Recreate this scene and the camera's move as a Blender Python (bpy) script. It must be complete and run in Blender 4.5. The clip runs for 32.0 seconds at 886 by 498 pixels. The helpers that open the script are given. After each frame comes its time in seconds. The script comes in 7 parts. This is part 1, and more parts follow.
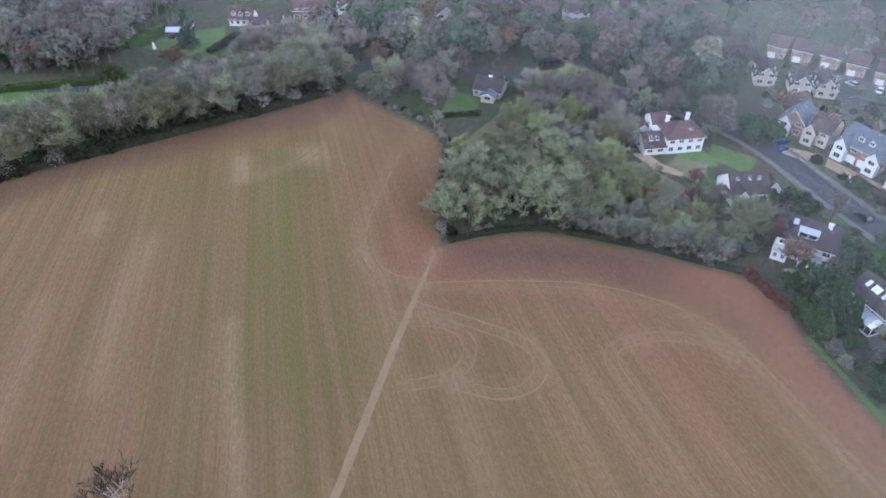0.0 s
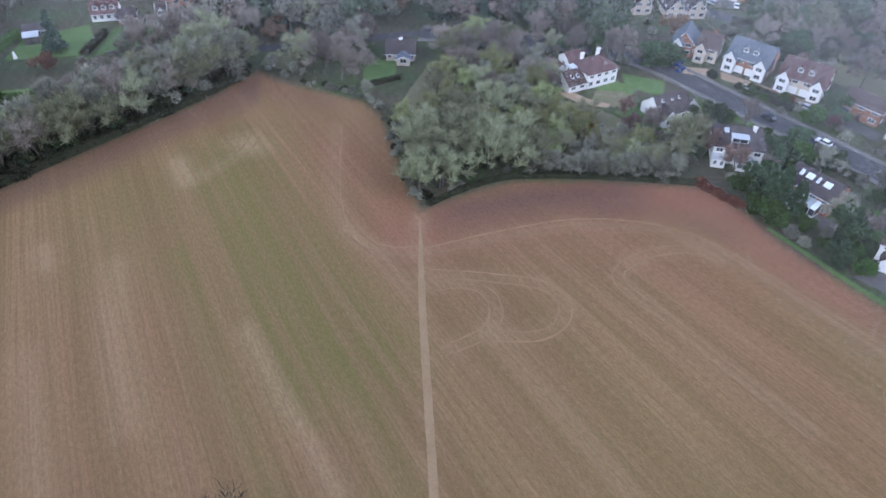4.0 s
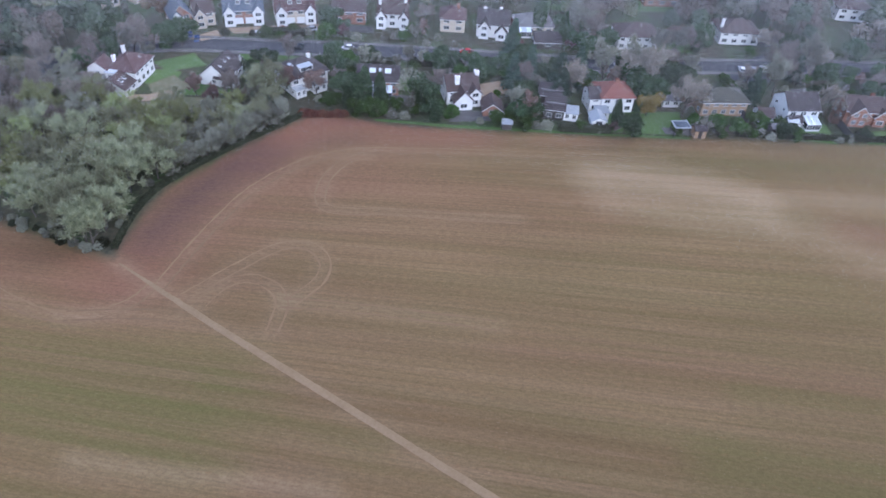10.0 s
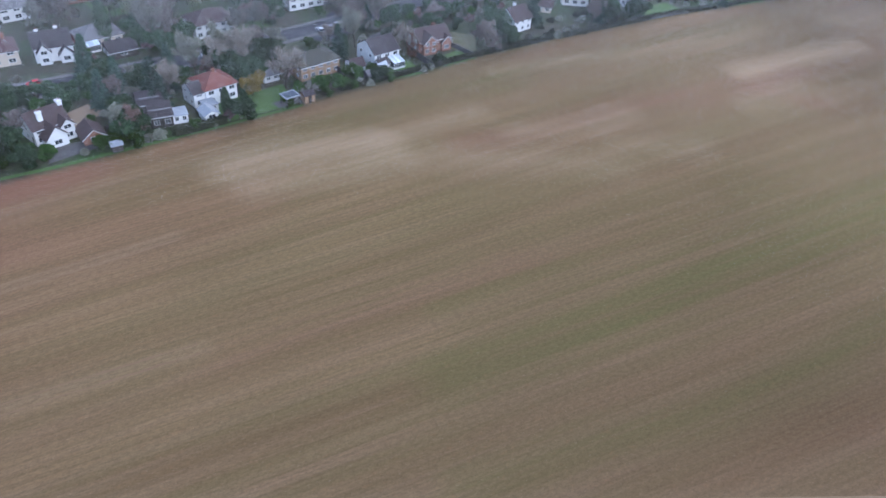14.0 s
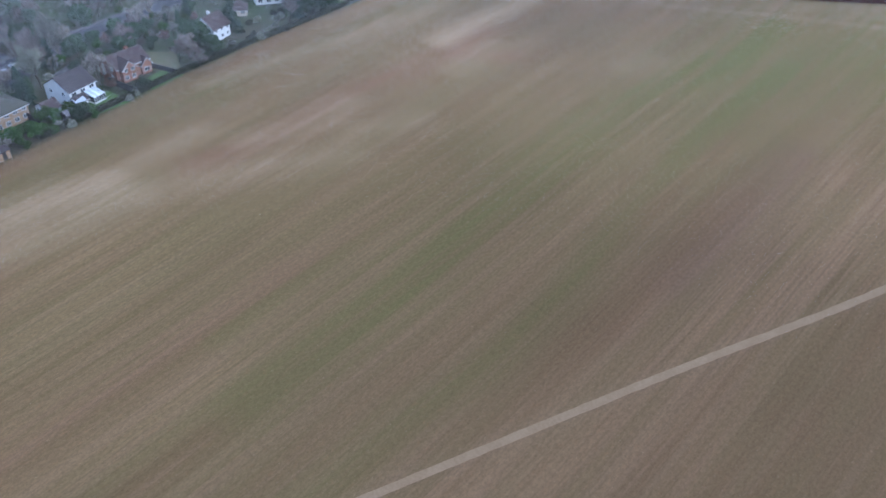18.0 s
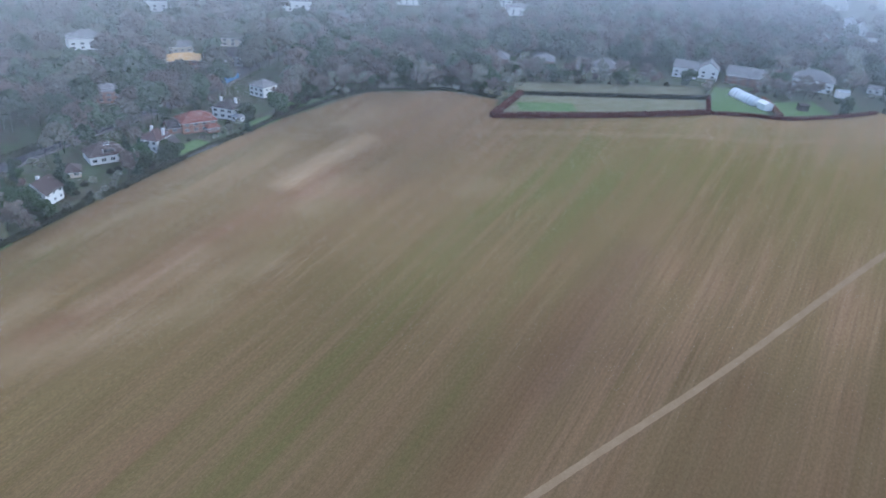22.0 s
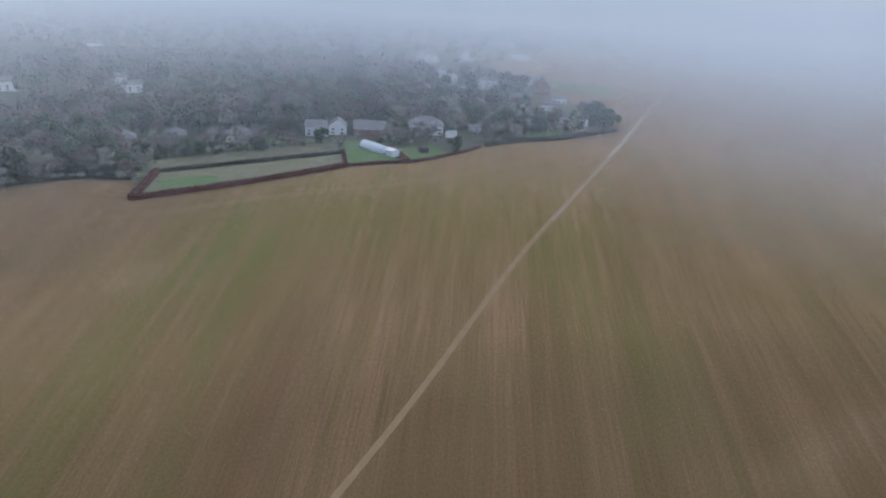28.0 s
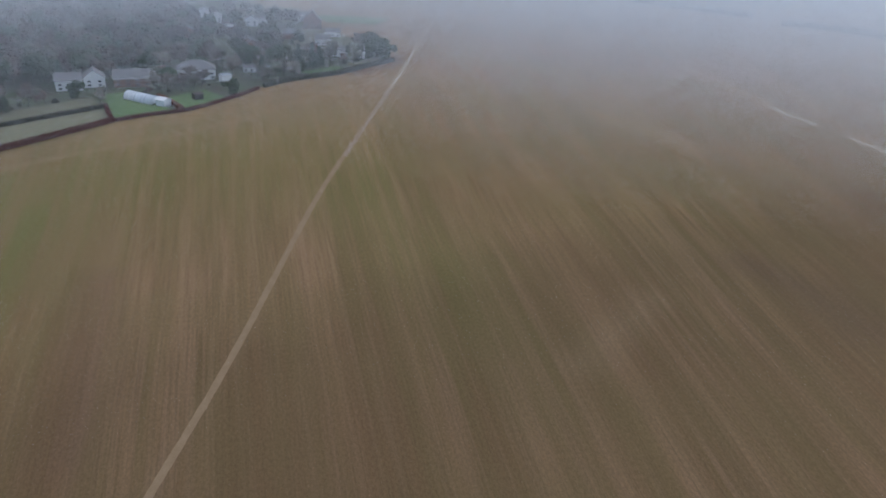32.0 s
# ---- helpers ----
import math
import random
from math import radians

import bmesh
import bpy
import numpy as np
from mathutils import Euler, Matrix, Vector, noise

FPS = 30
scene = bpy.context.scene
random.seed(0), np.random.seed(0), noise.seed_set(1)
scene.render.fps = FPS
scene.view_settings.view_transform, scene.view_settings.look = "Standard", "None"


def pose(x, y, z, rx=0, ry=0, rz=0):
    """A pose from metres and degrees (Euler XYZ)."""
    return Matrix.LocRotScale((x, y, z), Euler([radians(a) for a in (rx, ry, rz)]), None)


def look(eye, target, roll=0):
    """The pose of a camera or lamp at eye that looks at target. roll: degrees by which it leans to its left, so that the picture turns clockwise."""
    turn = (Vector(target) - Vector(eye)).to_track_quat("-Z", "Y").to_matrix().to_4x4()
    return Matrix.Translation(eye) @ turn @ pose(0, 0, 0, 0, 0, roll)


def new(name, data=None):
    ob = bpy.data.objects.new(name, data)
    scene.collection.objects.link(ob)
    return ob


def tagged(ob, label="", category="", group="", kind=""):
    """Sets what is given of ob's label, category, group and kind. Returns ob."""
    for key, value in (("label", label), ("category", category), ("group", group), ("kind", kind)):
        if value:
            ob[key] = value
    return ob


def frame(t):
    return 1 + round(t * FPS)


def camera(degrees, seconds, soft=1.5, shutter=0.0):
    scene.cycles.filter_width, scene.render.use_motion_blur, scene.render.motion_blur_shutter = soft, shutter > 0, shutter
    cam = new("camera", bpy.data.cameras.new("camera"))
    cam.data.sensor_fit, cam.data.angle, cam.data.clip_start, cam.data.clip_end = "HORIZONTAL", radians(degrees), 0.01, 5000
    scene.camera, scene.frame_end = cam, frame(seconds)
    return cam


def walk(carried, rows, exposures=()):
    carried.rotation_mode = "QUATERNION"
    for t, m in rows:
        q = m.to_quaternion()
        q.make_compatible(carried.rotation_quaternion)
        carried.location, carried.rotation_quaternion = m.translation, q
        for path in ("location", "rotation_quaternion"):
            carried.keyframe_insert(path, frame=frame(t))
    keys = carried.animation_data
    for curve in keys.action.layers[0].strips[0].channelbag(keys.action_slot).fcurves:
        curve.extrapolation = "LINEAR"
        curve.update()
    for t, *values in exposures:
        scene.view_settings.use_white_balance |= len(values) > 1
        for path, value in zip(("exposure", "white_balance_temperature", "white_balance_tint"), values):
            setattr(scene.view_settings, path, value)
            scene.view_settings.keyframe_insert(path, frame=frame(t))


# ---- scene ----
cam = camera(63.0, 32.0, 1.6)
PATH = [
    (0, (4.655, 1.690, 107.423), (4.434, 3.826, 105.626), 1.1),
    (0.5, (1.736, 1.361, 107.563), (1.522, 3.478, 105.745), 1.0),
    (1, (-1.959, 1.028, 107.724), (-2.157, 3.128, 105.882), 1.1),
    (1.5, (-5.909, 0.627, 107.919), (-6.094, 2.702, 106.049), 1.1),
    (2, (-10.146, 0.389, 108.080), (-10.284, 2.456, 106.196), 1.0),
    (2.5, (-15.190, 0.190, 108.076), (-15.177, 2.261, 106.191), 1.2),
    (3, (-20.558, 0.316, 107.842), (-20.377, 2.380, 105.958), 1.5),
    (3.5, (-26.082, 0.539, 107.619), (-25.774, 2.587, 105.735), 1.7),
    (5.5, (-46.768, 4.172, 106.463), (-45.941, 6.080, 104.588), 1.3),
    (6, (-51.946, 5.362, 106.656), (-50.982, 7.207, 104.782), 1.4),
    (6.5, (-57.252, 7.034, 107.058), (-56.158, 8.803, 105.182), 1.4),
    (7, (-62.188, 8.956, 107.255), (-60.957, 10.630, 105.378), 1.7),
    (7.5, (-67.007, 11.074, 107.394), (-65.621, 12.624, 105.518), 2.3),
    (8, (-72.037, 13.485, 107.723), (-70.489, 14.881, 105.854), 3.1),
    (8.5, (-75.971, 16.024, 107.846), (-74.284, 17.259, 105.984), 3.6),
    (9, (-79.251, 18.423, 107.743), (-77.465, 19.520, 105.886), 4.0),
    (9.5, (-82.113, 20.035, 107.705), (-80.248, 21.008, 105.857), 4.4),
    (10, (-84.430, 21.721, 107.815), (-82.494, 22.553, 105.972), 4.6),
    (10.5, (-85.740, 22.637, 107.939), (-83.741, 23.324, 106.103), 4.7),
    (11, (-86.283, 23.426, 108.030), (-84.232, 23.962, 106.200), 4.8),
    (11.5, (-86.533, 23.376, 108.060), (-84.444, 23.766, 106.236), 4.9),
    (12, (-86.223, 23.463, 107.957), (-84.112, 23.699, 106.134), 5.0),
    (12.5, (-86.142, 23.498, 107.758), (-84.014, 23.577, 105.941), 5.0),
    (13, (-86.002, 23.675, 107.610), (-83.868, 23.586, 105.798), 5.1),
    (13.5, (-86.304, 24.798, 107.670), (-84.181, 24.524, 105.865), 5.3),
    (14, (-85.844, 25.844, 107.741), (-83.747, 25.390, 105.941), 5.6),
    (14.5, (-85.513, 26.715, 107.940), (-83.458, 26.083, 106.145), 5.9),
    (15, (-85.660, 27.534, 108.132), (-83.660, 26.736, 106.344), 5.9),
    (15.5, (-85.784, 27.908, 108.293), (-83.846, 26.951, 106.512), 5.9),
    (17.5, (-85.897, 27.210, 109.533), (-84.146, 25.956, 107.745), 5.7),
    (18, (-85.907, 27.058, 109.626), (-84.153, 25.761, 107.871), 5.5),
    (18.5, (-85.883, 27.010, 109.714), (-84.134, 25.641, 108.009), 5.4),
    (19, (-85.908, 26.958, 109.815), (-84.186, 25.494, 108.163), 5.2),
    (19.5, (-85.947, 26.958, 109.886), (-84.259, 25.397, 108.287), 5.0),
    (20, (-85.911, 27.027, 109.973), (-84.225, 25.411, 108.427), 4.9),
    (20.5, (-85.961, 27.052, 110.146), (-84.260, 25.402, 108.655), 4.8),
    (21, (-85.966, 26.879, 110.288), (-84.274, 25.165, 108.858), 4.8),
    (21.5, (-86.069, 27.138, 110.089), (-84.393, 25.355, 108.724), 4.7),
    (22, (-86.038, 27.394, 109.885), (-84.385, 25.544, 108.585), 4.5),
    (22.5, (-86.002, 27.734, 109.788), (-84.374, 25.819, 108.552), 4.5),
    (23, (-86.122, 28.010, 109.854), (-84.536, 26.022, 108.683), 4.5),
    (23.5, (-86.268, 28.062, 109.798), (-84.739, 25.999, 108.681), 4.4),
    (24, (-86.401, 28.178, 109.773), (-84.959, 26.037, 108.686), 4.3),
    (24.5, (-86.274, 28.003, 109.939), (-84.934, 25.788, 108.875), 4.2),
    (25, (-86.019, 28.342, 110.148), (-84.799, 26.050, 109.099), 4.2),
    (25.5, (-86.134, 28.564, 110.488), (-85.037, 26.205, 109.452), 4.1),
    (26, (-86.097, 28.703, 110.704), (-85.128, 26.284, 109.680), 4.0),
    (26.5, (-85.943, 28.773, 110.844), (-85.103, 26.302, 109.829), 4.0),
    (28.5, (-84.515, 29.526, 110.230), (-83.993, 26.958, 109.243), 3.9),
    (29, (-84.164, 29.833, 110.177), (-83.797, 27.234, 109.199), 3.7),
    (29.5, (-83.880, 30.164, 110.141), (-83.730, 27.541, 109.176), 3.5),
    (30, (-83.614, 30.702, 110.099), (-83.653, 28.071, 109.141), 3.2),
    (30.5, (-83.405, 30.943, 110.011), (-83.562, 28.315, 109.059), 3.1),
    (31, (-83.076, 31.394, 109.911), (-83.248, 28.766, 108.959), 3.1),
    (31.5, (-82.688, 31.125, 109.838), (-82.863, 28.508, 108.858), 3.1),
    (32, (-82.229, 30.215, 109.752), (-82.411, 27.677, 108.583), 3.2),
]
walk(cam, [(t, look(eye, target, roll)) for t, eye, target, roll in PATH],
     [(0, 1.42, 5560, 14), (9, 1.41, 5460, 18), (14, 1.34, 5310, 15), (20, 1.32, 5040, 10), (23, 1.16, 5430, 8), (26, 0.92, 5850, 9), (32, 0.68, 6100, 10)])

# ---- light ----
world = bpy.data.worlds.new("world")
scene.world = world
world.use_nodes = True
wn = world.node_tree.nodes
sky = wn.new("ShaderNodeTexSky")
sky.sky_type = "NISHITA"
sky.sun_disc = False
sky.sun_elevation = radians(36)
sky.sun_rotation = radians(122)
sky.dust_density = 1.2
sky.air_density = 1.0
wn["Background"].inputs["Strength"].default_value = 0.15
cloud = wn.new("ShaderNodeHueSaturation")
cloud.inputs["Saturation"].default_value = 0.82
world.node_tree.links.new(sky.outputs[0], cloud.inputs["Color"])
world.node_tree.links.new(cloud.outputs[0], wn["Background"].inputs["Color"])
sun = new("sun", bpy.data.lights.new("sun", "SUN"))
sun.data.energy = 0.9
sun.data.angle = radians(40)
sun.data.color = (1.0, 0.98, 0.95)
sun.matrix_world = look((0, 0, 300), (170, 106, 150))


# ---- materials ----
def shader(name, rough=0.85, metal=0.0):
    m = bpy.data.materials.new(name)
    m.use_nodes = True
    n, l = m.node_tree.nodes, m.node_tree.links
    b = n["Principled BSDF"]
    b.inputs["Roughness"].default_value = rough
    b.inputs["Metallic"].default_value = metal
    b.inputs["Specular IOR Level"].default_value = 0.3
    return m, n, l, b


def mixer(n, l, fac, a, b, mode="MIX"):
    x = n.new("ShaderNodeMix")
    x.data_type, x.blend_type = "RGBA", mode
    for sock, v in ((x.inputs[0], fac), (x.inputs[6], a), (x.inputs[7], b)):
        if isinstance(v, bpy.types.NodeSocket):
            l.new(v, sock)
        elif isinstance(v, (int, float)):
            sock.default_value = v
        else:
            sock.default_value = (*v, 1)
    return x.outputs[2]


def noise_of(n, l, scale, detail=3.0, vec=None, rough=0.55):
    x = n.new("ShaderNodeTexNoise")
    x.inputs["Scale"].default_value = scale
    x.inputs["Detail"].default_value = detail
    x.inputs["Roughness"].default_value = rough
    if vec is not None:
        l.new(vec, x.inputs["Vector"])
    return x.outputs["Fac"]


def ramp(n, l, v, lo, hi, a=0.0, b=1.0):
    x = n.new("ShaderNodeMapRange")
    l.new(v, x.inputs[0])
    for k, val in enumerate((lo, hi, a, b)):
        x.inputs[k + 1].default_value = val
    x.interpolation_type = "SMOOTHSTEP"
    return x.outputs[0]


def position(n, l, scale=(1, 1, 1), rot=0.0, kind="Object"):
    c = n.new("ShaderNodeTexCoord")
    m = n.new("ShaderNodeMapping")
    m.inputs["Scale"].default_value = scale
    m.inputs["Rotation"].default_value = (0, 0, rot)
    l.new(c.outputs[kind], m.inputs["Vector"])
    return m.outputs[0]


def plain(name, a, b, scale=0.6, rough=0.85, metal=0.0, fine=6.0, bump=0.3, vary=0.25):
    """Two colours mixed by coarse and fine noise, varied from object to object."""
    m, n, l, p = shader(name, rough, metal)
    vec = position(n, l)
    c = mixer(n, l, ramp(n, l, noise_of(n, l, scale, 3, vec), 0.35, 0.65), a, b)
    f = noise_of(n, l, fine, 2, vec)
    c = mixer(n, l, 0.5, c, mixer(n, l, f, [v * 0.72 for v in a], [min(1, v * 1.3) for v in b]))
    if vary:
        info = n.new("ShaderNodeObjectInfo")
        hs = n.new("ShaderNodeHueSaturation")
        l.new(ramp(n, l, info.outputs["Random"], 0, 1, 1 - vary, 1 + vary), hs.inputs["Value"])
        l.new(c, hs.inputs["Color"])
        c = hs.outputs[0]
    l.new(c, p.inputs["Base Color"])
    if bump:
        bp = n.new("ShaderNodeBump")
        bp.inputs["Strength"].default_value = bump
        bp.inputs["Distance"].default_value = 0.1
        l.new(f, bp.inputs["Height"])
        l.new(bp.outputs[0], p.inputs["Normal"])
    return m


def foliage(name, a, b, rough=0.75, tint=False):
    """Twigs or leaves: every small island has a tint of its own, every plant another."""
    m, n, l, p = shader(name, rough)
    g = n.new("ShaderNodeNewGeometry")
    info = n.new("ShaderNodeObjectInfo")
    c = mixer(n, l, g.outputs["Random Per Island"], a, b)
    hs = n.new("ShaderNodeHueSaturation")
    l.new(ramp(n, l, info.outputs["Random"], 0, 1, 0.70, 1.30), hs.inputs["Value"])
    l.new(ramp(n, l, info.outputs["Random"], 0, 1, 0.485, 0.515), hs.inputs["Hue"])
    l.new(c, hs.inputs["Color"])
    if tint:
        own = n.new("ShaderNodeAttribute")
        own.attribute_name = "tint"
        l.new(ramp(n, l, own.outputs["Fac"], 0, 1, 0.72, 1.28), hs.inputs["Value"])
    big = noise_of(n, l, 0.35, 2, position(n, l))
    c = mixer(n, l, ramp(n, l, big, 0.3, 0.7), mixer(n, l, 1.0, hs.outputs[0], (0.8, 0.8, 0.8), "MULTIPLY"), hs.outputs[0])
    l.new(c, p.inputs["Base Color"])
    p.inputs["Specular IOR Level"].default_value = 0.15
    thin = n.new("ShaderNodeBsdfTranslucent")
    both = n.new("ShaderNodeMixShader")
    both.inputs[0].default_value = 0.35
    l.new(c, thin.inputs["Color"])
    l.new(p.outputs[0], both.inputs[1])
    l.new(thin.outputs[0], both.inputs[2])
    l.new(both.outputs[0], n["Material Output"].inputs["Surface"])
    return m


def tiled(name, a, b, course=0.35):
    """Roof covering: courses along the slope, patchy with age and moss."""
    m, n, l, p = shader(name, 0.8)
    vec = position(n, l)
    w = n.new("ShaderNodeTexWave")
    w.wave_type, w.bands_direction = "BANDS", "Z"
    w.inputs["Scale"].default_value = 0.314 / course
    w.inputs["Distortion"].default_value = 0.6
    l.new(vec, w.inputs["Vector"])
    c = mixer(n, l, ramp(n, l, noise_of(n, l, 0.5, 4, vec), 0.3, 0.7), a, b)
    c = mixer(n, l, ramp(n, l, noise_of(n, l, 5.0, 2, vec), 0.35, 0.7), c, [v * 0.6 for v in a])
    c = mixer(n, l, ramp(n, l, noise_of(n, l, 0.9, 5, vec), 0.58, 0.75, 0, 0.5), c, (0.10, 0.11, 0.06))
    c = mixer(n, l, ramp(n, l, w.outputs["Fac"], 0.0, 1.0, 0.0, 0.35), c, [v * 0.5 for v in a])
    l.new(c, p.inputs["Base Color"])
    bp = n.new("ShaderNodeBump")
    bp.inputs["Strength"].default_value = 0.5
    bp.inputs["Distance"].default_value = 0.06
    l.new(w.outputs["Fac"], bp.inputs["Height"])
    l.new(bp.outputs[0], p.inputs["Normal"])
    return m


def bricks(name, a, b, mortar=(0.35, 0.31, 0.27)):
    m, n, l, p = shader(name, 0.9)
    t = n.new("ShaderNodeTexBrick")
    t.inputs["Scale"].default_value = 1.0
    t.inputs["Brick Width"].default_value = 0.45
    t.inputs["Row Height"].default_value = 0.15
    t.inputs["Mortar Size"].default_value = 0.012
    t.inputs["Color1"].default_value = (*a, 1)
    t.inputs["Color2"].default_value = (*b, 1)
    t.inputs["Mortar"].default_value = (*mortar, 1)
    c = n.new("ShaderNodeTexCoord")
    s = n.new("ShaderNodeSeparateXYZ")
    k = n.new("ShaderNodeCombineXYZ")
    add = n.new("ShaderNodeMath")
    l.new(c.outputs["Object"], s.inputs[0])
    l.new(s.outputs[0], add.inputs[0])
    l.new(s.outputs[1], add.inputs[1])
    l.new(add.outputs[0], k.inputs[0])
    l.new(s.outputs[2], k.inputs[1])
    l.new(k.outputs[0], t.inputs["Vector"])
    col = mixer(n, l, ramp(n, l, noise_of(n, l, 0.8, 4, c.outputs["Object"]), 0.3, 0.7, 0, 0.5), t.outputs["Color"], [v * 0.55 for v in a])
    l.new(col, p.inputs["Base Color"])
    return m


def glazing(name):
    m, n, l, p = shader(name, 0.08)
    p.inputs["Base Color"].default_value = (0.03, 0.035, 0.04, 1)
    p.inputs["Specular IOR Level"].default_value = 0.7
    return m


def ground_material():
    m, n, l, p = shader("soil_and_grass", 0.95)
    p.inputs["Specular IOR Level"].default_value = 0.1

    def attr(name):
        a = n.new("ShaderNodeAttribute")
        a.attribute_name = name
        return a.outputs["Fac"]

    pos = position(n, l)
    furrow = n.new("ShaderNodeUVMap")
    furrow.uv_map = "furrow"

    def along(sx, sy, detail):
        q = n.new("ShaderNodeMapping")
        q.inputs["Scale"].default_value = (sx, sy, 1)
        l.new(furrow.outputs[0], q.inputs["Vector"])
        return noise_of(n, l, 1.0, detail, q.outputs[0], 0.6)

    def times(a, b):
        x = n.new("ShaderNodeMath")
        x.operation, x.use_clamp = "MULTIPLY", True
        l.new(a, x.inputs[0])
        l.new(b, x.inputs[1])
        return x.outputs[0]

    broad, rows, seed, clod = along(0.13, 0.005, 3), along(0.55, 0.009, 3), along(2.2, 0.03, 3), noise_of(n, l, 3.4, 4, pos, 0.65)
    soil = mixer(n, l, ramp(n, l, broad, 0.36, 0.64), (0.168, 0.103, 0.053), (0.232, 0.148, 0.080))
    # thin seedlings tint some drill widths olive, bare ones stay pinkish
    soil = mixer(n, l, ramp(n, l, along(0.21, 0.006, 3), 0.42, 0.60, 0, 0.45), soil, (0.150, 0.113, 0.050))
    soil = mixer(n, l, ramp(n, l, along(0.31, 0.008, 3), 0.52, 0.68, 0, 0.55), soil, (0.258, 0.158, 0.098))
    soil = mixer(n, l, ramp(n, l, rows, 0.42, 0.70, 0, 0.38), soil, (0.258, 0.174, 0.104))
    soil = mixer(n, l, ramp(n, l, seed, 0.40, 0.72, 0, 0.5), soil, (0.118, 0.078, 0.040))
    patch = noise_of(n, l, 0.03, 4, pos)
    soil = mixer(n, l, ramp(n, l, patch, 0.35, 0.68, 0, 0.45), soil, (0.178, 0.126, 0.062))
    soil = mixer(n, l, ramp(n, l, noise_of(n, l, 0.013, 3, pos), 0.42, 0.62, 0, 0.2), soil, (0.232, 0.130, 0.078))
    soil = mixer(n, l, times(attr("red"), ramp(n, l, rows, 0.3, 0.7, 0.75, 1.1)), soil, (0.218, 0.106, 0.073))
    soil = mixer(n, l, times(attr("green"), ramp(n, l, rows, 0.68, 0.34, 0.45, 1.1)), soil, (0.130, 0.120, 0.042))
    soil = mixer(n, l, times(attr("pale"), ramp(n, l, rows, 0.3, 0.65, 0.65, 1.15)), soil, (0.385, 0.285, 0.185))
    soil = mixer(n, l, times(attr("damp"), ramp(n, l, rows, 0.3, 0.7, 0.8, 1.1)), soil, (0.110, 0.068, 0.058))
    # straw, stones and clods: short flecks along the rows, light, dark and rusty
    soil = mixer(n, l, 1.0, soil, mixer(n, l, ramp(n, l, along(2.6, 1.0, 4), 0.34, 0.66), (0.90, 0.90, 0.895), (1.085, 1.085, 1.08)), "MULTIPLY")
    soil = mixer(n, l, ramp(n, l, along(1.7, 0.7, 3), 0.54, 0.74, 0, 0.2), soil, (0.262, 0.140, 0.062))
    soil = mixer(n, l, ramp(n, l, along(3.4, 1.6, 3), 0.60, 0.76, 0, 0.26), soil, (0.37, 0.29, 0.19))
    soil = mixer(n, l, ramp(n, l, clod, 0.42, 0.72, 0.0, 0.35), soil, mixer(n, l, 1.0, soil, (0.55, 0.54, 0.52), "MULTIPLY"))
    # lens and haze falloff painted into the soil colour: darker near, paler far
    soil = mixer(n, l, 1.0, soil, mixer(n, l, attr("view_tone"), (0.735, 0.708, 0.655), (1.34, 1.30, 1.17)), "MULTIPLY")
    rough = mixer(n, l, ramp(n, l, noise_of(n, l, 0.09, 4, pos), 0.35, 0.65), (0.088, 0.078, 0.052), (0.064, 0.096, 0.038))
    rough = mixer(n, l, ramp(n, l, noise_of(n, l, 0.9, 4, pos), 0.35, 0.7), rough, (0.054, 0.054, 0.036))
    far = mixer(n, l, ramp(n, l, noise_of(n, l, 0.02, 3, pos), 0.4, 0.6), (0.10, 0.105, 0.06), (0.17, 0.135, 0.095))
    rough = mixer(n, l, attr("open"), rough, far)
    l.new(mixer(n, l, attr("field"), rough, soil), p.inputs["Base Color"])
    bp = n.new("ShaderNodeBump")
    bp.inputs["Strength"].default_value = 0.4
    bp.inputs["Distance"].default_value = 0.15
    l.new(mixer(n, l, 0.5, seed, clod), bp.inputs["Height"])
    l.new(bp.outputs[0], p.inputs["Normal"])
    return m


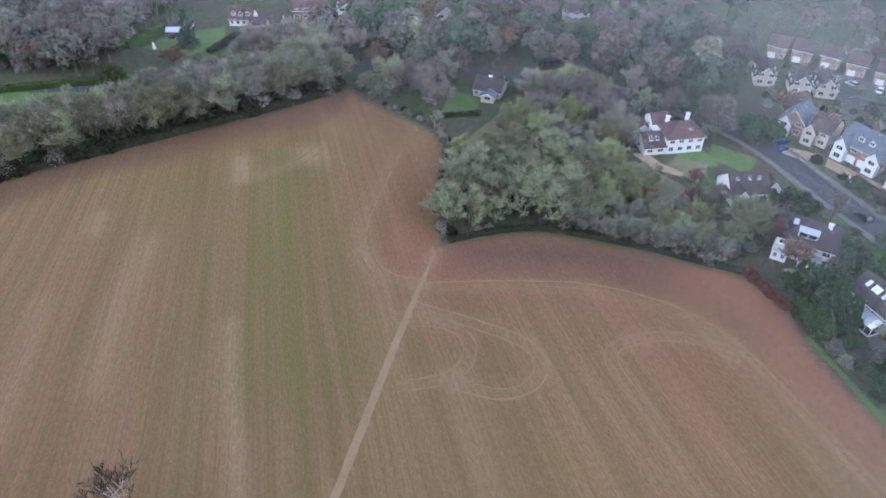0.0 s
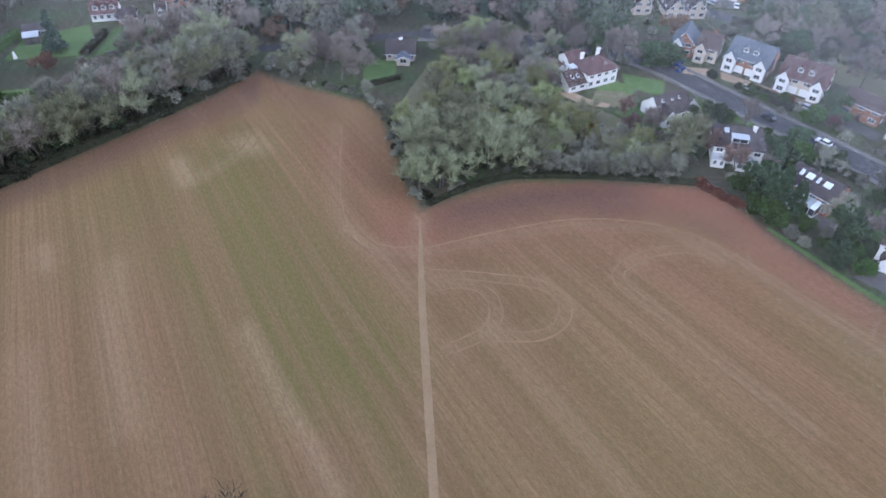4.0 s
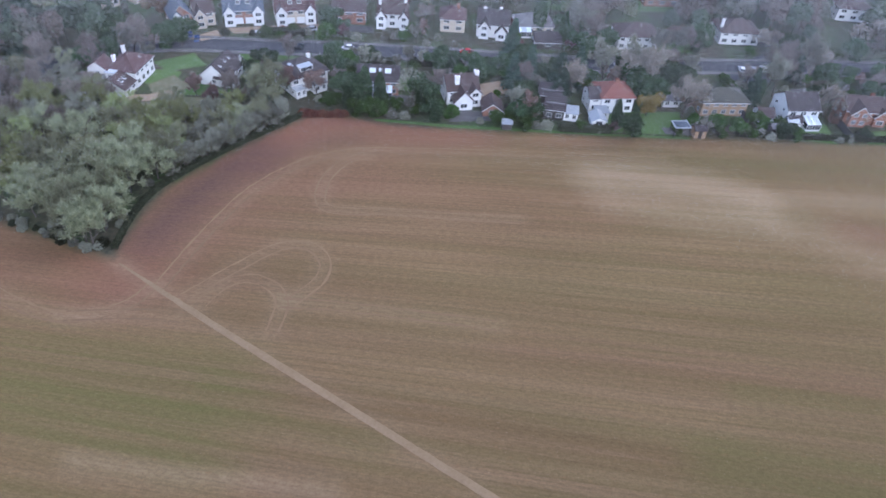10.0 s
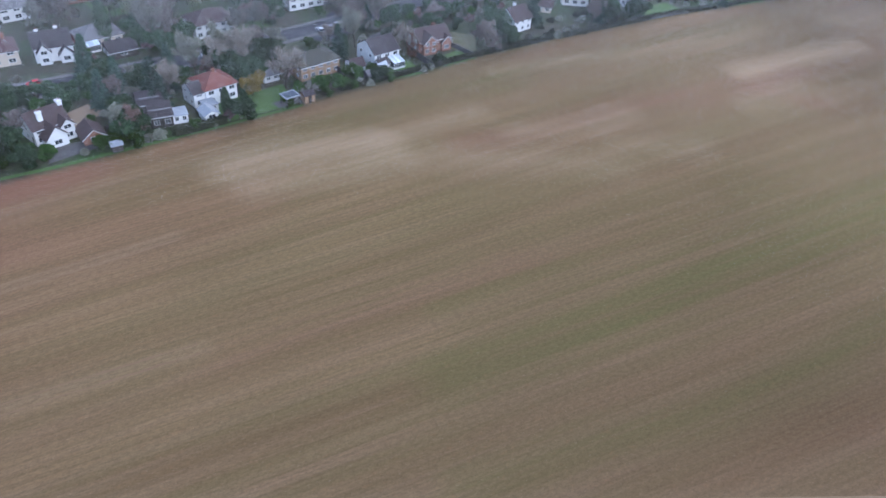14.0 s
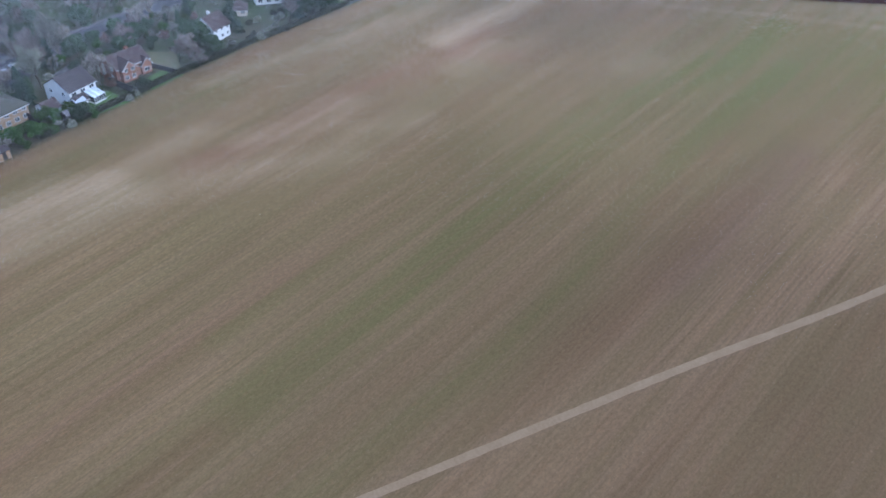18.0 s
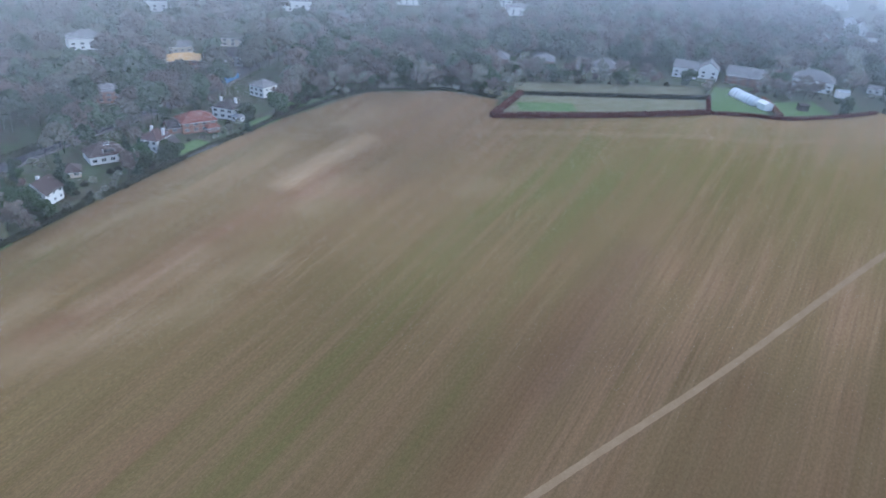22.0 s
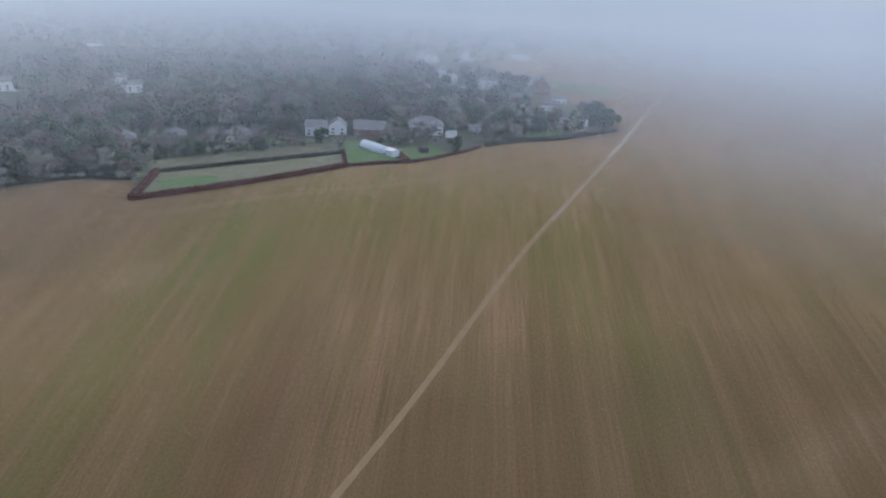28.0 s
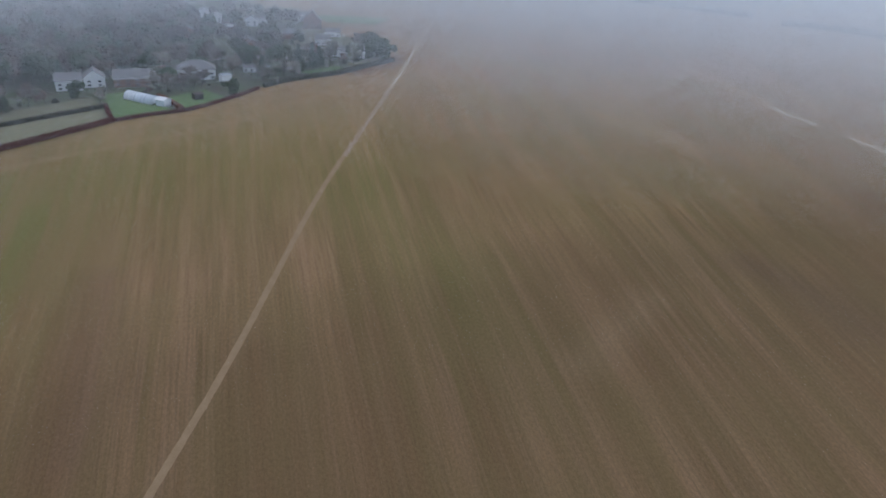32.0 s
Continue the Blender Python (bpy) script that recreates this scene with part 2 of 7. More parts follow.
M = dict(
    ground=ground_material(),
    render=plain("white_render", (0.80, 0.79, 0.76), (0.70, 0.69, 0.66), 0.7, 0.9, vary=0.08),
    cream=plain("cream_render", (0.56, 0.48, 0.38), (0.48, 0.41, 0.32), 0.7, 0.9, vary=0.1),
    brick=bricks("red_brick", (0.26, 0.11, 0.07), (0.34, 0.16, 0.10)),
    tanbrick=bricks("tan_brick", (0.33, 0.21, 0.12), (0.40, 0.26, 0.15)),
    timber=plain("dark_boarding", (0.045, 0.04, 0.037), (0.08, 0.07, 0.06), 1.5, 0.8),
    brown=tiled("brown_tiles", (0.082, 0.055, 0.050), (0.115, 0.078, 0.068)),
    dark=tiled("dark_tiles", (0.062, 0.050, 0.050), (0.092, 0.074, 0.072)),
    red=tiled("red_tiles", (0.23, 0.085, 0.062), (0.29, 0.12, 0.088)),
    rust=tiled("rust_tiles", (0.112, 0.064, 0.060), (0.150, 0.088, 0.078)),
    slate=tiled("blue_grey_slate", (0.115, 0.135, 0.165), (0.155, 0.175, 0.205)),
    grey=tiled("weathered_grey_tiles", (0.21, 0.20, 0.20), (0.29, 0.27, 0.26)),
    moss=tiled("mossy_tiles", (0.072, 0.068, 0.052), (0.10, 0.092, 0.064)),
    ply=plain("new_roof_boards", (0.62, 0.38, 0.16), (0.54, 0.32, 0.13), 0.8, 0.8, vary=0.0),
    lead=plain("lead_flashing", (0.30, 0.32, 0.34), (0.40, 0.42, 0.44), 0.8, 0.5),
    white=plain("white_paint", (0.80, 0.80, 0.78), (0.70, 0.70, 0.68), 1.2, 0.6, vary=0.05),
    glass=glazing("window_glass"),
    pale_glass=plain("conservatory_glass", (0.55, 0.62, 0.66), (0.70, 0.75, 0.78), 1.0, 0.15, bump=0),
    asphalt=plain("asphalt", (0.044, 0.044, 0.048), (0.062, 0.062, 0.066), 0.25, 0.9, vary=0),
    paving=plain("paving", (0.085, 0.080, 0.075), (0.125, 0.116, 0.108), 0.8, 0.9),
    chalk=plain("chalky_soil", (0.34, 0.26, 0.17), (0.42, 0.33, 0.23), 0.3, 0.95),
    gravel=plain("gravel", (0.21, 0.150, 0.096), (0.27, 0.200, 0.135), 0.5, 0.95),
    lawn=plain("lawn_grass", (0.058, 0.108, 0.027), (0.092, 0.140, 0.042), 0.22, 0.9, fine=1.6, vary=0.15),
    rough_grass=plain("rough_grass", (0.115, 0.120, 0.058), (0.155, 0.135, 0.08), 0.3, 0.95, fine=2.0, vary=0.1),
    path=plain("trodden_earth", (0.202, 0.132, 0.068), (0.234, 0.158, 0.086), 0.25, 0.95, fine=2.5, vary=0),
    wheel=plain("wheel_track_soil", (0.206, 0.128, 0.064), (0.172, 0.105, 0.052), 0.35, 0.95, vary=0.12),
    bark=plain("bark", (0.080, 0.068, 0.055), (0.125, 0.108, 0.09), 1.0, 0.95, fine=4.0),
    dead_wood=plain("bleached_dead_wood", (0.30, 0.27, 0.23), (0.40, 0.36, 0.31), 1.0, 0.9, fine=4.0),
    twig_moss=foliage("mossy_twigs", (0.215, 0.237, 0.104), (0.387, 0.405, 0.194)),
    twig_olive=foliage("lichen_twigs", (0.224, 0.231, 0.133), (0.412, 0.415, 0.264)),
    twig_brown=foliage("brown_twigs", (0.193, 0.166, 0.139), (0.384, 0.327, 0.274)),
    twig_grey=foliage("grey_twigs", (0.190, 0.187, 0.144), (0.365, 0.359, 0.276)),
    far_brown=foliage("distant_brown_twigs", (0.141, 0.119, 0.095), (0.206, 0.176, 0.141), tint=True),
    far_grey=foliage("distant_grey_twigs", (0.139, 0.138, 0.105), (0.202, 0.198, 0.152), tint=True),
    far_olive=foliage("distant_lichen_twigs", (0.190, 0.190, 0.114), (0.273, 0.268, 0.171), tint=True),
    far_dark=foliage("distant_evergreen_leaves", (0.073, 0.103, 0.066), (0.120, 0.156, 0.100), tint=True),
    twig_dark=foliage("dark_twigs", (0.055, 0.042, 0.034), (0.105, 0.078, 0.062)),
    twig_red=foliage("reddish_twigs", (0.172, 0.115, 0.101), (0.302, 0.204, 0.173)),
    leaf_russet=foliage("russet_leaves", (0.165, 0.105, 0.065), (0.24, 0.155, 0.10)),
    leaf_gold=foliage("fading_gold_leaves", (0.20, 0.14, 0.045), (0.28, 0.20, 0.07)),
    leaf_dark=foliage("evergreen_leaves", (0.042, 0.068, 0.034), (0.095, 0.134, 0.065)),
    leaf_green=foliage("bright_evergreen_leaves", (0.045, 0.085, 0.020), (0.090, 0.140, 0.038)),
    needle=foliage("conifer_needles", (0.046, 0.080, 0.052), (0.096, 0.143, 0.096)),
    hedge_red=foliage("beech_hedge_leaves", (0.125, 0.050, 0.036), (0.215, 0.088, 0.060)),
    hedge_dark=foliage("bramble_leaves", (0.034, 0.038, 0.021), (0.075, 0.076, 0.046)),
    rubber=plain("tyre_rubber", (0.02, 0.02, 0.02), (0.03, 0.03, 0.03), 1, 0.9, vary=0),
    plastic=plain("polythene_sheet", (0.70, 0.74, 0.76), (0.58, 0.62, 0.65), 0.5, 0.35, vary=0),
    blue=plain("blue_sheeting", (0.06, 0.17, 0.34), (0.09, 0.22, 0.40), 0.6, 0.6, vary=0),
    mist=plain("mist_strips", (0.80, 0.785, 0.75), (0.80, 0.785, 0.75), 1, 1.0, bump=0, vary=0),
)
# backdrop material glows by itself to imitate bright distant fog
fog, fn, fl, fp = shader("glowing_backdrop", 1.0)
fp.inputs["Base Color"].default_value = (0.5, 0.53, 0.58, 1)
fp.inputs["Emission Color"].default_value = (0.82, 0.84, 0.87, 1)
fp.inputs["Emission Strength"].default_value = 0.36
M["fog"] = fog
for k, c in dict(car_white=(0.75, 0.75, 0.75), car_red=(0.45, 0.03, 0.03), car_blue=(0.03, 0.06, 0.16), car_silver=(0.42, 0.43, 0.45), car_black=(0.02, 0.02, 0.025)).items():
    M[k] = plain(k, c, c, 1, 0.25, bump=0, vary=0)


# ---- mesh helpers ----
def mesh(name, verts, faces, material, smooth=False):
    me = bpy.data.meshes.new(name)
    me.from_pydata([tuple(v) for v in verts], [], faces)
    me.materials.append(M[material])
    if smooth:
        me.polygons.foreach_set("use_smooth", [True] * len(me.polygons))
    return me


def part(name, vf, material, parent, label="", smooth=False):
    ob = new(name, mesh(name, vf[0], vf[1], material, smooth))
    ob.parent = parent
    if label:
        tagged(ob, label)
    return ob


def thing(name, x, y, rot=0.0, label="", category="", group="", kind="", z=0.0):
    ob = new(name)
    ob.empty_display_size = 0.5
    ob.matrix_world = pose(x, y, z, 0, 0, rot)
    return tagged(ob, label, category, group, kind)


def join(*pieces):
    V, F = [], []
    for v, f in pieces:
        k = len(V)
        V += list(v)
        F += [tuple(i + k for i in q) for q in f]
    return V, F


def box(x0, y0, z0, x1, y1, z1):
    v = [(x0, y0, z0), (x1, y0, z0), (x1, y1, z0), (x0, y1, z0), (x0, y0, z1), (x1, y0, z1), (x1, y1, z1), (x0, y1, z1)]
    return v, [(3, 2, 1, 0), (4, 5, 6, 7), (0, 1, 5, 4), (1, 2, 6, 5), (2, 3, 7, 6), (3, 0, 4, 7)]


def prism(outline, z0, z1, top=1.0):
    """An upright prism on an outline; top shrinks its upper face towards the middle."""
    n = len(outline)
    cx, cy = sum(p[0] for p in outline) / n, sum(p[1] for p in outline) / n
    v = [(x, y, z0) for x, y in outline] + [(cx + (x - cx) * top, cy + (y - cy) * top, z1) for x, y in outline]
    return v, [tuple(reversed(range(n))), tuple(range(n, 2 * n))] + [(i, (i + 1) % n, n + (i + 1) % n, n + i) for i in range(n)]


def turned(vf, x=0, y=0, z=0, rot=0.0):
    c, s = math.cos(radians(rot)), math.sin(radians(rot))
    return [(x + c * a - s * b, y + s * a + c * b, z + d) for a, b, d in vf[0]], vf[1]


def tube(p, q, r0, r1, sides):
    p, q = np.array(p, float), np.array(q, float)
    d = q - p
    d /= np.linalg.norm(d) + 1e-9
    a = np.cross(d, (0.31, 0.17, 0.93) if abs(d[2]) < 0.9 else (1, 0, 0))
    a /= np.linalg.norm(a)
    b = np.cross(d, a)
    ring = [np.cos(k * 2 * np.pi / sides) * a + np.sin(k * 2 * np.pi / sides) * b for k in range(sides)]
    v = [tuple(p + r0 * k) for k in ring] + [tuple(q + r1 * k) for k in ring]
    return v, [(k, (k + 1) % sides, sides + (k + 1) % sides, sides + k) for k in range(sides)]


def ribbon(points, width, z, edge=0.0, step=2.0, seed=1):
    """A flat strip along a smoothed line, with an uneven edge."""
    rng = random.Random(seed)
    pts = smooth_line(points, step)
    V, F = [], []
    for i, p in enumerate(pts):
        d = pts[min(i + 1, len(pts) - 1)] - pts[max(i - 1, 0)]
        d = d / (np.linalg.norm(d) + 1e-9)
        n = np.array((-d[1], d[0]))
        a, b = (width / 2 + rng.uniform(-edge, edge) for _ in range(2))
        V += [(*(p + n * a), z), (*(p - n * b), z)]
        if i:
            F.append((2 * i - 2, 2 * i - 1, 2 * i + 1, 2 * i))
    return V, F


def smooth_line(points, step):
    P = np.array(points, float)
    out = []
    for i in range(len(P) - 1):
        a, b, c, d = P[max(i - 1, 0)], P[i], P[i + 1], P[min(i + 2, len(P) - 1)]
        n = max(1, int(np.linalg.norm(c - b) / step))
        for t in np.arange(n) / n:
            out.append(0.5 * (2 * b + (c - a) * t + (2 * a - 5 * b + 4 * c - d) * t * t + (3 * b - a - 3 * c + d) * t ** 3))
    out.append(P[-1])
    return out


def inside(poly, x, y):
    x, y = np.asarray(x, float), np.asarray(y, float)
    hit = np.zeros(x.shape, bool)
    for (x0, y0), (x1, y1) in zip(poly, poly[1:] + poly[:1]):
        hit ^= ((y0 > y) != (y1 > y)) & (x < (x1 - x0) * (y - y0) / (y1 - y0 + 1e-12) + x0)
    return hit


def gap_to(line, x, y, closed=False):
    best = np.full(np.shape(x), 1e9)
    for (x0, y0), (x1, y1) in zip(line, line[1:] + (line[:1] if closed else [])):
        dx, dy = x1 - x0, y1 - y0
        t = np.clip(((x - x0) * dx + (y - y0) * dy) / (dx * dx + dy * dy + 1e-9), 0, 1)
        best = np.minimum(best, np.hypot(x - x0 - t * dx, y - y0 - t * dy))
    return best

# ---- ground ----
EAST_EDGE = [(42.5, 91.7), (46.5, 87.5), (48.6, 77), (54, 65), (60.2, 53), (66.6, 40), (73, 28.7), (80, 16), (88, 1), (100, -21), (110, -43), (125, -78), (139, -119), (147.5, -163), (131.5, -191.8), (112, -200)]
SOUTH_EDGE = [(98.5, -180.5), (72, -221), (50.7, -259), (27, -280), (4, -336), (-26, -365), (-54, -409)]
NORTH_EDGE = [(-33.4, 145.5), (-29.5, 140.2), (-21, 135), (-12.6, 129.5), (-9, 123), (-8.6, 108), (-7, 93.2), (3, 97.2), (11, 98.6), (24, 96.5)]
WEST_EDGE = [(-700, -390), (-300, -66), (-180, 29), (-89, 100.8), (-73.2, 113.1), (-59, 123.7), (-43.4, 135.4)]
FIELD = WEST_EDGE + NORTH_EDGE + EAST_EDGE + SOUTH_EDGE + [(-36, -470), (60, -640), (260, -900), (-700, -900)]
ROAD = [(4, 158), (22, 152), (40, 146.5), (53, 135), (63, 117), (75, 95), (86, 71.5), (97, 49), (112, 24), (127, 0), (141, -25), (153, -48), (162.5, -70), (177, -106), (193, -133), (216, -165), (245, -205)]
LANE = [(71, 168), (80, 156), (92, 146), (112, 138)]
WEST_LANE = [(-180, 126), (-110, 134.5), (-90, 137), (-72, 139), (-45, 152), (-28, 156), (4, 158)]
PATH_LINE = [(-7.3, 91.5), (-10.4, 70.4), (-13.4, 46), (-16.3, 22.9), (-18.7, -4.6), (-23.2, -53), (-28.3, -100), (-35.5, -190), (-47.5, -285), (-59.5, -380), (-100, -720)]


# lines along which a tractor turned
TRACKS = [
    [(-8.4, 82.8), (4, 85), (18, 86), (29.5, 83), (37.4, 77), (43.6, 66.8), (49.6, 56), (58, 40), (66, 24)],
    [(-18.4, 121.5), (-20.2, 105), (-20.4, 94.5), (-18.2, 88), (-13, 84.2), (-8.6, 83.8)],
    [(-19, 90), (-14, 82), (-11.4, 76)],
    [(-8.1, 78.3), (1.4, 75.6), (8, 73), (10.4, 69.4), (9, 65.4), (5, 63.4), (-1.5, 64.4)],
    [(-8.2, 75.3), (-3.4, 75.2), (-0.2, 72.6), (0, 68.4), (-2.4, 65.2), (-7.3, 63.4)],
    [(-2, 65.4), (1.3, 58), (4.9, 48.6), (9.4, 36)],
    [(37.2, 74.1), (34, 76.6), (28, 77), (22.7, 75.2), (20, 72.4), (21.4, 68), (24.3, 63), (28.9, 52.6), (34, 42)],
    [(98, -158), (84.5, -170.5), (67, -195), (47, -219.5), (23.1, -243), (0.2, -275.8), (-15, -306), (-46, -350), (-59, -371), (-77, -422)],
    [(-47, 113.2), (-44.7, 107.3)],
    [(-42.2, 109.6), (-36, 115.3), (-33.8, 120.7)],
]


def blob(x, y, cx, cy, rx, ry, rot, soft=0.5):
    c, s = math.cos(radians(rot)), math.sin(radians(rot))
    u, v = ((x - cx) * c + (y - cy) * s) / rx, (-(x - cx) * s + (y - cy) * c) / ry
    return np.clip((1 + soft - np.hypot(u, v)) / (2 * soft), 0, 1)


def band(x, y, line, width, soft):
    return np.clip((width + soft - gap_to(line, x, y)) / (2 * soft), 0, 1)


def build_ground():
    xs = np.r_[np.linspace(-4000, -420, 12), np.arange(-400, -170, 8.0), np.arange(-165, 255, 1.3), np.arange(260, 500, 10.0), np.linspace(520, 4000, 12)]
    ys = np.r_[np.linspace(-4000, -1020, 10), np.arange(-1000, -430, 6.0), np.r_[np.arange(-424, -200, 2.4), np.arange(-199, 160, 1.3), np.arange(162, 200, 3.0)], np.arange(202, 420, 10.0), np.linspace(440, 4000, 12)]
    gx, gy = np.meshgrid(xs, ys)
    nx, ny = len(xs), len(ys)
    x, y = gx.ravel(), gy.ravel()
    wob = np.array([noise.noise((a * 0.05, b * 0.05, 3.0)) for a, b in zip(x, y)])
    wob2 = np.array([noise.noise((a * 0.017, b * 0.017, 9.0)) for a, b in zip(x, y)])
    edge = gap_to(FIELD, x, y, True) * np.where(inside(FIELD, x, y), 1, -1)
    field = np.clip((edge + 0.6 + wob * 0.8) / 1.4, 0, 1)
    i = np.arange(nx * ny).reshape(ny, nx)
    quads = np.stack([i[:-1, :-1], i[:-1, 1:], i[1:, 1:], i[1:, :-1]], -1).reshape(-1, 4)
    me = bpy.data.meshes.new("ground")
    me.vertices.add(nx * ny)
    me.vertices.foreach_set("co", np.stack([x, y, 0 * x], -1).ravel())
    me.loops.add(quads.size)
    me.loops.foreach_set("vertex_index", quads.ravel())
    me.polygons.add(len(quads))
    me.polygons.foreach_set("loop_start", np.arange(0, quads.size, 4))
    me.update(calc_edges=True)
    # drilled rows fan out gently from a far point
    fan = np.arctan2(x + 149, 443 - y) * 430
    uv = me.uv_layers.new(name="furrow")
    uv.data.foreach_set("uv", np.stack([fan + wob2 * 0.5, np.hypot(x + 149, 443 - y)], -1)[quads.ravel()].ravel())
    # each tint: lines along which it lies, with half width, softness and strength
    def laid(lines, drift=2.0):
        total = np.zeros_like(x)
        for width, soft, k, line in lines:
            total += k * band(x + wob * drift, y + wob2 * drift * 1.6, line, width, soft)
        return total

    inner = np.where(x < -33, edge, 99)
    red = laid((
        (5, 8, 0.32, [(-60, 121), (-33.4, 143), (-14, 130), (-11, 122), (-11, 108), (-9, 95)]),
        (4, 8, 0.6, [(-9, 90), (4, 93), (14, 94.5), (30, 92), (42, 90)]),
        (4, 6, 0.95, [(28, 93.6), (40, 90.5), (45, 85), (49, 74), (55, 61)]),
        (6, 8, 0.42, [(-22, 112), (-21, 98), (-15, 88), (-4, 84), (14, 84), (30, 80), (42, 68)]),
        (3, 6, 0.4, [(24, 73), (30, 66), (33, 50), (38, 36), (42, 29)]),
        (1.5, 3, 0.3, [(61, 48), (68, 34), (76, 19)]),
        (2.6, 4, 0.6, [(61.6, -9.6), (64, -23), (75, -48), (79, -68), (86, -86), (94, -100)]),
        (1.6, 4, 0.4, [(75, -100), (84, -84), (109, -139)]),
        (3, 6, 0.3, [(24, -14), (17, 6), (12, 17), (8, 30)]),
        (2, 4, 0.25, [(-14, -52), (-4, -90), (6, -125)])))
    damp = laid((
        (3.4, 4.5, 0.9, [(0, 93.6), (14, 93.9), (28, 92)]),
        (1.5, 3, 0.35, [(24, 87), (34, 85), (41, 78)]),
        (2, 4, 0.4, [(-33, 138), (-20, 130)]),
        (2.5, 7, 0.30, [(8, -128), (-1, -100), (-10, -70)]),
        (3, 8, 0.4, [(-152, -145), (-159, -130), (-163, -112)])))
    damp += 0.55 * np.clip((11 - inner + wob * 4) / 5, 0, 1)
    pale = laid((
        (2.0, 6, 0.85, [(54, 34), (57.5, 26), (60, 18), (61, 8)]),
        (1.2, 5, 0.5, [(47, 29), (49, 23), (52, 13), (55, 3)]),
        (1.2, 4, 0.4, [(63, 5), (68, -3), (73, -14)]),
        (2.0, 6, 0.34, [(57, -2), (55.5, -12), (54, -24), (52, -38)]),
        (1.4, 5, 0.42, [(65, -22), (67.5, -36), (72, -48)]),
        (2, 6, 0.32, [(59, -44), (57.5, -58)]),
        (1.8, 4.5, 0.9, [(91, -86), (97, -98), (103, -118), (107, -128)]),
        (1.0, 3.4, 0.36, [(92, -22), (96, -36), (103, -62), (110, -87), (117, -104)]),
        (2.4, 6, 0.4, [(124, -135), (130, -152)]),
        (1.6, 5, 0.3, [(76, -80), (84, -98)]),
        (1.6, 5, 0.3, [(57, -122), (59, -132)])), 1.4)
    pale += laid((
        (0.5, 1.8, 0.4, [(-35, 72), (-32.9, 66.2), (-30.2, 58.5), (-27.1, 51.7), (-24, 43)]),
        (1.0, 2.2, 0.3, [(-66.8, 93.5), (-65.6, 90)]),
        (0.9, 2.4, 0.35, [(-47.4, 114), (-45.4, 108)]),
        (1.0, 3, 0.3, [(-55, 88), (-51.7, 70.6), (-49, 58)]),
        (1.0, 3, 0.25, [(-64, 72), (-61, 60), (-58, 48)]),
        (1.5, 3, 0.35, [(-37, 118.6), (-33, 116)]),
        (3, 7, 0.3, [(-151, -300), (-164, -275), (-178, -250)]),
        (1.4, 4, 0.3, [(-102, -292), (-103, -284)]),
        (2, 6, 0.25, [(-97, -96), (-106, -108), (-118, -124)])), 1.0)
    for line in TRACKS:
        pale += 0.19 * band(x + wob * 0.6, y + wob * 0.6, line, 0.9, 1.8)
    pale += 0.12 * band(x + wob * 0.5, y, PATH_LINE, 0.9, 1.8)
    pale += 0.25 * blob(x + wob, y, -7.5, 90.5, 1.2, 3.5, -8, 0.8)
    green = laid((
        (6, 9, 0.9, [(-36, 113), (-30, 96), (-25, 79), (-22, 66)]),
        (1.5, 2.6, 0.7, [(-46, 89), (-41.3, 76.7), (-38.4, 65.5), (-35.8, 56), (-32, 42)]),
        (1.8, 3, 0.45, [(-38, 93), (-31.6, 72), (-28.5, 56)]),
        (1.4, 3, 0.4, [(-18.7, 66), (-17.6, 53.6), (-17, 42)]),
        (2.2, 5, 0.64, [(60, -192), (48, -154), (42, -116), (32, -88), (21.4, -56), (16, -38), (8.6, -19), (4, -8.6), (2, 2)]),
        (1.5, 3.4, 0.55, [(40, -168), (26, -121), (16.5, -96), (7, -72), (-1, -51), (-7, -33), (-11, -16), (-15, 4)]),
        (1.2, 3, 0.4, [(54, -150), (44, -100), (34, -70), (24, -36), (14, 0)]),
        (1.4, 4, 0.3, [(86, -20), (99, -44), (110, -70), (124, -104)]),
        (3, 8, 0.35, [(66, 28), (78, 4), (90, -22)])))
    for cx, cy, rx, ry, rot, k in ((-52, 102, 12, 14, 30, 0.35), (30, 10, 34, 54, 24, 0.18), (34, -70, 34, 76, 20, 0.30), (40, -160, 22, 44, 16, 0.30), (30, -200, 60, 44, 30, 0.46), (104, -70, 16, 80, 20, 0.34), (-50, -184, 12, 34, 6, 0.42), (-72, -128, 14, 34, 8, 0.40), (-150, -240, 80, 110, 0, 0.35), (0, -250, 60, 60, 0, 0.3), (-70, -50, 30, 70, 10, 0.12)):
        green += k * blob(x + wob * 1.8, y + wob2 * 4, cx, cy, rx, ry, rot, 0.8)
    far = np.clip((-y - 430) / 60, 0, 1) * np.clip((40 - x - 0.25 * (y + 470)) / 60, 0, 1)
    # soil brightness fitted to the view: dark near the camera, light far off
    view_tone = np.interp(y - 0.5 * x + wob * 9 + wob2 * 14, (-260, -180, -115, -80, -40, 0, 40), (0.74, 0.54, 0.40, 0.08, 0.02, 0.10, 0.23))
    view_tone += 0.16 * np.clip((y - 0.3 * x - 70) / 50, 0, 1)
    view_tone -= 0.40 * np.clip((x - 50) / 40, 0, 1) * np.clip((-90 - y) / 30, 0, 1)
    view_tone += 0.34 * blob(x + wob * 6, y + wob2 * 9, 56, 10, 34, 52, 25, 0.8) + 0.22 * blob(x + wob * 6, y + wob2 * 9, 66, -66, 34, 62, 24, 0.8)
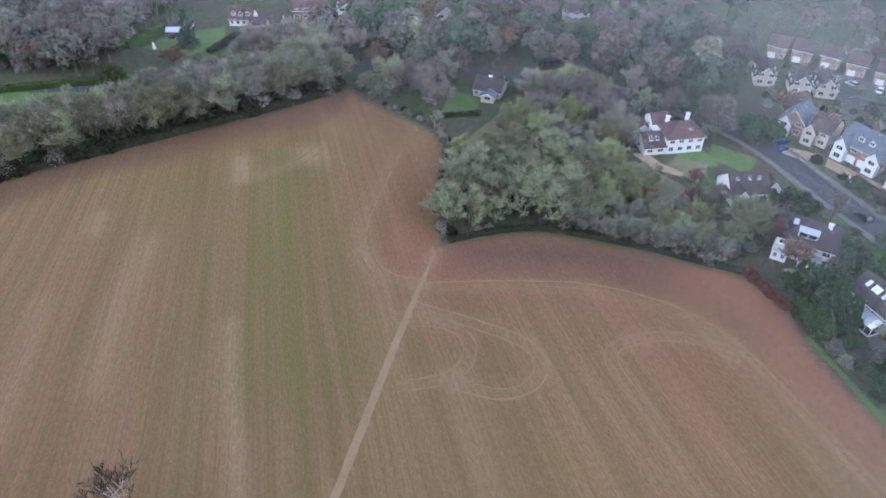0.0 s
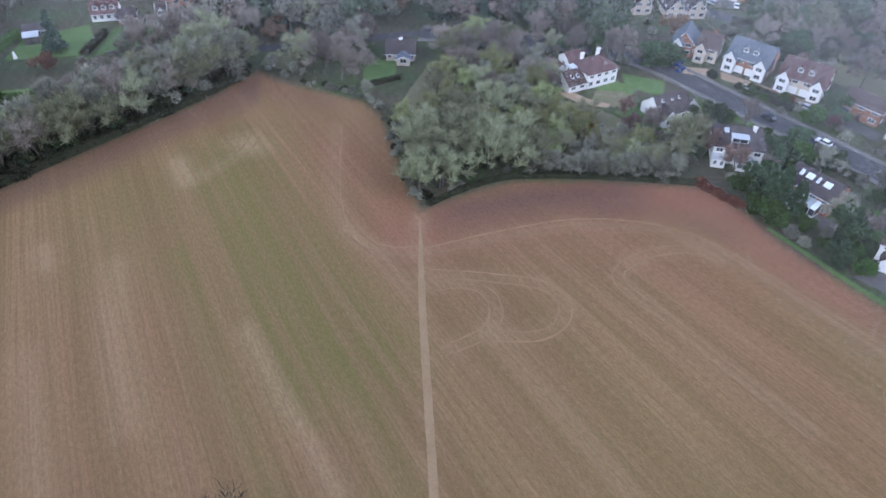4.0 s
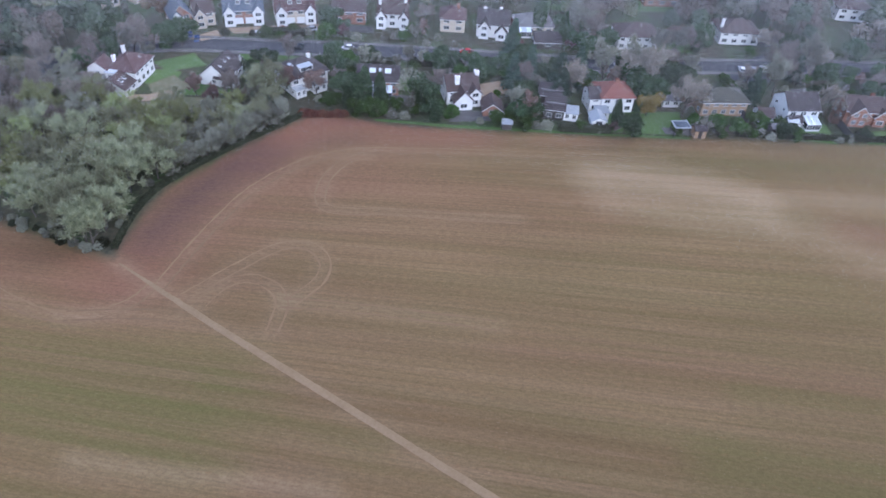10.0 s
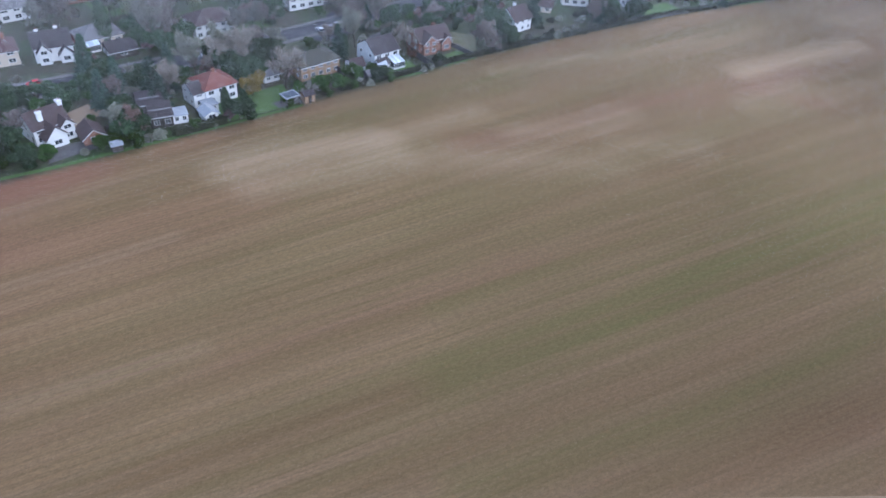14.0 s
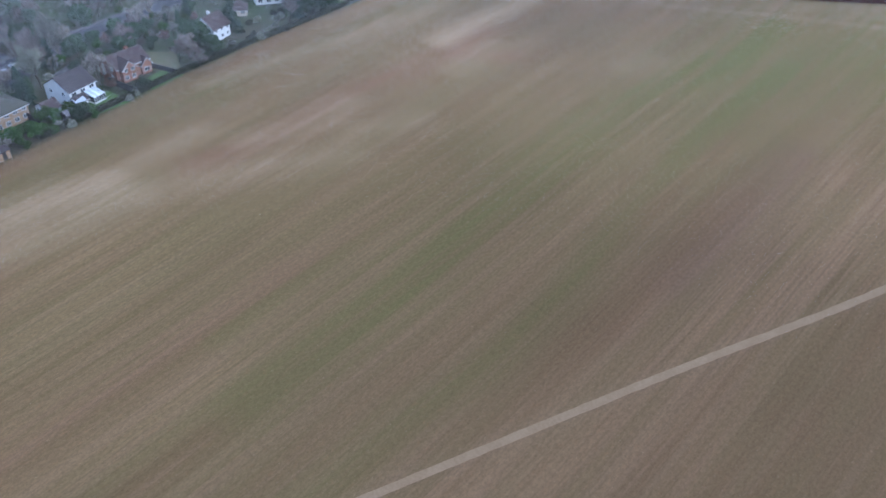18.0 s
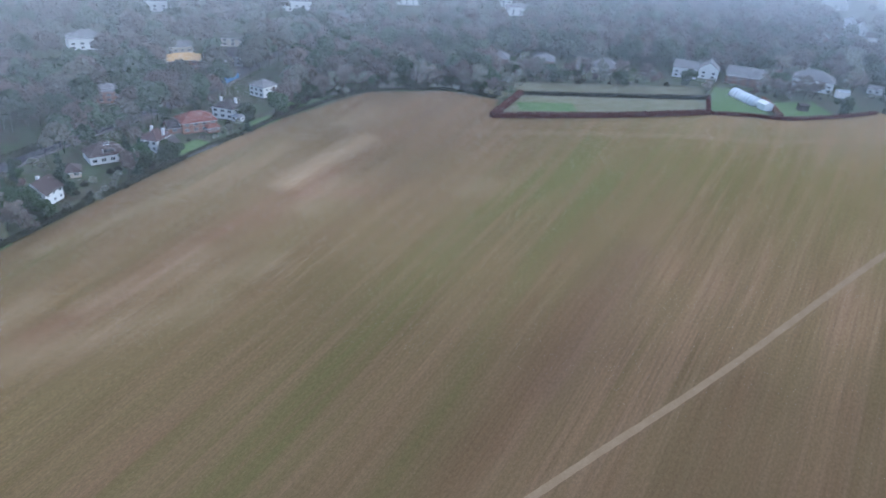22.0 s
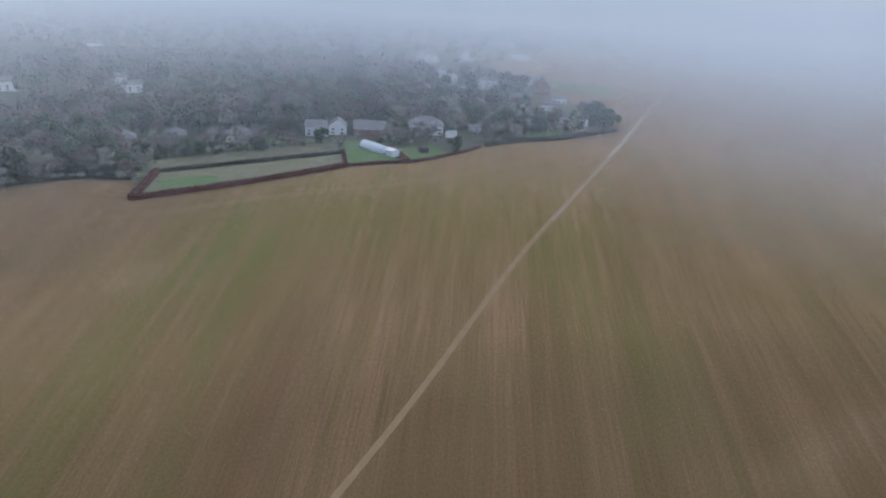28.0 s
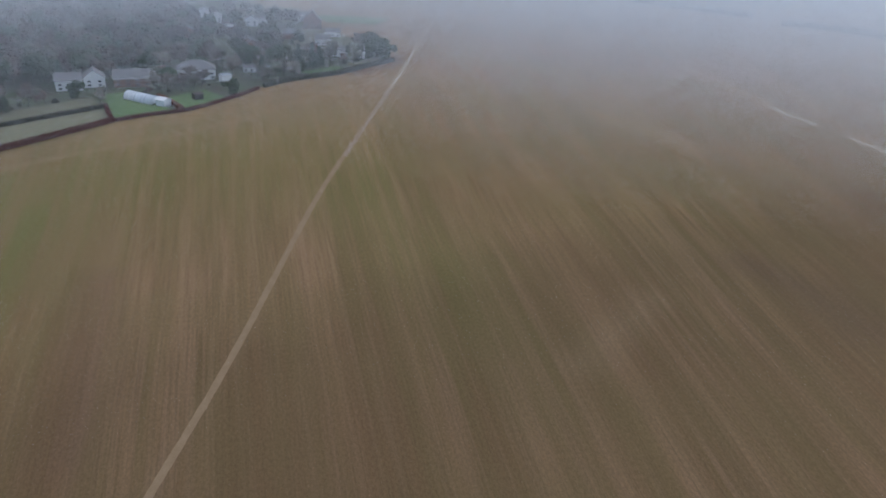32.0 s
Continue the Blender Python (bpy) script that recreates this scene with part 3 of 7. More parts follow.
    for name, v in (("view_tone", view_tone), ("field", field), ("red", np.clip(red, 0, 0.9)), ("pale", np.clip(pale, 0, 0.85)), ("damp", np.clip(damp, 0, 0.8)), ("green", np.clip(green, 0, 0.95)), ("open", far)):
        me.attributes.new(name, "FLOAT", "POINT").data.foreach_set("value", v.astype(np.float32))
    me.materials.append(M["ground"])
    return tagged(new("ground", me), "ploughed winter field with thin green seedlings, rough grass beyond", "ground", kind="structure")


build_ground()


def sheet(name, outline, z, material, label, category):
    v, f = [(x, y, z) for x, y in outline], [tuple(range(len(outline)))]
    return tagged(new(name, mesh(name, v, f, material)), label, category, kind="structure")


def strip(name, points, width, z, material, label, category, edge=0.0, step=2.0, seed=1):
    return tagged(new(name, mesh(name, *ribbon(points, width, z, edge, step, seed), material)), label, category, kind="structure")


V, F = ribbon(PATH_LINE, 1.12, 0.05, 0.05, 1.5)
for i in range(0, len(V), 2):
    a, b = np.array(V[i]), np.array(V[i + 1])
    k = np.interp(a[1], (-380, -250, -60, 20), (1.0, 0.82, 0.6, 0.5))
    V[i], V[i + 1] = tuple((a + b) / 2 + (a - b) * k), tuple((a + b) / 2 - (a - b) * k)
for i in range(12):
    a, b = np.array(V[2 * i]), np.array(V[2 * i + 1])
    V[2 * i], V[2 * i + 1] = tuple((a + b) / 2 + (a - b) * (0.08 + 0.035 * i)), tuple((a + b) / 2 - (a - b) * (0.08 + 0.035 * i))
tagged(new("footpath", mesh("footpath", V, F, "path")), "pale trodden earth footpath straight across the field", "footpath", kind="structure")
# far path coloured lighter so it still shows through the mist strips
for points, material, lift in (([(-39.9, -225), (-47.5, -285), (-55, -345)], "gravel", 0.056), ([(-54, -337), (-59.5, -380), (-73, -500), (-100, -720)], "chalk", 0.062)):
    strip("footpath", points, 1.8, lift, material, "pale trodden stretch of the footpath far across the field", "footpath", 0.3, 3.0)
strip("road", ROAD, 5.2, 0.05, "asphalt", "grey asphalt suburban road", "road")
strip("lane", LANE, 5.0, 0.045, "asphalt", "grey asphalt close with a turning head", "road")
strip("west_lane", WEST_LANE, 3.2, 0.045, "asphalt", "narrow tarmac lane behind the tree belt", "road")
for side in (-1, 1):
    off = []
    pts = smooth_line(ROAD, 4.0)
    for i, p in enumerate(pts):
        d = pts[min(i + 1, len(pts) - 1)] - pts[max(i - 1, 0)]
        d = d / np.linalg.norm(d)
        off.append((p[0] - side * d[1] * 3.35, p[1] + side * d[0] * 3.35))
    V, F = ribbon(off, 1.3, 0.15, 0, 4.0)
    n = len(V)
    V += [(a, b, 0.0) for a, b, _ in V]
    F += [(k, k + 2, k + n + 2, k + n) for k in range(n - 2)]
    tagged(new("pavement", mesh("pavement", V, F, "paving")), "grey paved footway with a raised kerb beside the road", "pavement", kind="structure")

# wheel tracks on the headland and the turning loops
for k, line in enumerate(TRACKS):
    for side in (-0.9, 0.9):
        pts = np.array(line, float)
        d = np.gradient(pts, axis=0)
        d /= np.linalg.norm(d, axis=1)[:, None]
        strip("wheel_track", (pts + side * np.stack([-d[:, 1], d[:, 0]], 1)).tolist(), 0.26, 0.026 + 0.003 * k + (0.0015 if side > 0 else 0), "wheel", "faint tractor wheel track pressed into the soil", "wheel track", 0.12, 1.2, k)
strip("bare_strip", [(-226.4, -473.4), (-241.3, -398.8), (-247, -338)], 1.2, 0.04, "chalk", "pale bank between two far fields", "track", 0.4)
strip("bare_strip", [(-260, -246), (-257, -262), (-254, -276)], 3.6, 0.04, "chalk", "bare chalky strip of soil in the far field", "track", 0.5)
strip("bare_strip", [(-250.5, -294), (-248, -306), (-244, -331)], 3.6, 0.04, "chalk", "bare chalky strip of soil in the far field", "track", 0.5)

LAWNS = [
    ([(-12, 136), (-4.5, 138.5), (-3.5, 146), (-10.5, 147)], "lawn"), ([(-104, 123), (-109, 132.5), (-90, 135.5), (-86, 127)], "lawn"),
    ([(-87, 158), (-85, 168), (-72, 173.5), (-69.5, 166), (-71, 158)], "lawn"), ([(-68, 157.5), (-66, 171), (-54, 172), (-51, 161)], "lawn"),
    ([(-90, 139), (-76, 141), (-78, 145), (-90, 144)], "lawn"), ([(-33, 148), (-26, 144), (-24, 152), (-31, 154)], "rough_grass"),
    ([(24, 137), (33, 134), (37, 139), (28, 143)], "lawn"), ([(42.5, 127), (49, 122), (52, 128), (44, 132.5)], "lawn"), ([(33, 122), (40, 118), (42, 125), (36, 126.5)], "rough_grass"),
    ([(40.5, 112), (43, 118), (47, 121), (44, 109.5)], "lawn"), ([(54, 116), (62, 108), (66, 112), (58, 121)], "lawn"),
    ([(53, 88), (59, 78), (62, 82), (57, 90)], "lawn"), ([(61.5, 82), (66, 74), (72, 78), (66, 86)], "lawn"),
    ([(49.2, 80), (55.2, 66), (66.8, 42.2), (66, 41.6), (54.4, 65.2), (48.6, 79.2)], "lawn"), ([(70, 37), (77, 23), (86, 26), (80, 36), (75, 41)], "lawn"),
    ([(66.6, 42), (77, 22), (76.2, 21.6), (65.9, 41.6)], "lawn"), ([(88, 2), (91, -6), (98, -3), (94, 4.5), (90, 6)], "lawn"), ([(94.5, -11.5), (99, -20), (104, -17), (99, -10)], "lawn"),
    ([(104, 2), (116, -8), (118, -2), (106, 10)], "rough_grass"), ([(100, -20), (112, -22), (116, -12), (106, -12)], "rough_grass"),
    ([(123, -74), (129, -88), (136, -84), (131, -72)], "lawn"), ([(142, -127), (149, -150), (156, -146), (152, -126)], "lawn"), ([(134, -104), (138, -117), (144, -116), (141, -103)], "lawn"),
    ([(98.5, -181), (51.5, -259), (61, -278), (111, -213.4)], "rough_grass"), ([(84, -214), (98, -196), (106, -204), (92, -222)], "lawn"),
    ([(51, -259.5), (33, -277), (62, -309), (70, -302), (62, -280)], "lawn"), ([(28, -281), (17, -303), (32, -318), (46, -296)], "lawn"),
    ([(113, -214), (64, -281), (74, -296), (126, -226)], "rough_grass"), ([(131, -193), (113, -202), (114, -212), (128, -210)], "rough_grass"),
    ([(-14, -356), (-32, -374), (-24, -388), (-6, -368)], "lawn"), ([(-36, -385), (-53, -410), (-42, -418), (-28, -394)], "rough_grass"),
    ([(120, 70), (128, 54), (138, 60), (130, 76)], "lawn"), ([(132, 50), (140, 38), (148, 44), (140, 56)], "lawn"), ([(108, 100), (116, 92), (124, 100), (114, 108)], "lawn"), ([(88, 122), (96, 112), (104, 120), (94, 130)], "rough_grass"),
    ([(28, 168), (44, 160), (50, 168), (34, 178)], "lawn"), ([(10, 176), (22, 172), (24, 182), (12, 186)], "rough_grass"), ([(98, -640), (30, -640), (20, -560), (60, -520)], "rough_grass"), ([(-40, -560), (0, -560), (10, -600), (-50, -600)], "lawn"),
]
sheet("lawn", [(63.4, 76.0), (65.9, 71.7), (71.6, 74.4), (71.0, 77.5), (69.5, 79.5)], 0.012, "lawn", "mown green garden lawn", "lawn")
sheet("lawn", [(36.0, 127.5), (39.0, 122.3), (44.0, 124.4), (43.0, 128.0), (41.3, 130.5)], 0.013, "lawn", "mown green garden lawn", "lawn")
sheet("lawn", [(36.6, 117.8), (38.6, 114.3), (42.7, 116.2), (42.2, 118.7), (41.0, 120.3)], 0.014, "lawn", "mown green garden lawn", "lawn")
sheet("lawn", [(51.9, 106.7), (53.9, 103.2), (58.0, 105.1), (57.5, 107.6), (56.2, 109.2)], 0.015, "lawn", "mown green garden lawn", "lawn")
sheet("lawn", [(112.3, 37.0), (116.8, 29.2), (122.0, 31.1), (120.0, 36.3), (117.5, 40.0)], 0.016, "lawn", "mown green garden lawn", "lawn")
sheet("lawn", [(117.5, 48.9), (122.5, 40.2), (128.4, 42.5), (126.4, 48.2), (123.6, 52.4)], 0.017, "lawn", "mown green garden lawn", "lawn")
sheet("lawn", [(74.7, 76.9), (77.2, 72.5), (80.6, 73.9), (79.6, 76.8), (78.2, 78.9)], 0.018, "lawn", "mown green garden lawn", "lawn")
sheet("lawn", [(14, 102), (40, 95.6), (43, 104), (36, 117), (28, 124), (14, 121)], 0.02, "rough_grass", "rough yellowing grass plot", "lawn")
sheet("lawn", [(-8, 122), (14, 121.5), (24, 126), (22, 146), (4, 144), (-3, 132)], 0.022, "rough_grass", "rough yellowing grass plot", "lawn")
for outline, kind in LAWNS:
    sheet("lawn", outline, 0.026 + 0.002 * LAWNS.index((outline, kind)), kind, "mown green garden lawn" if kind == "lawn" else "rough yellowing grass plot", "lawn")
DRIVES = [
    ([(27.5, 126.5), (30.5, 127), (33, 123.5), (37, 120.6), (36, 119.4), (31, 121.5)], "gravel"), ([(57, 134), (64, 131.5), (62, 128), (57.5, 130.5)], "gravel"), ([(66, 130), (74, 121), (71.5, 118.5), (64.5, 127)], "gravel"),
    ([(74, 120), (81, 112.5), (78, 109.5), (72.5, 117)], "gravel"), ([(82, 109), (86, 102), (83, 99.5), (79.5, 107)], "paving"), ([(62, 101), (66, 103), (69, 98), (64, 95)], "gravel"),
    ([(66, 66), (74, 60.5), (78, 64), (71, 70)], "gravel"), ([(56, 66.5), (61.5, 58.5), (64.5, 61), (61, 67)], "paving"), ([(105, 12), (122, 8), (126, 14), (110, 22)], "asphalt"), ([(106, 0), (112, -6), (116, 0), (110, 6)], "paving"),
    ([(56.5, 80), (58.5, 76), (61, 78), (59.5, 83.5)], "paving"), ([(79, 168), (84, 160), (90, 164), (84, 171)], "paving"), ([(75.3, 26.5), (78.3, 20.8), (80.5, 22), (77.5, 28)], "paving"), ([(128, 20), (134, 8), (142, 12), (136, 24)], "asphalt"),
]
for outline, kind in DRIVES:
    sheet("driveway", outline, 0.11 + 0.002 * DRIVES.index((outline, kind)), kind, {"gravel": "pale gravel drive beside a house", "paving": "paved terrace beside a house", "asphalt": "tarmac forecourt with parked cars"}[kind], "driveway")


# ---- houses ----
def extrude(profile, a, b, axis):
    """A closed profile of (offset, z) drawn out along x or y."""
    n = len(profile)
    v = [(a, p, z) if axis == "x" else (p, a, z) for p, z in profile] + [(b, p, z) if axis == "x" else (p, b, z) for p, z in profile]
    f = [tuple(range(n)), tuple(reversed(range(n, 2 * n)))] + [(i, n + i, n + (i + 1) % n, (i + 1) % n) for i in range(n)]
    return v, [q if axis == "x" else tuple(reversed(q)) for q in f]


def window(parent, x, y, z, w, h, side):
    """side: front, back, left or right wall; a white frame with a dark pane set in it."""
    rot = {"front": 0, "right": 90, "back": 180, "left": -90}[side]
    b = 0.09
    gx, gz = (-w / 2, -w / 2 + b, -0.04, 0.04, w / 2 - b, w / 2), (0, b, h - b, h)
    V = [(a, d, c) for d in (-0.06, 0.04) for c in gz for a in gx]
    F = []
    for r in range(3):
        for c in range(5):
            if r == 1 and c in (1, 3):
                p, q = 6 * r + c, 6 * (r + 1) + c
                F += [(p, p + 1, p + 25, p + 24), (q + 1, q, q + 24, q + 25), (q, p, p + 24, q + 24), (p + 1, q + 1, q + 25, p + 25)]
            else:
                p = 6 * r + c
                F.append((p, p + 1, p + 7, p + 6))
    F += [(c + 1, c, c + 24, c + 25) for c in range(5)] + [(18 + c, 19 + c, 43 + c, 42 + c) for c in range(5)]
    F += [(6 * r, 6 * r + 6, 6 * r + 30, 6 * r + 24) for r in range(3)] + [(6 * r + 11, 6 * r + 5, 6 * r + 29, 6 * r + 35) for r in range(3)]
    f = part("window", turned((V, F), x, y, z, rot), "white", parent)
    part("pane", turned(box(-w / 2 + b, -0.025, b, w / 2 - b, 0.01, h - b), x, y, z, rot), "glass", f)


def block(th, u, v, L, D, z0, eave, ridge, roof, axis, wall, tile, rows, cols, sides=(2, 2), rot=0.0, door=False, gable_wall=None):
    """One volume of a house with its front wall's middle at (u, v), running back by D."""
    o, t = 0.45, 0.16
    x0, x1 = u - L / 2, u + L / 2
    if roof == "hip":
        part("wall", box(x0, v, z0, x1, v + D, eave), wall, th)
        k = min(L, D) / 2
        low, e = eave - 0.12, [(x0 - o, v - o), (x1 + o, v - o), (x1 + o, v + D + o), (x0 - o, v + D + o)]
        r = [(x0 + k, v + D / 2), (x1 - k, v + D / 2)] if L > D else [(u, v + k), (u, v + D - k)]
        V = [(*p, low) for p in e] + [(*p, low + t) for p in e] + [(*p, ridge) for p in r]
        top = [(4, 5, 9, 8), (5, 6, 9), (6, 7, 8, 9), (7, 4, 8)] if L > D else [(4, 5, 8), (5, 6, 9, 8), (6, 7, 9), (7, 4, 8, 9)]
        part("roof", (V, [(3, 2, 1, 0)] + [(i, (i + 1) % 4, 4 + (i + 1) % 4, 4 + i) for i in range(4)] + top), tile, th)
    elif roof == "flat":
        part("wall", box(x0, v, z0, x1, v + D, eave), wall, th)
        part("roof", box(x0 - 0.2, v - 0.2, eave, x1 + 0.2, v + D + 0.2, eave + 0.2), tile, th)
    else:
        a, b, lo, hi = (v, v + D, x0, x1) if axis == "x" else (x0, x1, v, v + D)
        m, s = (a + b) / 2, (ridge - eave) / ((b - a) / 2)
        part("wall", extrude([(a, z0), (b, z0), (b, eave), (m, ridge - 0.12), (a, eave)], lo, hi, axis), gable_wall or wall, th)
        part("roof", extrude([(a - o, eave - o * s), (m, ridge), (b + o, eave - o * s), (b + o, eave - o * s + t), (m, ridge + t * 1.25), (a - o, eave - o * s + t)], lo - 0.3, hi + 0.3, axis), tile, th)
        if axis == "y":
            part("bargeboard", join(extrude([(a - o, eave - o * s - 0.18), (m, ridge - 0.18), (m, ridge), (a - o, eave - o * s)], lo - 0.36, lo - 0.3, axis),
                                    extrude([(m, ridge - 0.18), (b + o, eave - o * s - 0.18), (b + o, eave - o * s), (m, ridge)], lo - 0.36, lo - 0.3, axis)), "white", th)
    if axis == "x" and roof != "flat":
        part("gutter", box(x0 - 0.3, v - o - 0.1, eave - 0.30, x1 + 0.3, v - o - 0.004, eave - 0.18), "white", th)
    for r in range(rows):
        z = z0 + 0.9 + r * 2.5
        for c in range(cols):
            if door and r == 0 and c == cols // 2:
                d = part("door", box(u - L / 2 + (c + 0.5) * L / cols - 0.5, v - 0.05, z0 + 0.05, u - L / 2 + (c + 0.5) * L / cols + 0.5, v + 0.02, z0 + 2.1), "timber", th)
                continue
            window(th, x0 + (c + 0.5) * L / cols, v, z, min(1.7, L / cols * 0.55), 1.25 if r else 1.4, "front")
        for c in range(sides[0]):
            window(th, x0, v + (c + 0.5) * D / sides[0], z, 1.1, 1.2, "left")
        for c in range(sides[1]):
            window(th, x1, v + (c + 0.5) * D / sides[1], z, 1.1, 1.2, "right")


def chimney(th, u, v, z0, z1, material="render", w=0.8, d=0.65):
    z1 -= 0.5
    c = part("chimney", join(box(u - w / 2, v - d / 2, z0, u + w / 2, v + d / 2, z1), box(u - w / 2 - 0.09, v - d / 2 - 0.09, z1 - 0.35, u + w / 2 + 0.09, v + d / 2 + 0.09, z1 - 0.15)), material, th)
    for k in (-0.22, 0.22):
        part("chimney_pot", turned(prism([(0.13 * math.cos(a), 0.13 * math.sin(a)) for a in np.arange(6) * 1.047], 0, 0.45, 0.8), u + k, v, z1), "red", c)


def on_slope(v, D, eave, ridge, f):
    return v + f * D / 2, eave + f * (ridge - eave) + 0.2


def skylight(th, x, v, D, eave, ridge, f, w=0.8, h=1.1, material="glass"):
    """A roof window lying on the front slope."""
    s = (ridge - eave) / (D / 2)
    y, z = on_slope(v, D, eave, ridge, f)
    dy = h / math.hypot(1, s) / 2

    def slab(w, dy, lift):
        V = [(x + a * w / 2, y + b * dy, z + b * dy * s + c) for c in (-0.1, lift) for a, b in ((-1, -1), (1, -1), (1, 1), (-1, 1))]
        return V, box(0, 0, 0, 1, 1, 1)[1]
    k = part("skylight", slab(w, dy, 0.08), "white", th)
    part("pane", slab(w * 0.8, dy * 0.8, 0.11), material, k)


def dormer(th, x, v, D, eave, ridge, f, w=1.5, wall="render", tile="brown", flat=False):
    s = (ridge - eave) / (D / 2)
    y, z = on_slope(v, D, eave, ridge, f)
    h = 1.3
    k = part("dormer", box(x - w / 2, y, z - 0.4, x + w / 2, y + h / s + 0.3, z + h), wall, th)
    if flat:
        part("dormer_roof", box(x - w / 2 - 0.15, y - 0.2, z + h, x + w / 2 + 0.15, y + h / s + 0.4, z + h + 0.14), tile, k)
    else:
        part("dormer_roof", extrude([(x - w / 2 - 0.2, z + h - 0.1), (x, z + h + 0.75), (x + w / 2 + 0.2, z + h - 0.1), (x, z + h + 0.93)], y - 0.25, y + (h + 0.6) / s + 0.4, "y"), tile, k)
    part("dormer_pane", join(box(x - w / 2 + 0.16, y - 0.03, z + 0.2, x - 0.04, y + 0.02, z + h - 0.12), box(x + 0.04, y - 0.03, z + 0.2, x + w / 2 - 0.16, y + 0.02, z + h - 0.12)), "glass", k)


def conservatory(th, u, v, w, d, h=2.3):
    """A white-framed glass room against the front wall."""
    k = part("conservatory", box(u - w / 2, v - d + 0.12, 0.0, u + w / 2, v, 0.06), "paving", th, "white-framed conservatory")
    for i in range(6):
        a = u - w / 2 + i * w / 5
        part("post", box(a - 0.05, v - d, 0.6, a + 0.05, v - d + 0.1, h - 0.1), "white", k)
    part("eaves_rail", box(u - w / 2, v - d, h - 0.1, u + w / 2, v - d + 0.12, h + 0.05), "white", k)
    part("low_wall", box(u - w / 2, v - d, 0, u + w / 2, v - d + 0.12, 0.6), "white", k)
    part("low_wall", box(u - w / 2, v - d + 0.12, 0, u - w / 2 + 0.1, v, 0.6), "white", k)
    part("low_wall", box(u + w / 2 - 0.1, v - d + 0.12, 0, u + w / 2, v, 0.6), "white", k)
    part("glass_wall", box(u - w / 2 + 0.05, v - d + 0.03, 0.6, u + w / 2 - 0.05, v - d + 0.06, h - 0.1), "glass", k)
    part("glass_wall", box(u - w / 2 + 0.03, v - d + 0.1, 0.6, u - w / 2 + 0.06, v, h), "glass", k)
    part("glass_wall", box(u + w / 2 - 0.06, v - d + 0.1, 0.6, u + w / 2 - 0.03, v, h), "glass", k)
    for i in range(5):
        a, b = u - w / 2 + i * w / 5, u - w / 2 + (i + 1) * w / 5
        part("roof_pane", ([(a + 0.04, v - d, h + 0.06), (b - 0.04, v - d, h + 0.06), (b - 0.04, v, h + 1.0), (a + 0.04, v, h + 1.0), (a + 0.04, v - d, h + 0.1), (b - 0.04, v - d, h + 0.1), (b - 0.04, v, h + 1.04), (a + 0.04, v, h + 1.04)], box(0, 0, 0, 1, 1, 1)[1]), "pale_glass", k)


FOOT = []


def base(name, fl, fr, depth, label, category="house", group="", margin=1.0):
    """An empty at the middle of a front wall that runs from fl to fr, seen from outside. Returns it and the wall's length."""
    L = math.hypot(fr[0] - fl[0], fr[1] - fl[1])
    rot = math.degrees(math.atan2(fr[1] - fl[1], fr[0] - fl[0]))
    th = thing(name, (fl[0] + fr[0]) / 2, (fl[1] + fr[1]) / 2, rot, label, category, group)
    th.scale = (0.85, 0.82, 0.69)
    c, s = math.cos(radians(rot)), math.sin(radians(rot))
    FOOT.append((th.location.x - s * depth / 2, th.location.y + c * depth / 2, math.hypot(L, depth) / 2 + margin))
    return th, L


def simple_house(fl, fr, D, eave, ridge, roof, axis, wall, tile, label, rows=2, cols=3, chim=(), sky=(), dorm=(), door=False, sides=(2, 2), category="house"):
    th, L = base("house", fl, fr, D, label, category)
    block(th, 0, 0, L, D, 0, eave, ridge, roof, axis, wall, tile, rows, cols, sides, door=door)
    for u, v, m in chim:
        chimney(th, u * L, v * D, eave, ridge + 1.1, m)
    for u, f in sky:
        skylight(th, u * L, 0, D, eave, ridge, f)
    for u, f, w in dorm:
        dormer(th, u * L, 0, D, eave, ridge, f, w, wall if wall in ("render", "cream") else "white", tile)
    return th, L


# the white house beyond the copse, with a low wing in front of its taller block
th, L = base("house", (33.4, 127.0), (42.0, 129.6), 8, "rambling white rendered house with red-brown tiled hipped roofs")
block(th, 0, 0, L, 7.5, 0, 5.0, 8.0, "hip", "x", "render", "rust", 2, 4, (1, 2))
block(th, -L / 2 - 2.6, 0.2, 5.2, 7.0, 0, 2.6, 5.2, "gable", "x", "render", "brown", 1, 2, (1, 0))
block(th, -L / 2 - 3.2, 7.2, 6.0, 4.5, 0, 2.8, 5.2, "gable", "y", "render", "rust", 1, 1, (2, 0))
block(th, -L / 2 + 1.0, 6.8, 4.0, 5.0, 0, 5.4, 7.4, "gable", "x", "render", "rust", 2, 1, (1, 1))
chimney(th, -2.6, 6.0, 5, 9.0)
chimney(th, 2.4, 6.2, 5, 9.2)
for u in (-L / 2 - 3.4, -L / 2 - 1.8):
    skylight(th, u, 0.2, 7.0, 2.6, 5.2, 0.5)
skylight(th, 1.5, 0, 7.5, 5.0, 8.0, 0.4, 0.6, 0.8)
block(th, -L / 2 - 0.6, 4.4, 2.6, 2.4, 2.5, 5.0, 5.2, "flat", "x", "render", "lead", 1, 1, (1, 0))

th, L = base("house", (43.0, 111.6), (51.2, 113.6), 8, "white house under a steep dark tiled roof with roof windows")
block(th, 0, 0, L, 7.5, 0, 3.0, 7.0, "gable", "x", "render", "dark", 1, 3, (1, 2))
block(th, -L / 2 + 1.6, -1.5, 3.2, 5.0, 0, 3.2, 5.4, "gable", "y", "render", "dark", 1, 1, (1, 1))
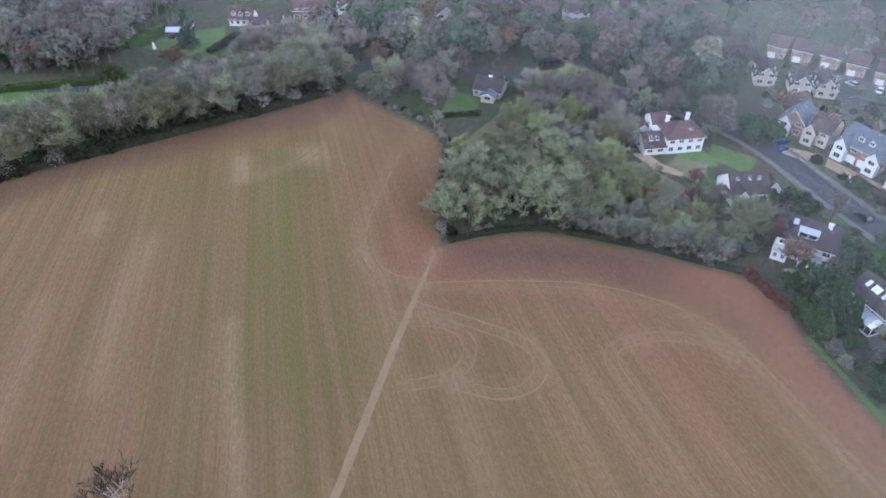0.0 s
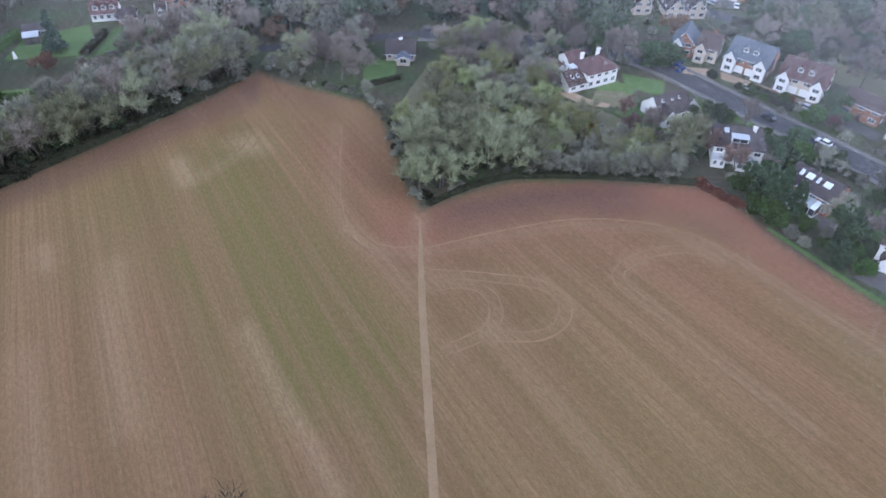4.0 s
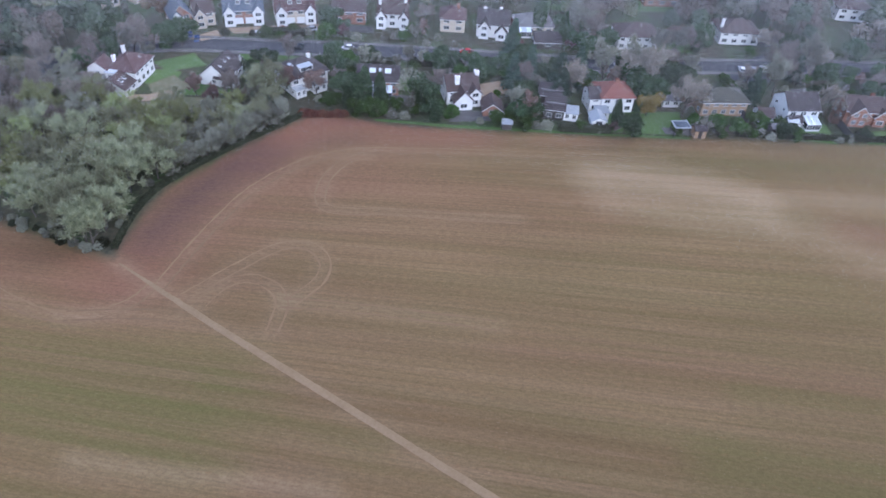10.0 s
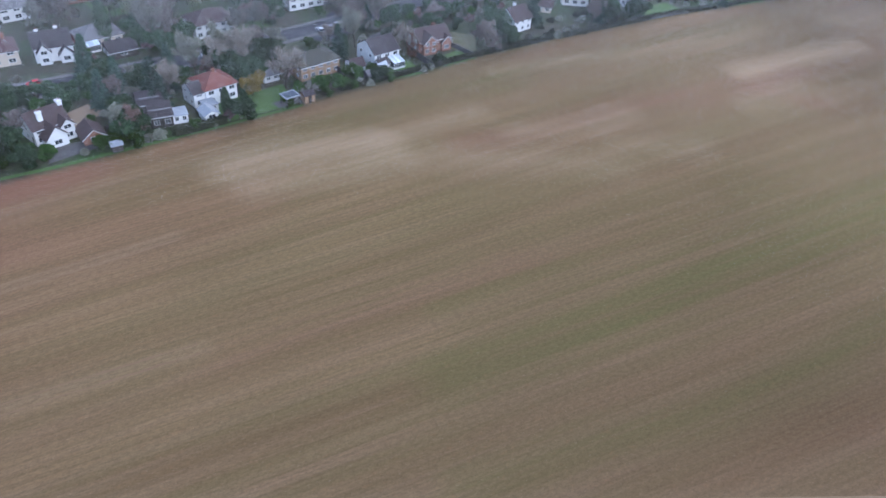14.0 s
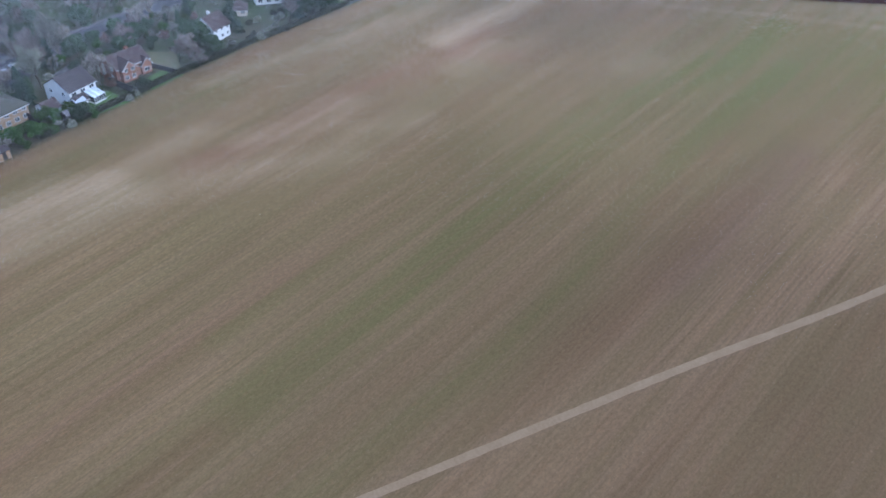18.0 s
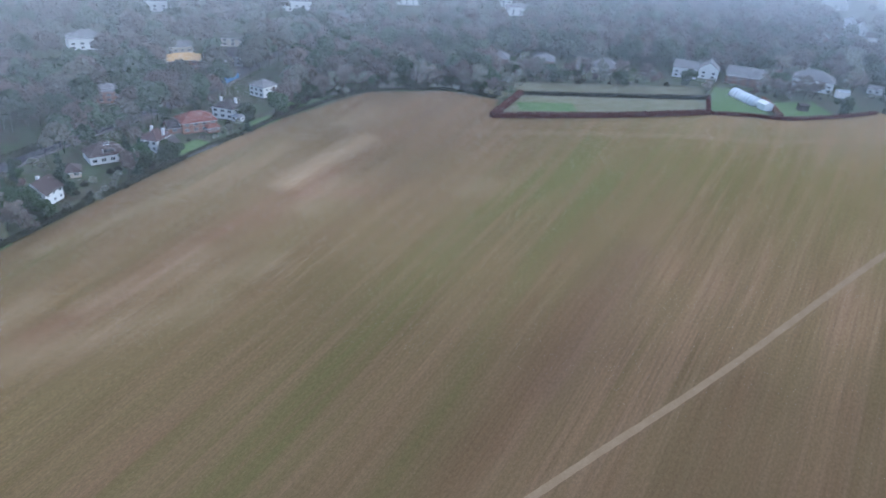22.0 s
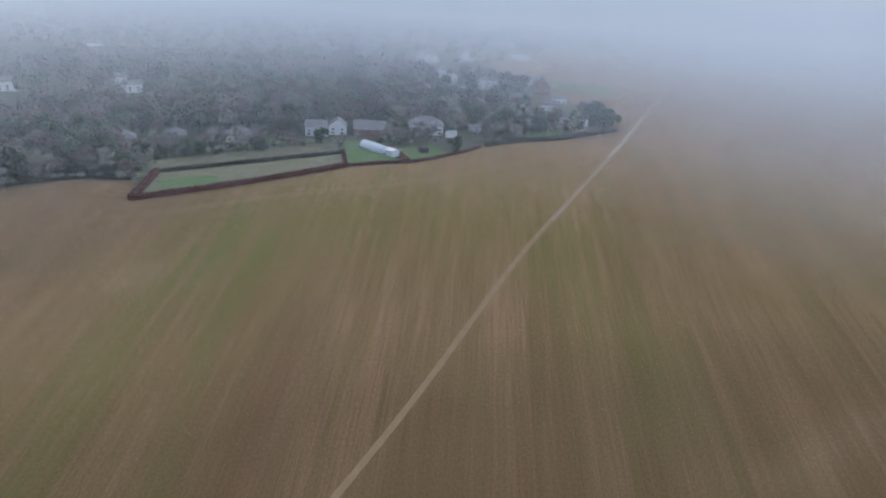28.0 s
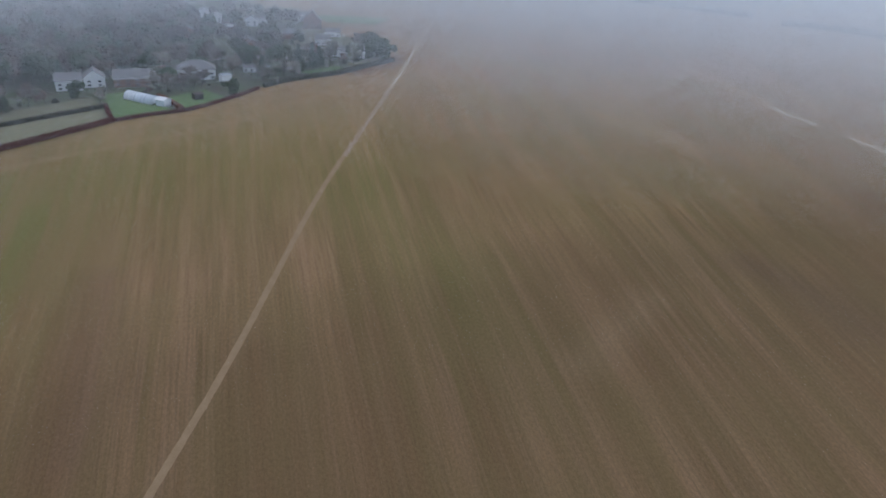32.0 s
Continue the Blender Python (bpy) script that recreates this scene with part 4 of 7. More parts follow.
block(th, L / 2 + 1.6, 1.5, 3.4, 4.5, 0, 2.6, 5.0, "gable", "y", "render", "dark", 1, 1, (0, 1))
for u in (-2.5, 0.2, 2.2):
    skylight(th, u, 0, 7.5, 3.0, 7.0, 0.66, 0.6, 0.8)

th, L = base("house", (47.4, 99.2), (56.8, 95.0), 10, "large white house with balcony, flat-roofed dormer and dark roofs")
block(th, 0, 0, L, 9, 0, 5.2, 8.6, "hip", "x", "render", "dark", 2, 4, (2, 3))
block(th, -L / 2 + 1.4, -2.2, 2.8, 3.5, 0, 2.7, 2.9, "flat", "x", "render", "lead", 1, 2, (1, 1))
block(th, 1.6, -2.4, 3.6, 3.0, 0, 2.7, 2.9, "flat", "x", "render", "lead", 1, 2, (1, 1))
dormer(th, -0.2, 0, 9, 5.2, 8.6, 0.2, 3.4, "render", "lead", True)
part("roof_panel", join(box(-3.4, 3.0, 7.25, -1.0, 5.0, 7.4)), "lead", th, "flat lead-covered part of the roof")
chimney(th, 3.0, 5.5, 6, 9.0)
for k in range(7):
    part("baluster", box(-L / 2 + 0.1 + k * 0.45, -2.15, 2.9, -L / 2 + 0.16 + k * 0.45, -2.09, 3.9), "white", th)
part("balcony_rail", box(-L / 2, -2.2, 3.9, -L / 2 + 2.9, -2.05, 3.98), "white", th)

th, L = base("house", (55.6, 88.6), (60.2, 79.6), 8, "brick house with big roof windows and a glazed garden room")
block(th, 0, 0, L, 7.5, 0, 4.8, 7.8, "gable", "x", "brick", "dark", 2, 4)
conservatory(th, 0.6, 0, 6.0, 2.4, 2.5)
for u, w in ((-3.2, 0.7), (-1.4, 1.5), (0.4, 0.6), (2.4, 1.5)):
    skylight(th, u, 0, 7.5, 4.8, 7.8, 0.6, w, 1.4, "pale_glass")

th, L = base("house", (60.0, 68.0), (63.6, 63.8), 9, "white house with steep brown roofs and two tall chimneys")
block(th, 0, 0, 4.4, 10, 0, 3.2, 6.0, "gable", "y", "render", "brown", 1, 1, (1, 1))
block(th, 0.6, 3.2, 8.0, 7.0, 0, 4.8, 8.0, "gable", "x", "render", "brown", 2, 3, (1, 2))
block(th, 3.2, 1.4, 3.0, 3.6, 0, 4.4, 6.2, "gable", "y", "render", "brown", 2, 1, (1, 1))
chimney(th, -0.8, 4.6, 5.4, 9.3, w=1.1)
chimney(th, 4.6, 6.6, 0, 9.4, w=1.0, d=1.2)

th, L = base("garage", (61.2, 61.6), (63.4, 57.6), 6, "brown-roofed garden garage beside a white house", "garage")
block(th, 0, 0.5, L, 5.5, 0, 2.3, 4.4, "gable", "y", "brick", "brown", 1, 1, (0, 0))

th, L = base("barn", (67.6, 51.0), (70.0, 43.6), 8, "dark boarded barn-like house with stepped dark roofs and pale strips", "barn")
block(th, -1.5, 0, 4.8, 7, 0, 3.6, 6.0, "gable", "x", "timber", "dark", 1, 2)
block(th, -3.0, 4.0, 5.4, 6, 0, 5.4, 7.6, "gable", "x", "timber", "dark", 1, 2)
for u, z in ((-1.5, 4.9), (-3.0, 6.6)):
    part("roof_panel", box(u - 2.3, 1.2 if z < 6 else 5.0, z - 0.25, u + 2.3, 2.2 if z < 6 else 5.7, z), "grey", th, "pale weathered strip of roof")
block(th, 2.6, 0.4, 3.4, 4, 0, 2.5, 2.7, "flat", "x", "render", "lead", 1, 2)

th, L = base("house", (76.0, 41.4), (80.6, 34.6), 9, "white house with a red tiled hipped roof")
block(th, 0, 0, L, 8, 0, 5.2, 8.4, "hip", "x", "render", "red", 2, 3)
block(th, -L / 2 - 1.4, 0.8, 2.8, 6, 0, 4.6, 6.6, "gable", "x", "render", "dark", 2, 1)
block(th, -L / 2 - 0.4, -3.6, 3.0, 3.6, 0, 2.5, 2.7, "flat", "x", "render", "lead", 1, 1)
chimney(th, 0.2, 3.8, 7, 9.6, "brick")
th, L = base("garden_room", (69.6, 40.8), (71.2, 38.0), 4, "small white garden room at the field edge", "garden room")
block(th, 0, 0, L, 4, 0, 2.4, 3.4, "gable", "y", "render", "lead", 1, 1, (1, 0))
th, L = base("summer_house", (86.0, 30.0), (88.2, 26.4), 4, "small white summer house among shrubs", "summer house")
block(th, 0, 0, L, 3.6, 0, 2.5, 3.9, "hip", "x", "render", "grey", 1, 2, (1, 1))

th, L = base("house", (86.4, 22.6), (92.6, 12.6), 8, "long tan brick house with a mossy hipped roof")
block(th, 0, 0, L, 7.5, 0, 4.9, 7.6, "hip", "x", "tanbrick", "moss", 2, 5)
part("band", box(-L / 2 + 0.2, -0.05, 4.35, L / 2 - 0.2, -0.003, 4.6), "white", th, "white painted band under the eaves")

th, L = base("house", (92.6, 5.8), (97.0, -1.2), 9, "white two-storey house with dark roof and glass conservatory")
block(th, 0, 0, L, 8.5, 0, 5.2, 8.6, "gable", "x", "render", "dark", 2, 3)
block(th, -L / 2 + 1.6, -2.2, 3.2, 2.4, 0, 2.6, 4.0, "gable", "x", "render", "dark", 1, 1)
conservatory(th, 2.0, 0, 3.6, 3.2)
th, L = base("outbuilding", (90.6, 10.6), (92.2, 7.2), 5, "low white outbuilding with a brown roof", "outbuilding")
block(th, 0, 0, L, 4.6, 0, 2.3, 4.0, "gable", "x", "render", "brown", 1, 1)

th, L = base("house", (100.6, -5.2), (104.6, -14.8), 8, "orange brick house with cross gables and brown roof")
block(th, 0, 0, L, 7.5, 0, 4.6, 7.6, "gable", "x", "brick", "brown", 2, 3)
block(th, -2.2, -1.6, 4.2, 5.6, 0, 4.6, 7.0, "gable", "y", "brick", "brown", 2, 2, (1, 1))
block(th, L / 2 - 1.6, -0.8, 3.0, 4.8, 0, 3.6, 5.6, "gable", "y", "brick", "brown", 1, 1, (1, 1))
chimney(th, 1.4, 4, 6.5, 8.8, "brick")

th, L = base("house", (118.6, -28.6), (112.6, -32.6), 9, "white gabled house with brown roof beside a conifer")
block(th, 0, 0, L, 8, 0, 5.0, 8.4, "gable", "y", "render", "brown", 2, 2, (2, 3))
block(th, L / 2 - 1.0, -2.4, 2.4, 2.6, 0, 2.6, 2.8, "flat", "x", "render", "lead", 1, 1)
chimney(th, -1.6, 5.0, 6.5, 9.2)
simple_house((128.5, -41.5), (126.6, -46.5), 6, 2.4, 4.8, "hip", "x", "cream", "brown", "low bungalow with a brown roof behind hedges", 1, 2)
th, L = simple_house((133.2, -50.4), (131.6, -61.4), 9, 3.4, 7.6, "hip", "x", "render", "brown", "house with a broad red-brown hipped roof and roof windows", 1, 4, sky=((0.0, 0.75), (0.1, 0.75)))
dormer(th, 0.6, 0, 9, 3.4, 7.6, 0.15, 3.6, "white", "brown", True)
th, L = base("house", (137.4, -66.8), (131.6, -70.2), 9, "white house with red-brown roof and white chimneys")
block(th, 0, 0, L, 9, 0, 5.2, 8.4, "hip", "x", "render", "rust", 2, 3)
block(th, L / 2 + 2.2, 1, 4.2, 6, 0, 3.2, 5.8, "gable", "y", "render", "dark", 1, 1)
chimney(th, -1.0, 4.5, 7, 10.2)
chimney(th, 3.0, 5.0, 6, 9.6)
th, L = base("house", (142.6, -82.6), (140.2, -95.2), 9, "orange-red roofed brick house with a glazed lean-to")
block(th, 0, 0, L, 9, 0, 5.0, 8.6, "hip", "x", "brick", "red", 2, 4)
block(th, 4.2, -2.8, 4.4, 3.0, 0, 2.6, 4.0, "hip", "x", "brick", "red", 1, 3)
block(th, -L / 2 - 2.4, 2.0, 4.6, 6, 0, 2.8, 5.4, "gable", "x", "brick", "dark", 1, 1)
th, L = simple_house((153.0, -99.2), (145.2, -103.6), 9, 5.4, 8.6, "hip", "x", "render", "dark", "white house with dark hipped roof and white chimneys", 2, 3, chim=((-0.3, 0.5, "render"), (0.35, 0.6, "render")))
block(th, L / 2 + 1.8, -1.0, 4.0, 6, 0, 2.6, 2.8, "flat", "x", "render", "lead", 1, 2)
th, L = simple_house((168.6, -123.8), (160.8, -125.6), 9, 5.8, 8.6, "hip", "x", "render", "grey", "white house with pale grey roof among garden trees", 2, 3)

# houses across the road
N_SIDE = [
    ((57.6, 139.4), (62.2, 136.2), 8, "slate", "gabled house with slate-blue roof, white gable and brick wall", "render", "brick"),
    ((61.8, 136.2), (66.0, 132.6), 8, "brown", "cream gabled house with red-brown roof", "cream", "cream"),
    ((66.4, 132.0), (73.4, 123.8), 9, "slate", "wide house with slate-blue roof, two dormers and twin gables", "render", "brick"),
    ((73.2, 122.0), (80.6, 113.8), 9, "rust", "wide house with brown roof, two dormers and white gables", "render", "cream"),
]
for k, (fl, fr, D, tile, label, gable, wall) in enumerate(N_SIDE):
    th, L = base("house", fl, fr, D, label, group="detached houses across the road")
    if k < 2:
        block(th, 0, 1.0, L, D, 0, 4.8, 8.2, "gable", "y" if k == 0 else "x", wall, tile, 2, 2, (2, 2))
        block(th, -L / 2 + 1.4, -0.8, 2.8, 5, 0, 4.8, 7.0, "gable", "y", gable, tile, 2, 1, (1, 1))
        if k == 1:
            chimney(th, 0.4, 5.0, 7, 9.4, "brick")
    else:
        block(th, 0, 0.8, L, D, 0, 5.0, 9.0, "gable", "x", wall, tile, 2, 4, (2, 2))
        for u in (-L / 2 + 1.5, L / 2 - 1.5):
            block(th, u, -1.0, 2.9, 6, 0, 5.0, 7.2, "gable", "y", gable, tile, 2, 1, (1, 1))
        for u in (-1.3, 1.3):
            dormer(th, u, 0.8, D, 5.0, 9.0, 0.3, 1.2, "white", tile)
        for u in (-1.4, 1.4):
            part("garage_door", box(u - 1.1, 0.68, 0.05, u + 1.1, 0.79, 2.2), "white", th, "white garage door")
simple_house((82.0, 111.6), (86.4, 103.4), 7, 4.8, 7.0, "gable", "x", "brick", "brown", "plain brick house with low brown roof", 2, 3, door=True)
th, L = simple_house((86.4, 101.6), (90.2, 93.8), 8, 5.2, 8.6, "gable", "x", "render", "brown", "white arts-style house with tall chimneys and bay gables", 2, 3, chim=((-0.42, 0.3, "render"), (0.42, 0.4, "render"), (0.42, 0.7, "render")))
block(th, -L / 2 + 1.2, -1.6, 2.6, 4, 0, 4.6, 6.8, "gable", "y", "render", "brown", 2, 1)
block(th, L / 2 - 1.0, -1.6, 2.4, 4, 0, 4.6, 6.6, "gable", "y", "render", "brown", 2, 1)
simple_house((92.8, 87.4), (95.8, 81.0), 8, 4.8, 8.0, "hip", "x", "cream", "rust", "cream house with weathered red roof behind trees", 2, 2, chim=((0.2, 0.5, "brick"),), sky=((-0.1, 0.5), (0.2, 0.5)))
th, L = simple_house((95.4, 79.0), (98.6, 70.4), 9, 4.8, 8.2, "gable", "x", "render", "dark", "dark-roofed white house with several gables", 2, 2, chim=((-0.3, 0.5, "render"), (0.2, 0.6, "render")))
block(th, -2.4, -1.6, 2.8, 4.5, 0, 4.4, 6.6, "gable", "y", "render", "dark", 2, 1)
block(th, 2.6, -1.8, 3.0, 4.5, 0, 3.0, 5.2, "gable", "y", "render", "dark", 1, 1)
th, L = simple_house((101.6, 70.8), (107.4, 61.8), 8, 3.2, 6.4, "hip", "x", "cream", "grey", "bungalow with a weathered grey roof", 1, 4)
conservatory(th, -L / 2 + 2.0, 0, 3.6, 2.4)
simple_house((97.0, 64.0), (100.6, 57.6), 6, 2.6, 4.8, "gable", "x", "timber", "dark", "low dark outbuilding behind the road", 1, 1, category="outbuilding")
simple_house((107.6, 47.0), (113.4, 36.8), 9, 5.0, 8.2, "hip", "x", "render", "brown", "long white house with brown hipped roof", 2, 5)
simple_house((125.4, 25.6), (130.8, 15.2), 9, 4.6, 7.8, "hip", "x", "render", "brown", "white house with brown roof behind a car park", 2, 4, chim=((-0.45, 0.3, "render"),))
simple_house((138.0, 48.0), (144.0, 38.0), 9, 4.6, 7.6, "gable", "x", "brick", "dark", "brick house with dark roof among trees", 2, 3)
simple_house((104.0, 112.0), (110.0, 104.0), 8, 4.6, 7.4, "hip", "x", "brick", "rust", "red-roofed house in a wooded garden", 2, 3)
simple_house((116.0, 92.0), (121.0, 84.0), 8, 4.6, 7.4, "gable", "x", "render", "grey", "pale house with grey roof behind the road houses", 2, 3)
simple_house((128.0, 80.0), (133.0, 71.0), 8, 4.6, 7.4, "hip", "x", "brick", "rust", "brick house with red-brown roof", 2, 3)
simple_house((186.2, -75.3), (182.8, -83.7), 9, 6.0, 8.6, "hip", "x", "brick", "grey", "brick house with a pale slate roof", 2, 3)
simple_house((160.0, 0.0), (164.0, -10.0), 9, 5.0, 8.0, "hip", "x", "render", "brown", "white house deep in the woodland", 2, 3)
simple_house((182.0, -36.0), (186.0, -46.0), 9, 5.0, 8.0, "gable", "x", "render", "dark", "white house with dark roof in the woods", 2, 3)
# the roof under construction and its neighbours
th, L = base("house", (214.0, -113.6), (208.6, -131.4), 10, "house under repair with bare yellow roof boards")
block(th, 0, 0, L, 10, 0, 5.4, 8.4, "hip", "x", "brick", "ply", 2, 5)
block(th, L / 2 - 2.0, -2.0, 4.0, 8, 0, 5.4, 7.8, "hip", "x", "brick", "ply", 2, 1)
block(th, L / 2 + 2.4, 1.0, 5.0, 8, 0, 5.0, 5.2, "flat", "x", "brick", "grey", 2, 2)
simple_house((210.0, -135.1), (203.2, -146.5), 10, 6.0, 9.6, "hip", "x", "render", "dark", "large white house with dark hipped roof", 2, 5)
simple_house((240.7, -154.7), (234.3, -165.3), 10, 5.0, 8.6, "hip", "x", "cream", "moss", "house with a mossy roof in the woods", 2, 3)
simple_house((238.0, -130.0), (236.0, -140.0), 8, 4.0, 6.6, "gable", "x", "cream", "grey", "cream house behind tall trees", 1, 3)
simple_house((230.9, -252.8), (219.1, -264.8), 12, 7.5, 9.2, "hip", "x", "cream", "grey", "tall pale house with a grey roof in the mist", 2, 4)
simple_house((262.0, -96.0), (258.0, -112.0), 12, 7.0, 11.0, "hip", "x", "render", "grey", "pale house far off in the mist", 2, 4)
simple_house((300.0, -232.0), (290.0, -252.0), 14, 8.0, 11.0, "hip", "x", "render", "grey", "broad pale house far off in the mist", 2, 5)
simple_house((330.0, -160.0), (322.0, -180.0), 14, 8.0, 11.0, "hip", "x", "render", "grey", "pale house far off in the mist", 2, 4)
simple_house((290.0, -310.0), (280.0, -326.0), 14, 8.0, 11.0, "gable", "x", "render", "grey", "white house far off in the mist", 2, 4)
simple_house((232.0, -352.0), (222.0, -366.0), 12, 7.0, 10.0, "hip", "x", "render", "grey", "white house far off in the mist", 2, 3)

# the hamlet beyond the red hedge
S_SIDE = [
    ((157.0, -241.2), (146.2, -249.8), 12, 3.6, 8.0, "hip", "x", "brick", "grey", "low brick bungalow with a pale grey hipped roof", 1, 4),
    ((141.2, -259.4), (132.0, -265.8), 12, 3.6, 7.8, "hip", "x", "brick", "grey", "brick bungalow with a pale grey roof", 1, 4),
    ((117.5, -271.8), (105.5, -278.8), 12, 4.4, 9.6, "hip", "x", "cream", "grey", "house with weathered grey roofs behind the lawn", 1, 4),
    ((92.6, -302.7), (81.0, -307.9), 12, 6.4, 10.4, "gable", "x", "render", "grey", "white house partly hidden by trees", 2, 3),
    ((83.8, -311.6), (74.2, -315.6), 12, 6.4, 11.0, "gable", "y", "render", "grey", "white gabled house with a low side wing", 2, 2),
    ((72.4, -314.4), (54.6, -321.0), 13, 5.6, 10.6, "gable", "x", "brick", "grey", "brick house with half-timbered gables and a weathered roof", 2, 4),
    ((50.1, -335.8), (30.1, -341.4), 14, 7.0, 12.6, "hip", "x", "render", "grey", "white house with a broad brown-grey hipped roof", 2, 5),
    ((23.6, -360.1), (6.8, -363.5), 10, 3.6, 4.0, "flat", "x", "render", "grey", "long low flat-roofed garage block", 1, 5),
    ((138.9, -642.3), (120.1, -647.7), 20, 12.0, 18.0, "hip", "x", "render", "grey", "white house far off in the mist", 2, 4),
    ((53.9, -519.9), (43.1, -522.1), 14, 7.0, 11.0, "gable", "y", "render", "grey", "white gabled house in the mist", 2, 2),
    ((13.2, -521.6), (-2.2, -523.4), 18, 8.0, 18.0, "gable", "y", "brick", "grey", "tall brick gabled house with white bargeboards", 2, 3),
    ((35.8, -418.0), (26.2, -420.0), 12, 7.0, 12.0, "gable", "y", "brick", "brown", "brick gabled house among dark trees", 2, 2),
    ((-18.0, -417.0), (-29.0, -418.0), 10, 5.0, 8.0, "gable", "x", "render", "grey", "pale house at the end of the hamlet", 1, 3),
    ((80.1, -530.9), (70.9, -533.1), 12, 7.0, 11.0, "gable", "y", "render", "grey", "white house with gables in the mist", 2, 2),
    ((67.9, -746.3), (46.1, -749.7), 20, 9.0, 14.0, "gable", "x", "render", "grey", "white house far off in the mist", 1, 3),
    ((-3.4, -454.4), (-14.6, -455.6), 10, 5.0, 9.0, "gable", "x", "render", "grey", "house with a pale roof behind the hamlet", 1, 3),
    ((20.2, -473.1), (7.8, -474.9), 10, 5.0, 9.0, "hip", "x", "brick", "grey", "brick house behind the hamlet", 1, 3),
]
for fl, fr, D, e, r, roof, axis, wall, tile, label, rows, cols in S_SIDE:
    simple_house(fl, fr, D, e, r, roof, axis, wall, tile, label, rows, cols)

# more hamlet houses, half lost in the mist, each turned to face the camera
for x, y, w, e, r, roof, axis, wall, tile in (
        (90, -557, 13, 6.5, 11, "gable", "y", "render", "grey"), (77, -462, 11, 5.5, 9.5, "gable", "y", "brick", "grey"), (28, -418, 11, 6, 11, "gable", "y", "brick", "grey"), (-7, -419, 11, 6, 10, "gable", "y", "brick", "brown"),
        (126, -648, 16, 9, 13, "hip", "x", "render", "grey"), (44, -540, 14, 5, 8, "gable", "x", "render", "grey"), (104, -699, 14, 8, 14, "gable", "y", "render", "grey"), (55, -757, 16, 7, 11, "hip", "x", "render", "grey"), (14, -560, 14, 6, 10, "gable", "x", "render", "grey"),
        (-12, -490, 12, 4.5, 7.5, "gable", "x", "render", "grey"), (60, -505, 12, 5, 9, "gable", "x", "render", "brown"), (255, -376, 13, 6.5, 9.5, "gable", "x", "render", "grey"), (379, -508, 16, 8, 12, "gable", "x", "render", "grey"), (447, -382, 18, 9, 14, "gable", "y", "render", "grey"), (256, -239, 12, 5.5, 9, "gable", "x", "brick", "grey"), (341, -322, 22, 8, 12, "gable", "x", "render", "grey")):
    v = Vector((x + 60, y - 20)).normalized()
    left = Vector((-v.y, v.x)) * w / 2
    simple_house((x + left.x, y + left.y), (x - left.x, y - left.y), w * 0.75, e, r, roof, axis, wall, tile, "pale house half lost in the mist", 2 if e > 5 else 1, 3)

# houses beyond the tree belt to the west and north
simple_house((-71.8, 174.6), (-64.6, 175.0), 6, 2.8, 5.8, "gable", "x", "render", "rust", "white cottage with red-brown roof and three dormers", 1, 4, dorm=((-0.3, 0.25, 1.2), (0.0, 0.25, 1.2), (0.3, 0.25, 1.2)))
simple_house((-65.4, 172.0), (-60.6, 172.4), 5, 2.4, 4.4, "gable", "x", "brick", "dark", "low brick garage with a slate roof", 1, 2, category="garage")
simple_house((-56.6, 171.2), (-53.4, 171.6), 7, 3.2, 6.2, "gable", "y", "render", "brown", "white gable-ended house with dark roof", 2, 1)
simple_house((-56.8, 180.2), (-46.4, 182.6), 7, 4.0, 7.0, "gable", "x", "brick", "rust", "long house with a red tiled roof", 2, 4)
simple_house((-45.0, 182.4), (-39.0, 183.6), 7, 4.0, 6.6, "gable", "y", "render", "brown", "white gabled cottage beyond lawns", 2, 2)
simple_house((-85.2, 168.4), (-79.0, 169.3), 4, 2.2, 3.4, "gable", "x", "timber", "dark", "dark timber garden shed with a shallow roof", 1, 1, category="shed")
th, L = simple_house((-6.2, 146.0), (1.0, 144.6), 7, 2.6, 5.4, "gable", "x", "cream", "dark", "dark-roofed bungalow beside a bright lawn", 1, 4, chim=((0.0, 0.5, "render"),))
block(th, 0.8, -2.6, 3.4, 2.8, 0, 2.3, 3.3, "gable", "y", "cream", "slate", 1, 1)
simple_house((-19.0, 182.0), (-12.4, 183.0), 7, 4.4, 7.6, "gable", "y", "cream", "brown", "half-timbered house with a brown roof", 2, 2)
simple_house((14.0, 190.0), (22.0, 190.0), 7, 4.4, 7.0, "gable", "x", "render", "brown", "pale house beyond the garden trees", 2, 3)
ROW = [(66.0, 175.6), (71.4, 173.8), (77.4, 171.4), (82.4, 168.0), (87.6, 164.0), (93.0, 159.6)]
for k, (a, b) in enumerate(ROW):
    th, L = base("house", (a - 2.4, b + 0.9), (a + 2.2, b - 1.2), 8, "terraced-style tan brick house with a brown roof", group="row of modern houses in the close")
    block(th, 0, 0, L, 7, 0, 4.6, 7.0, "gable", "x", "tanbrick", "brown", 2, 3, (1, 2))
    part("garage_door", box(-1.9, -0.1, 0.05, 0.1, -0.003, 2.1), "white", th)
for a, b in ((67.0, 156.6), (72.4, 155.8), (60.0, 160.0)):
    simple_house((a - 2.6, b + 0.3), (a + 2.6, b - 0.4), 7, 3.4, 6.8, "gable", "y", "cream", "dark", "dark-roofed gabled house behind trees", 2, 2)


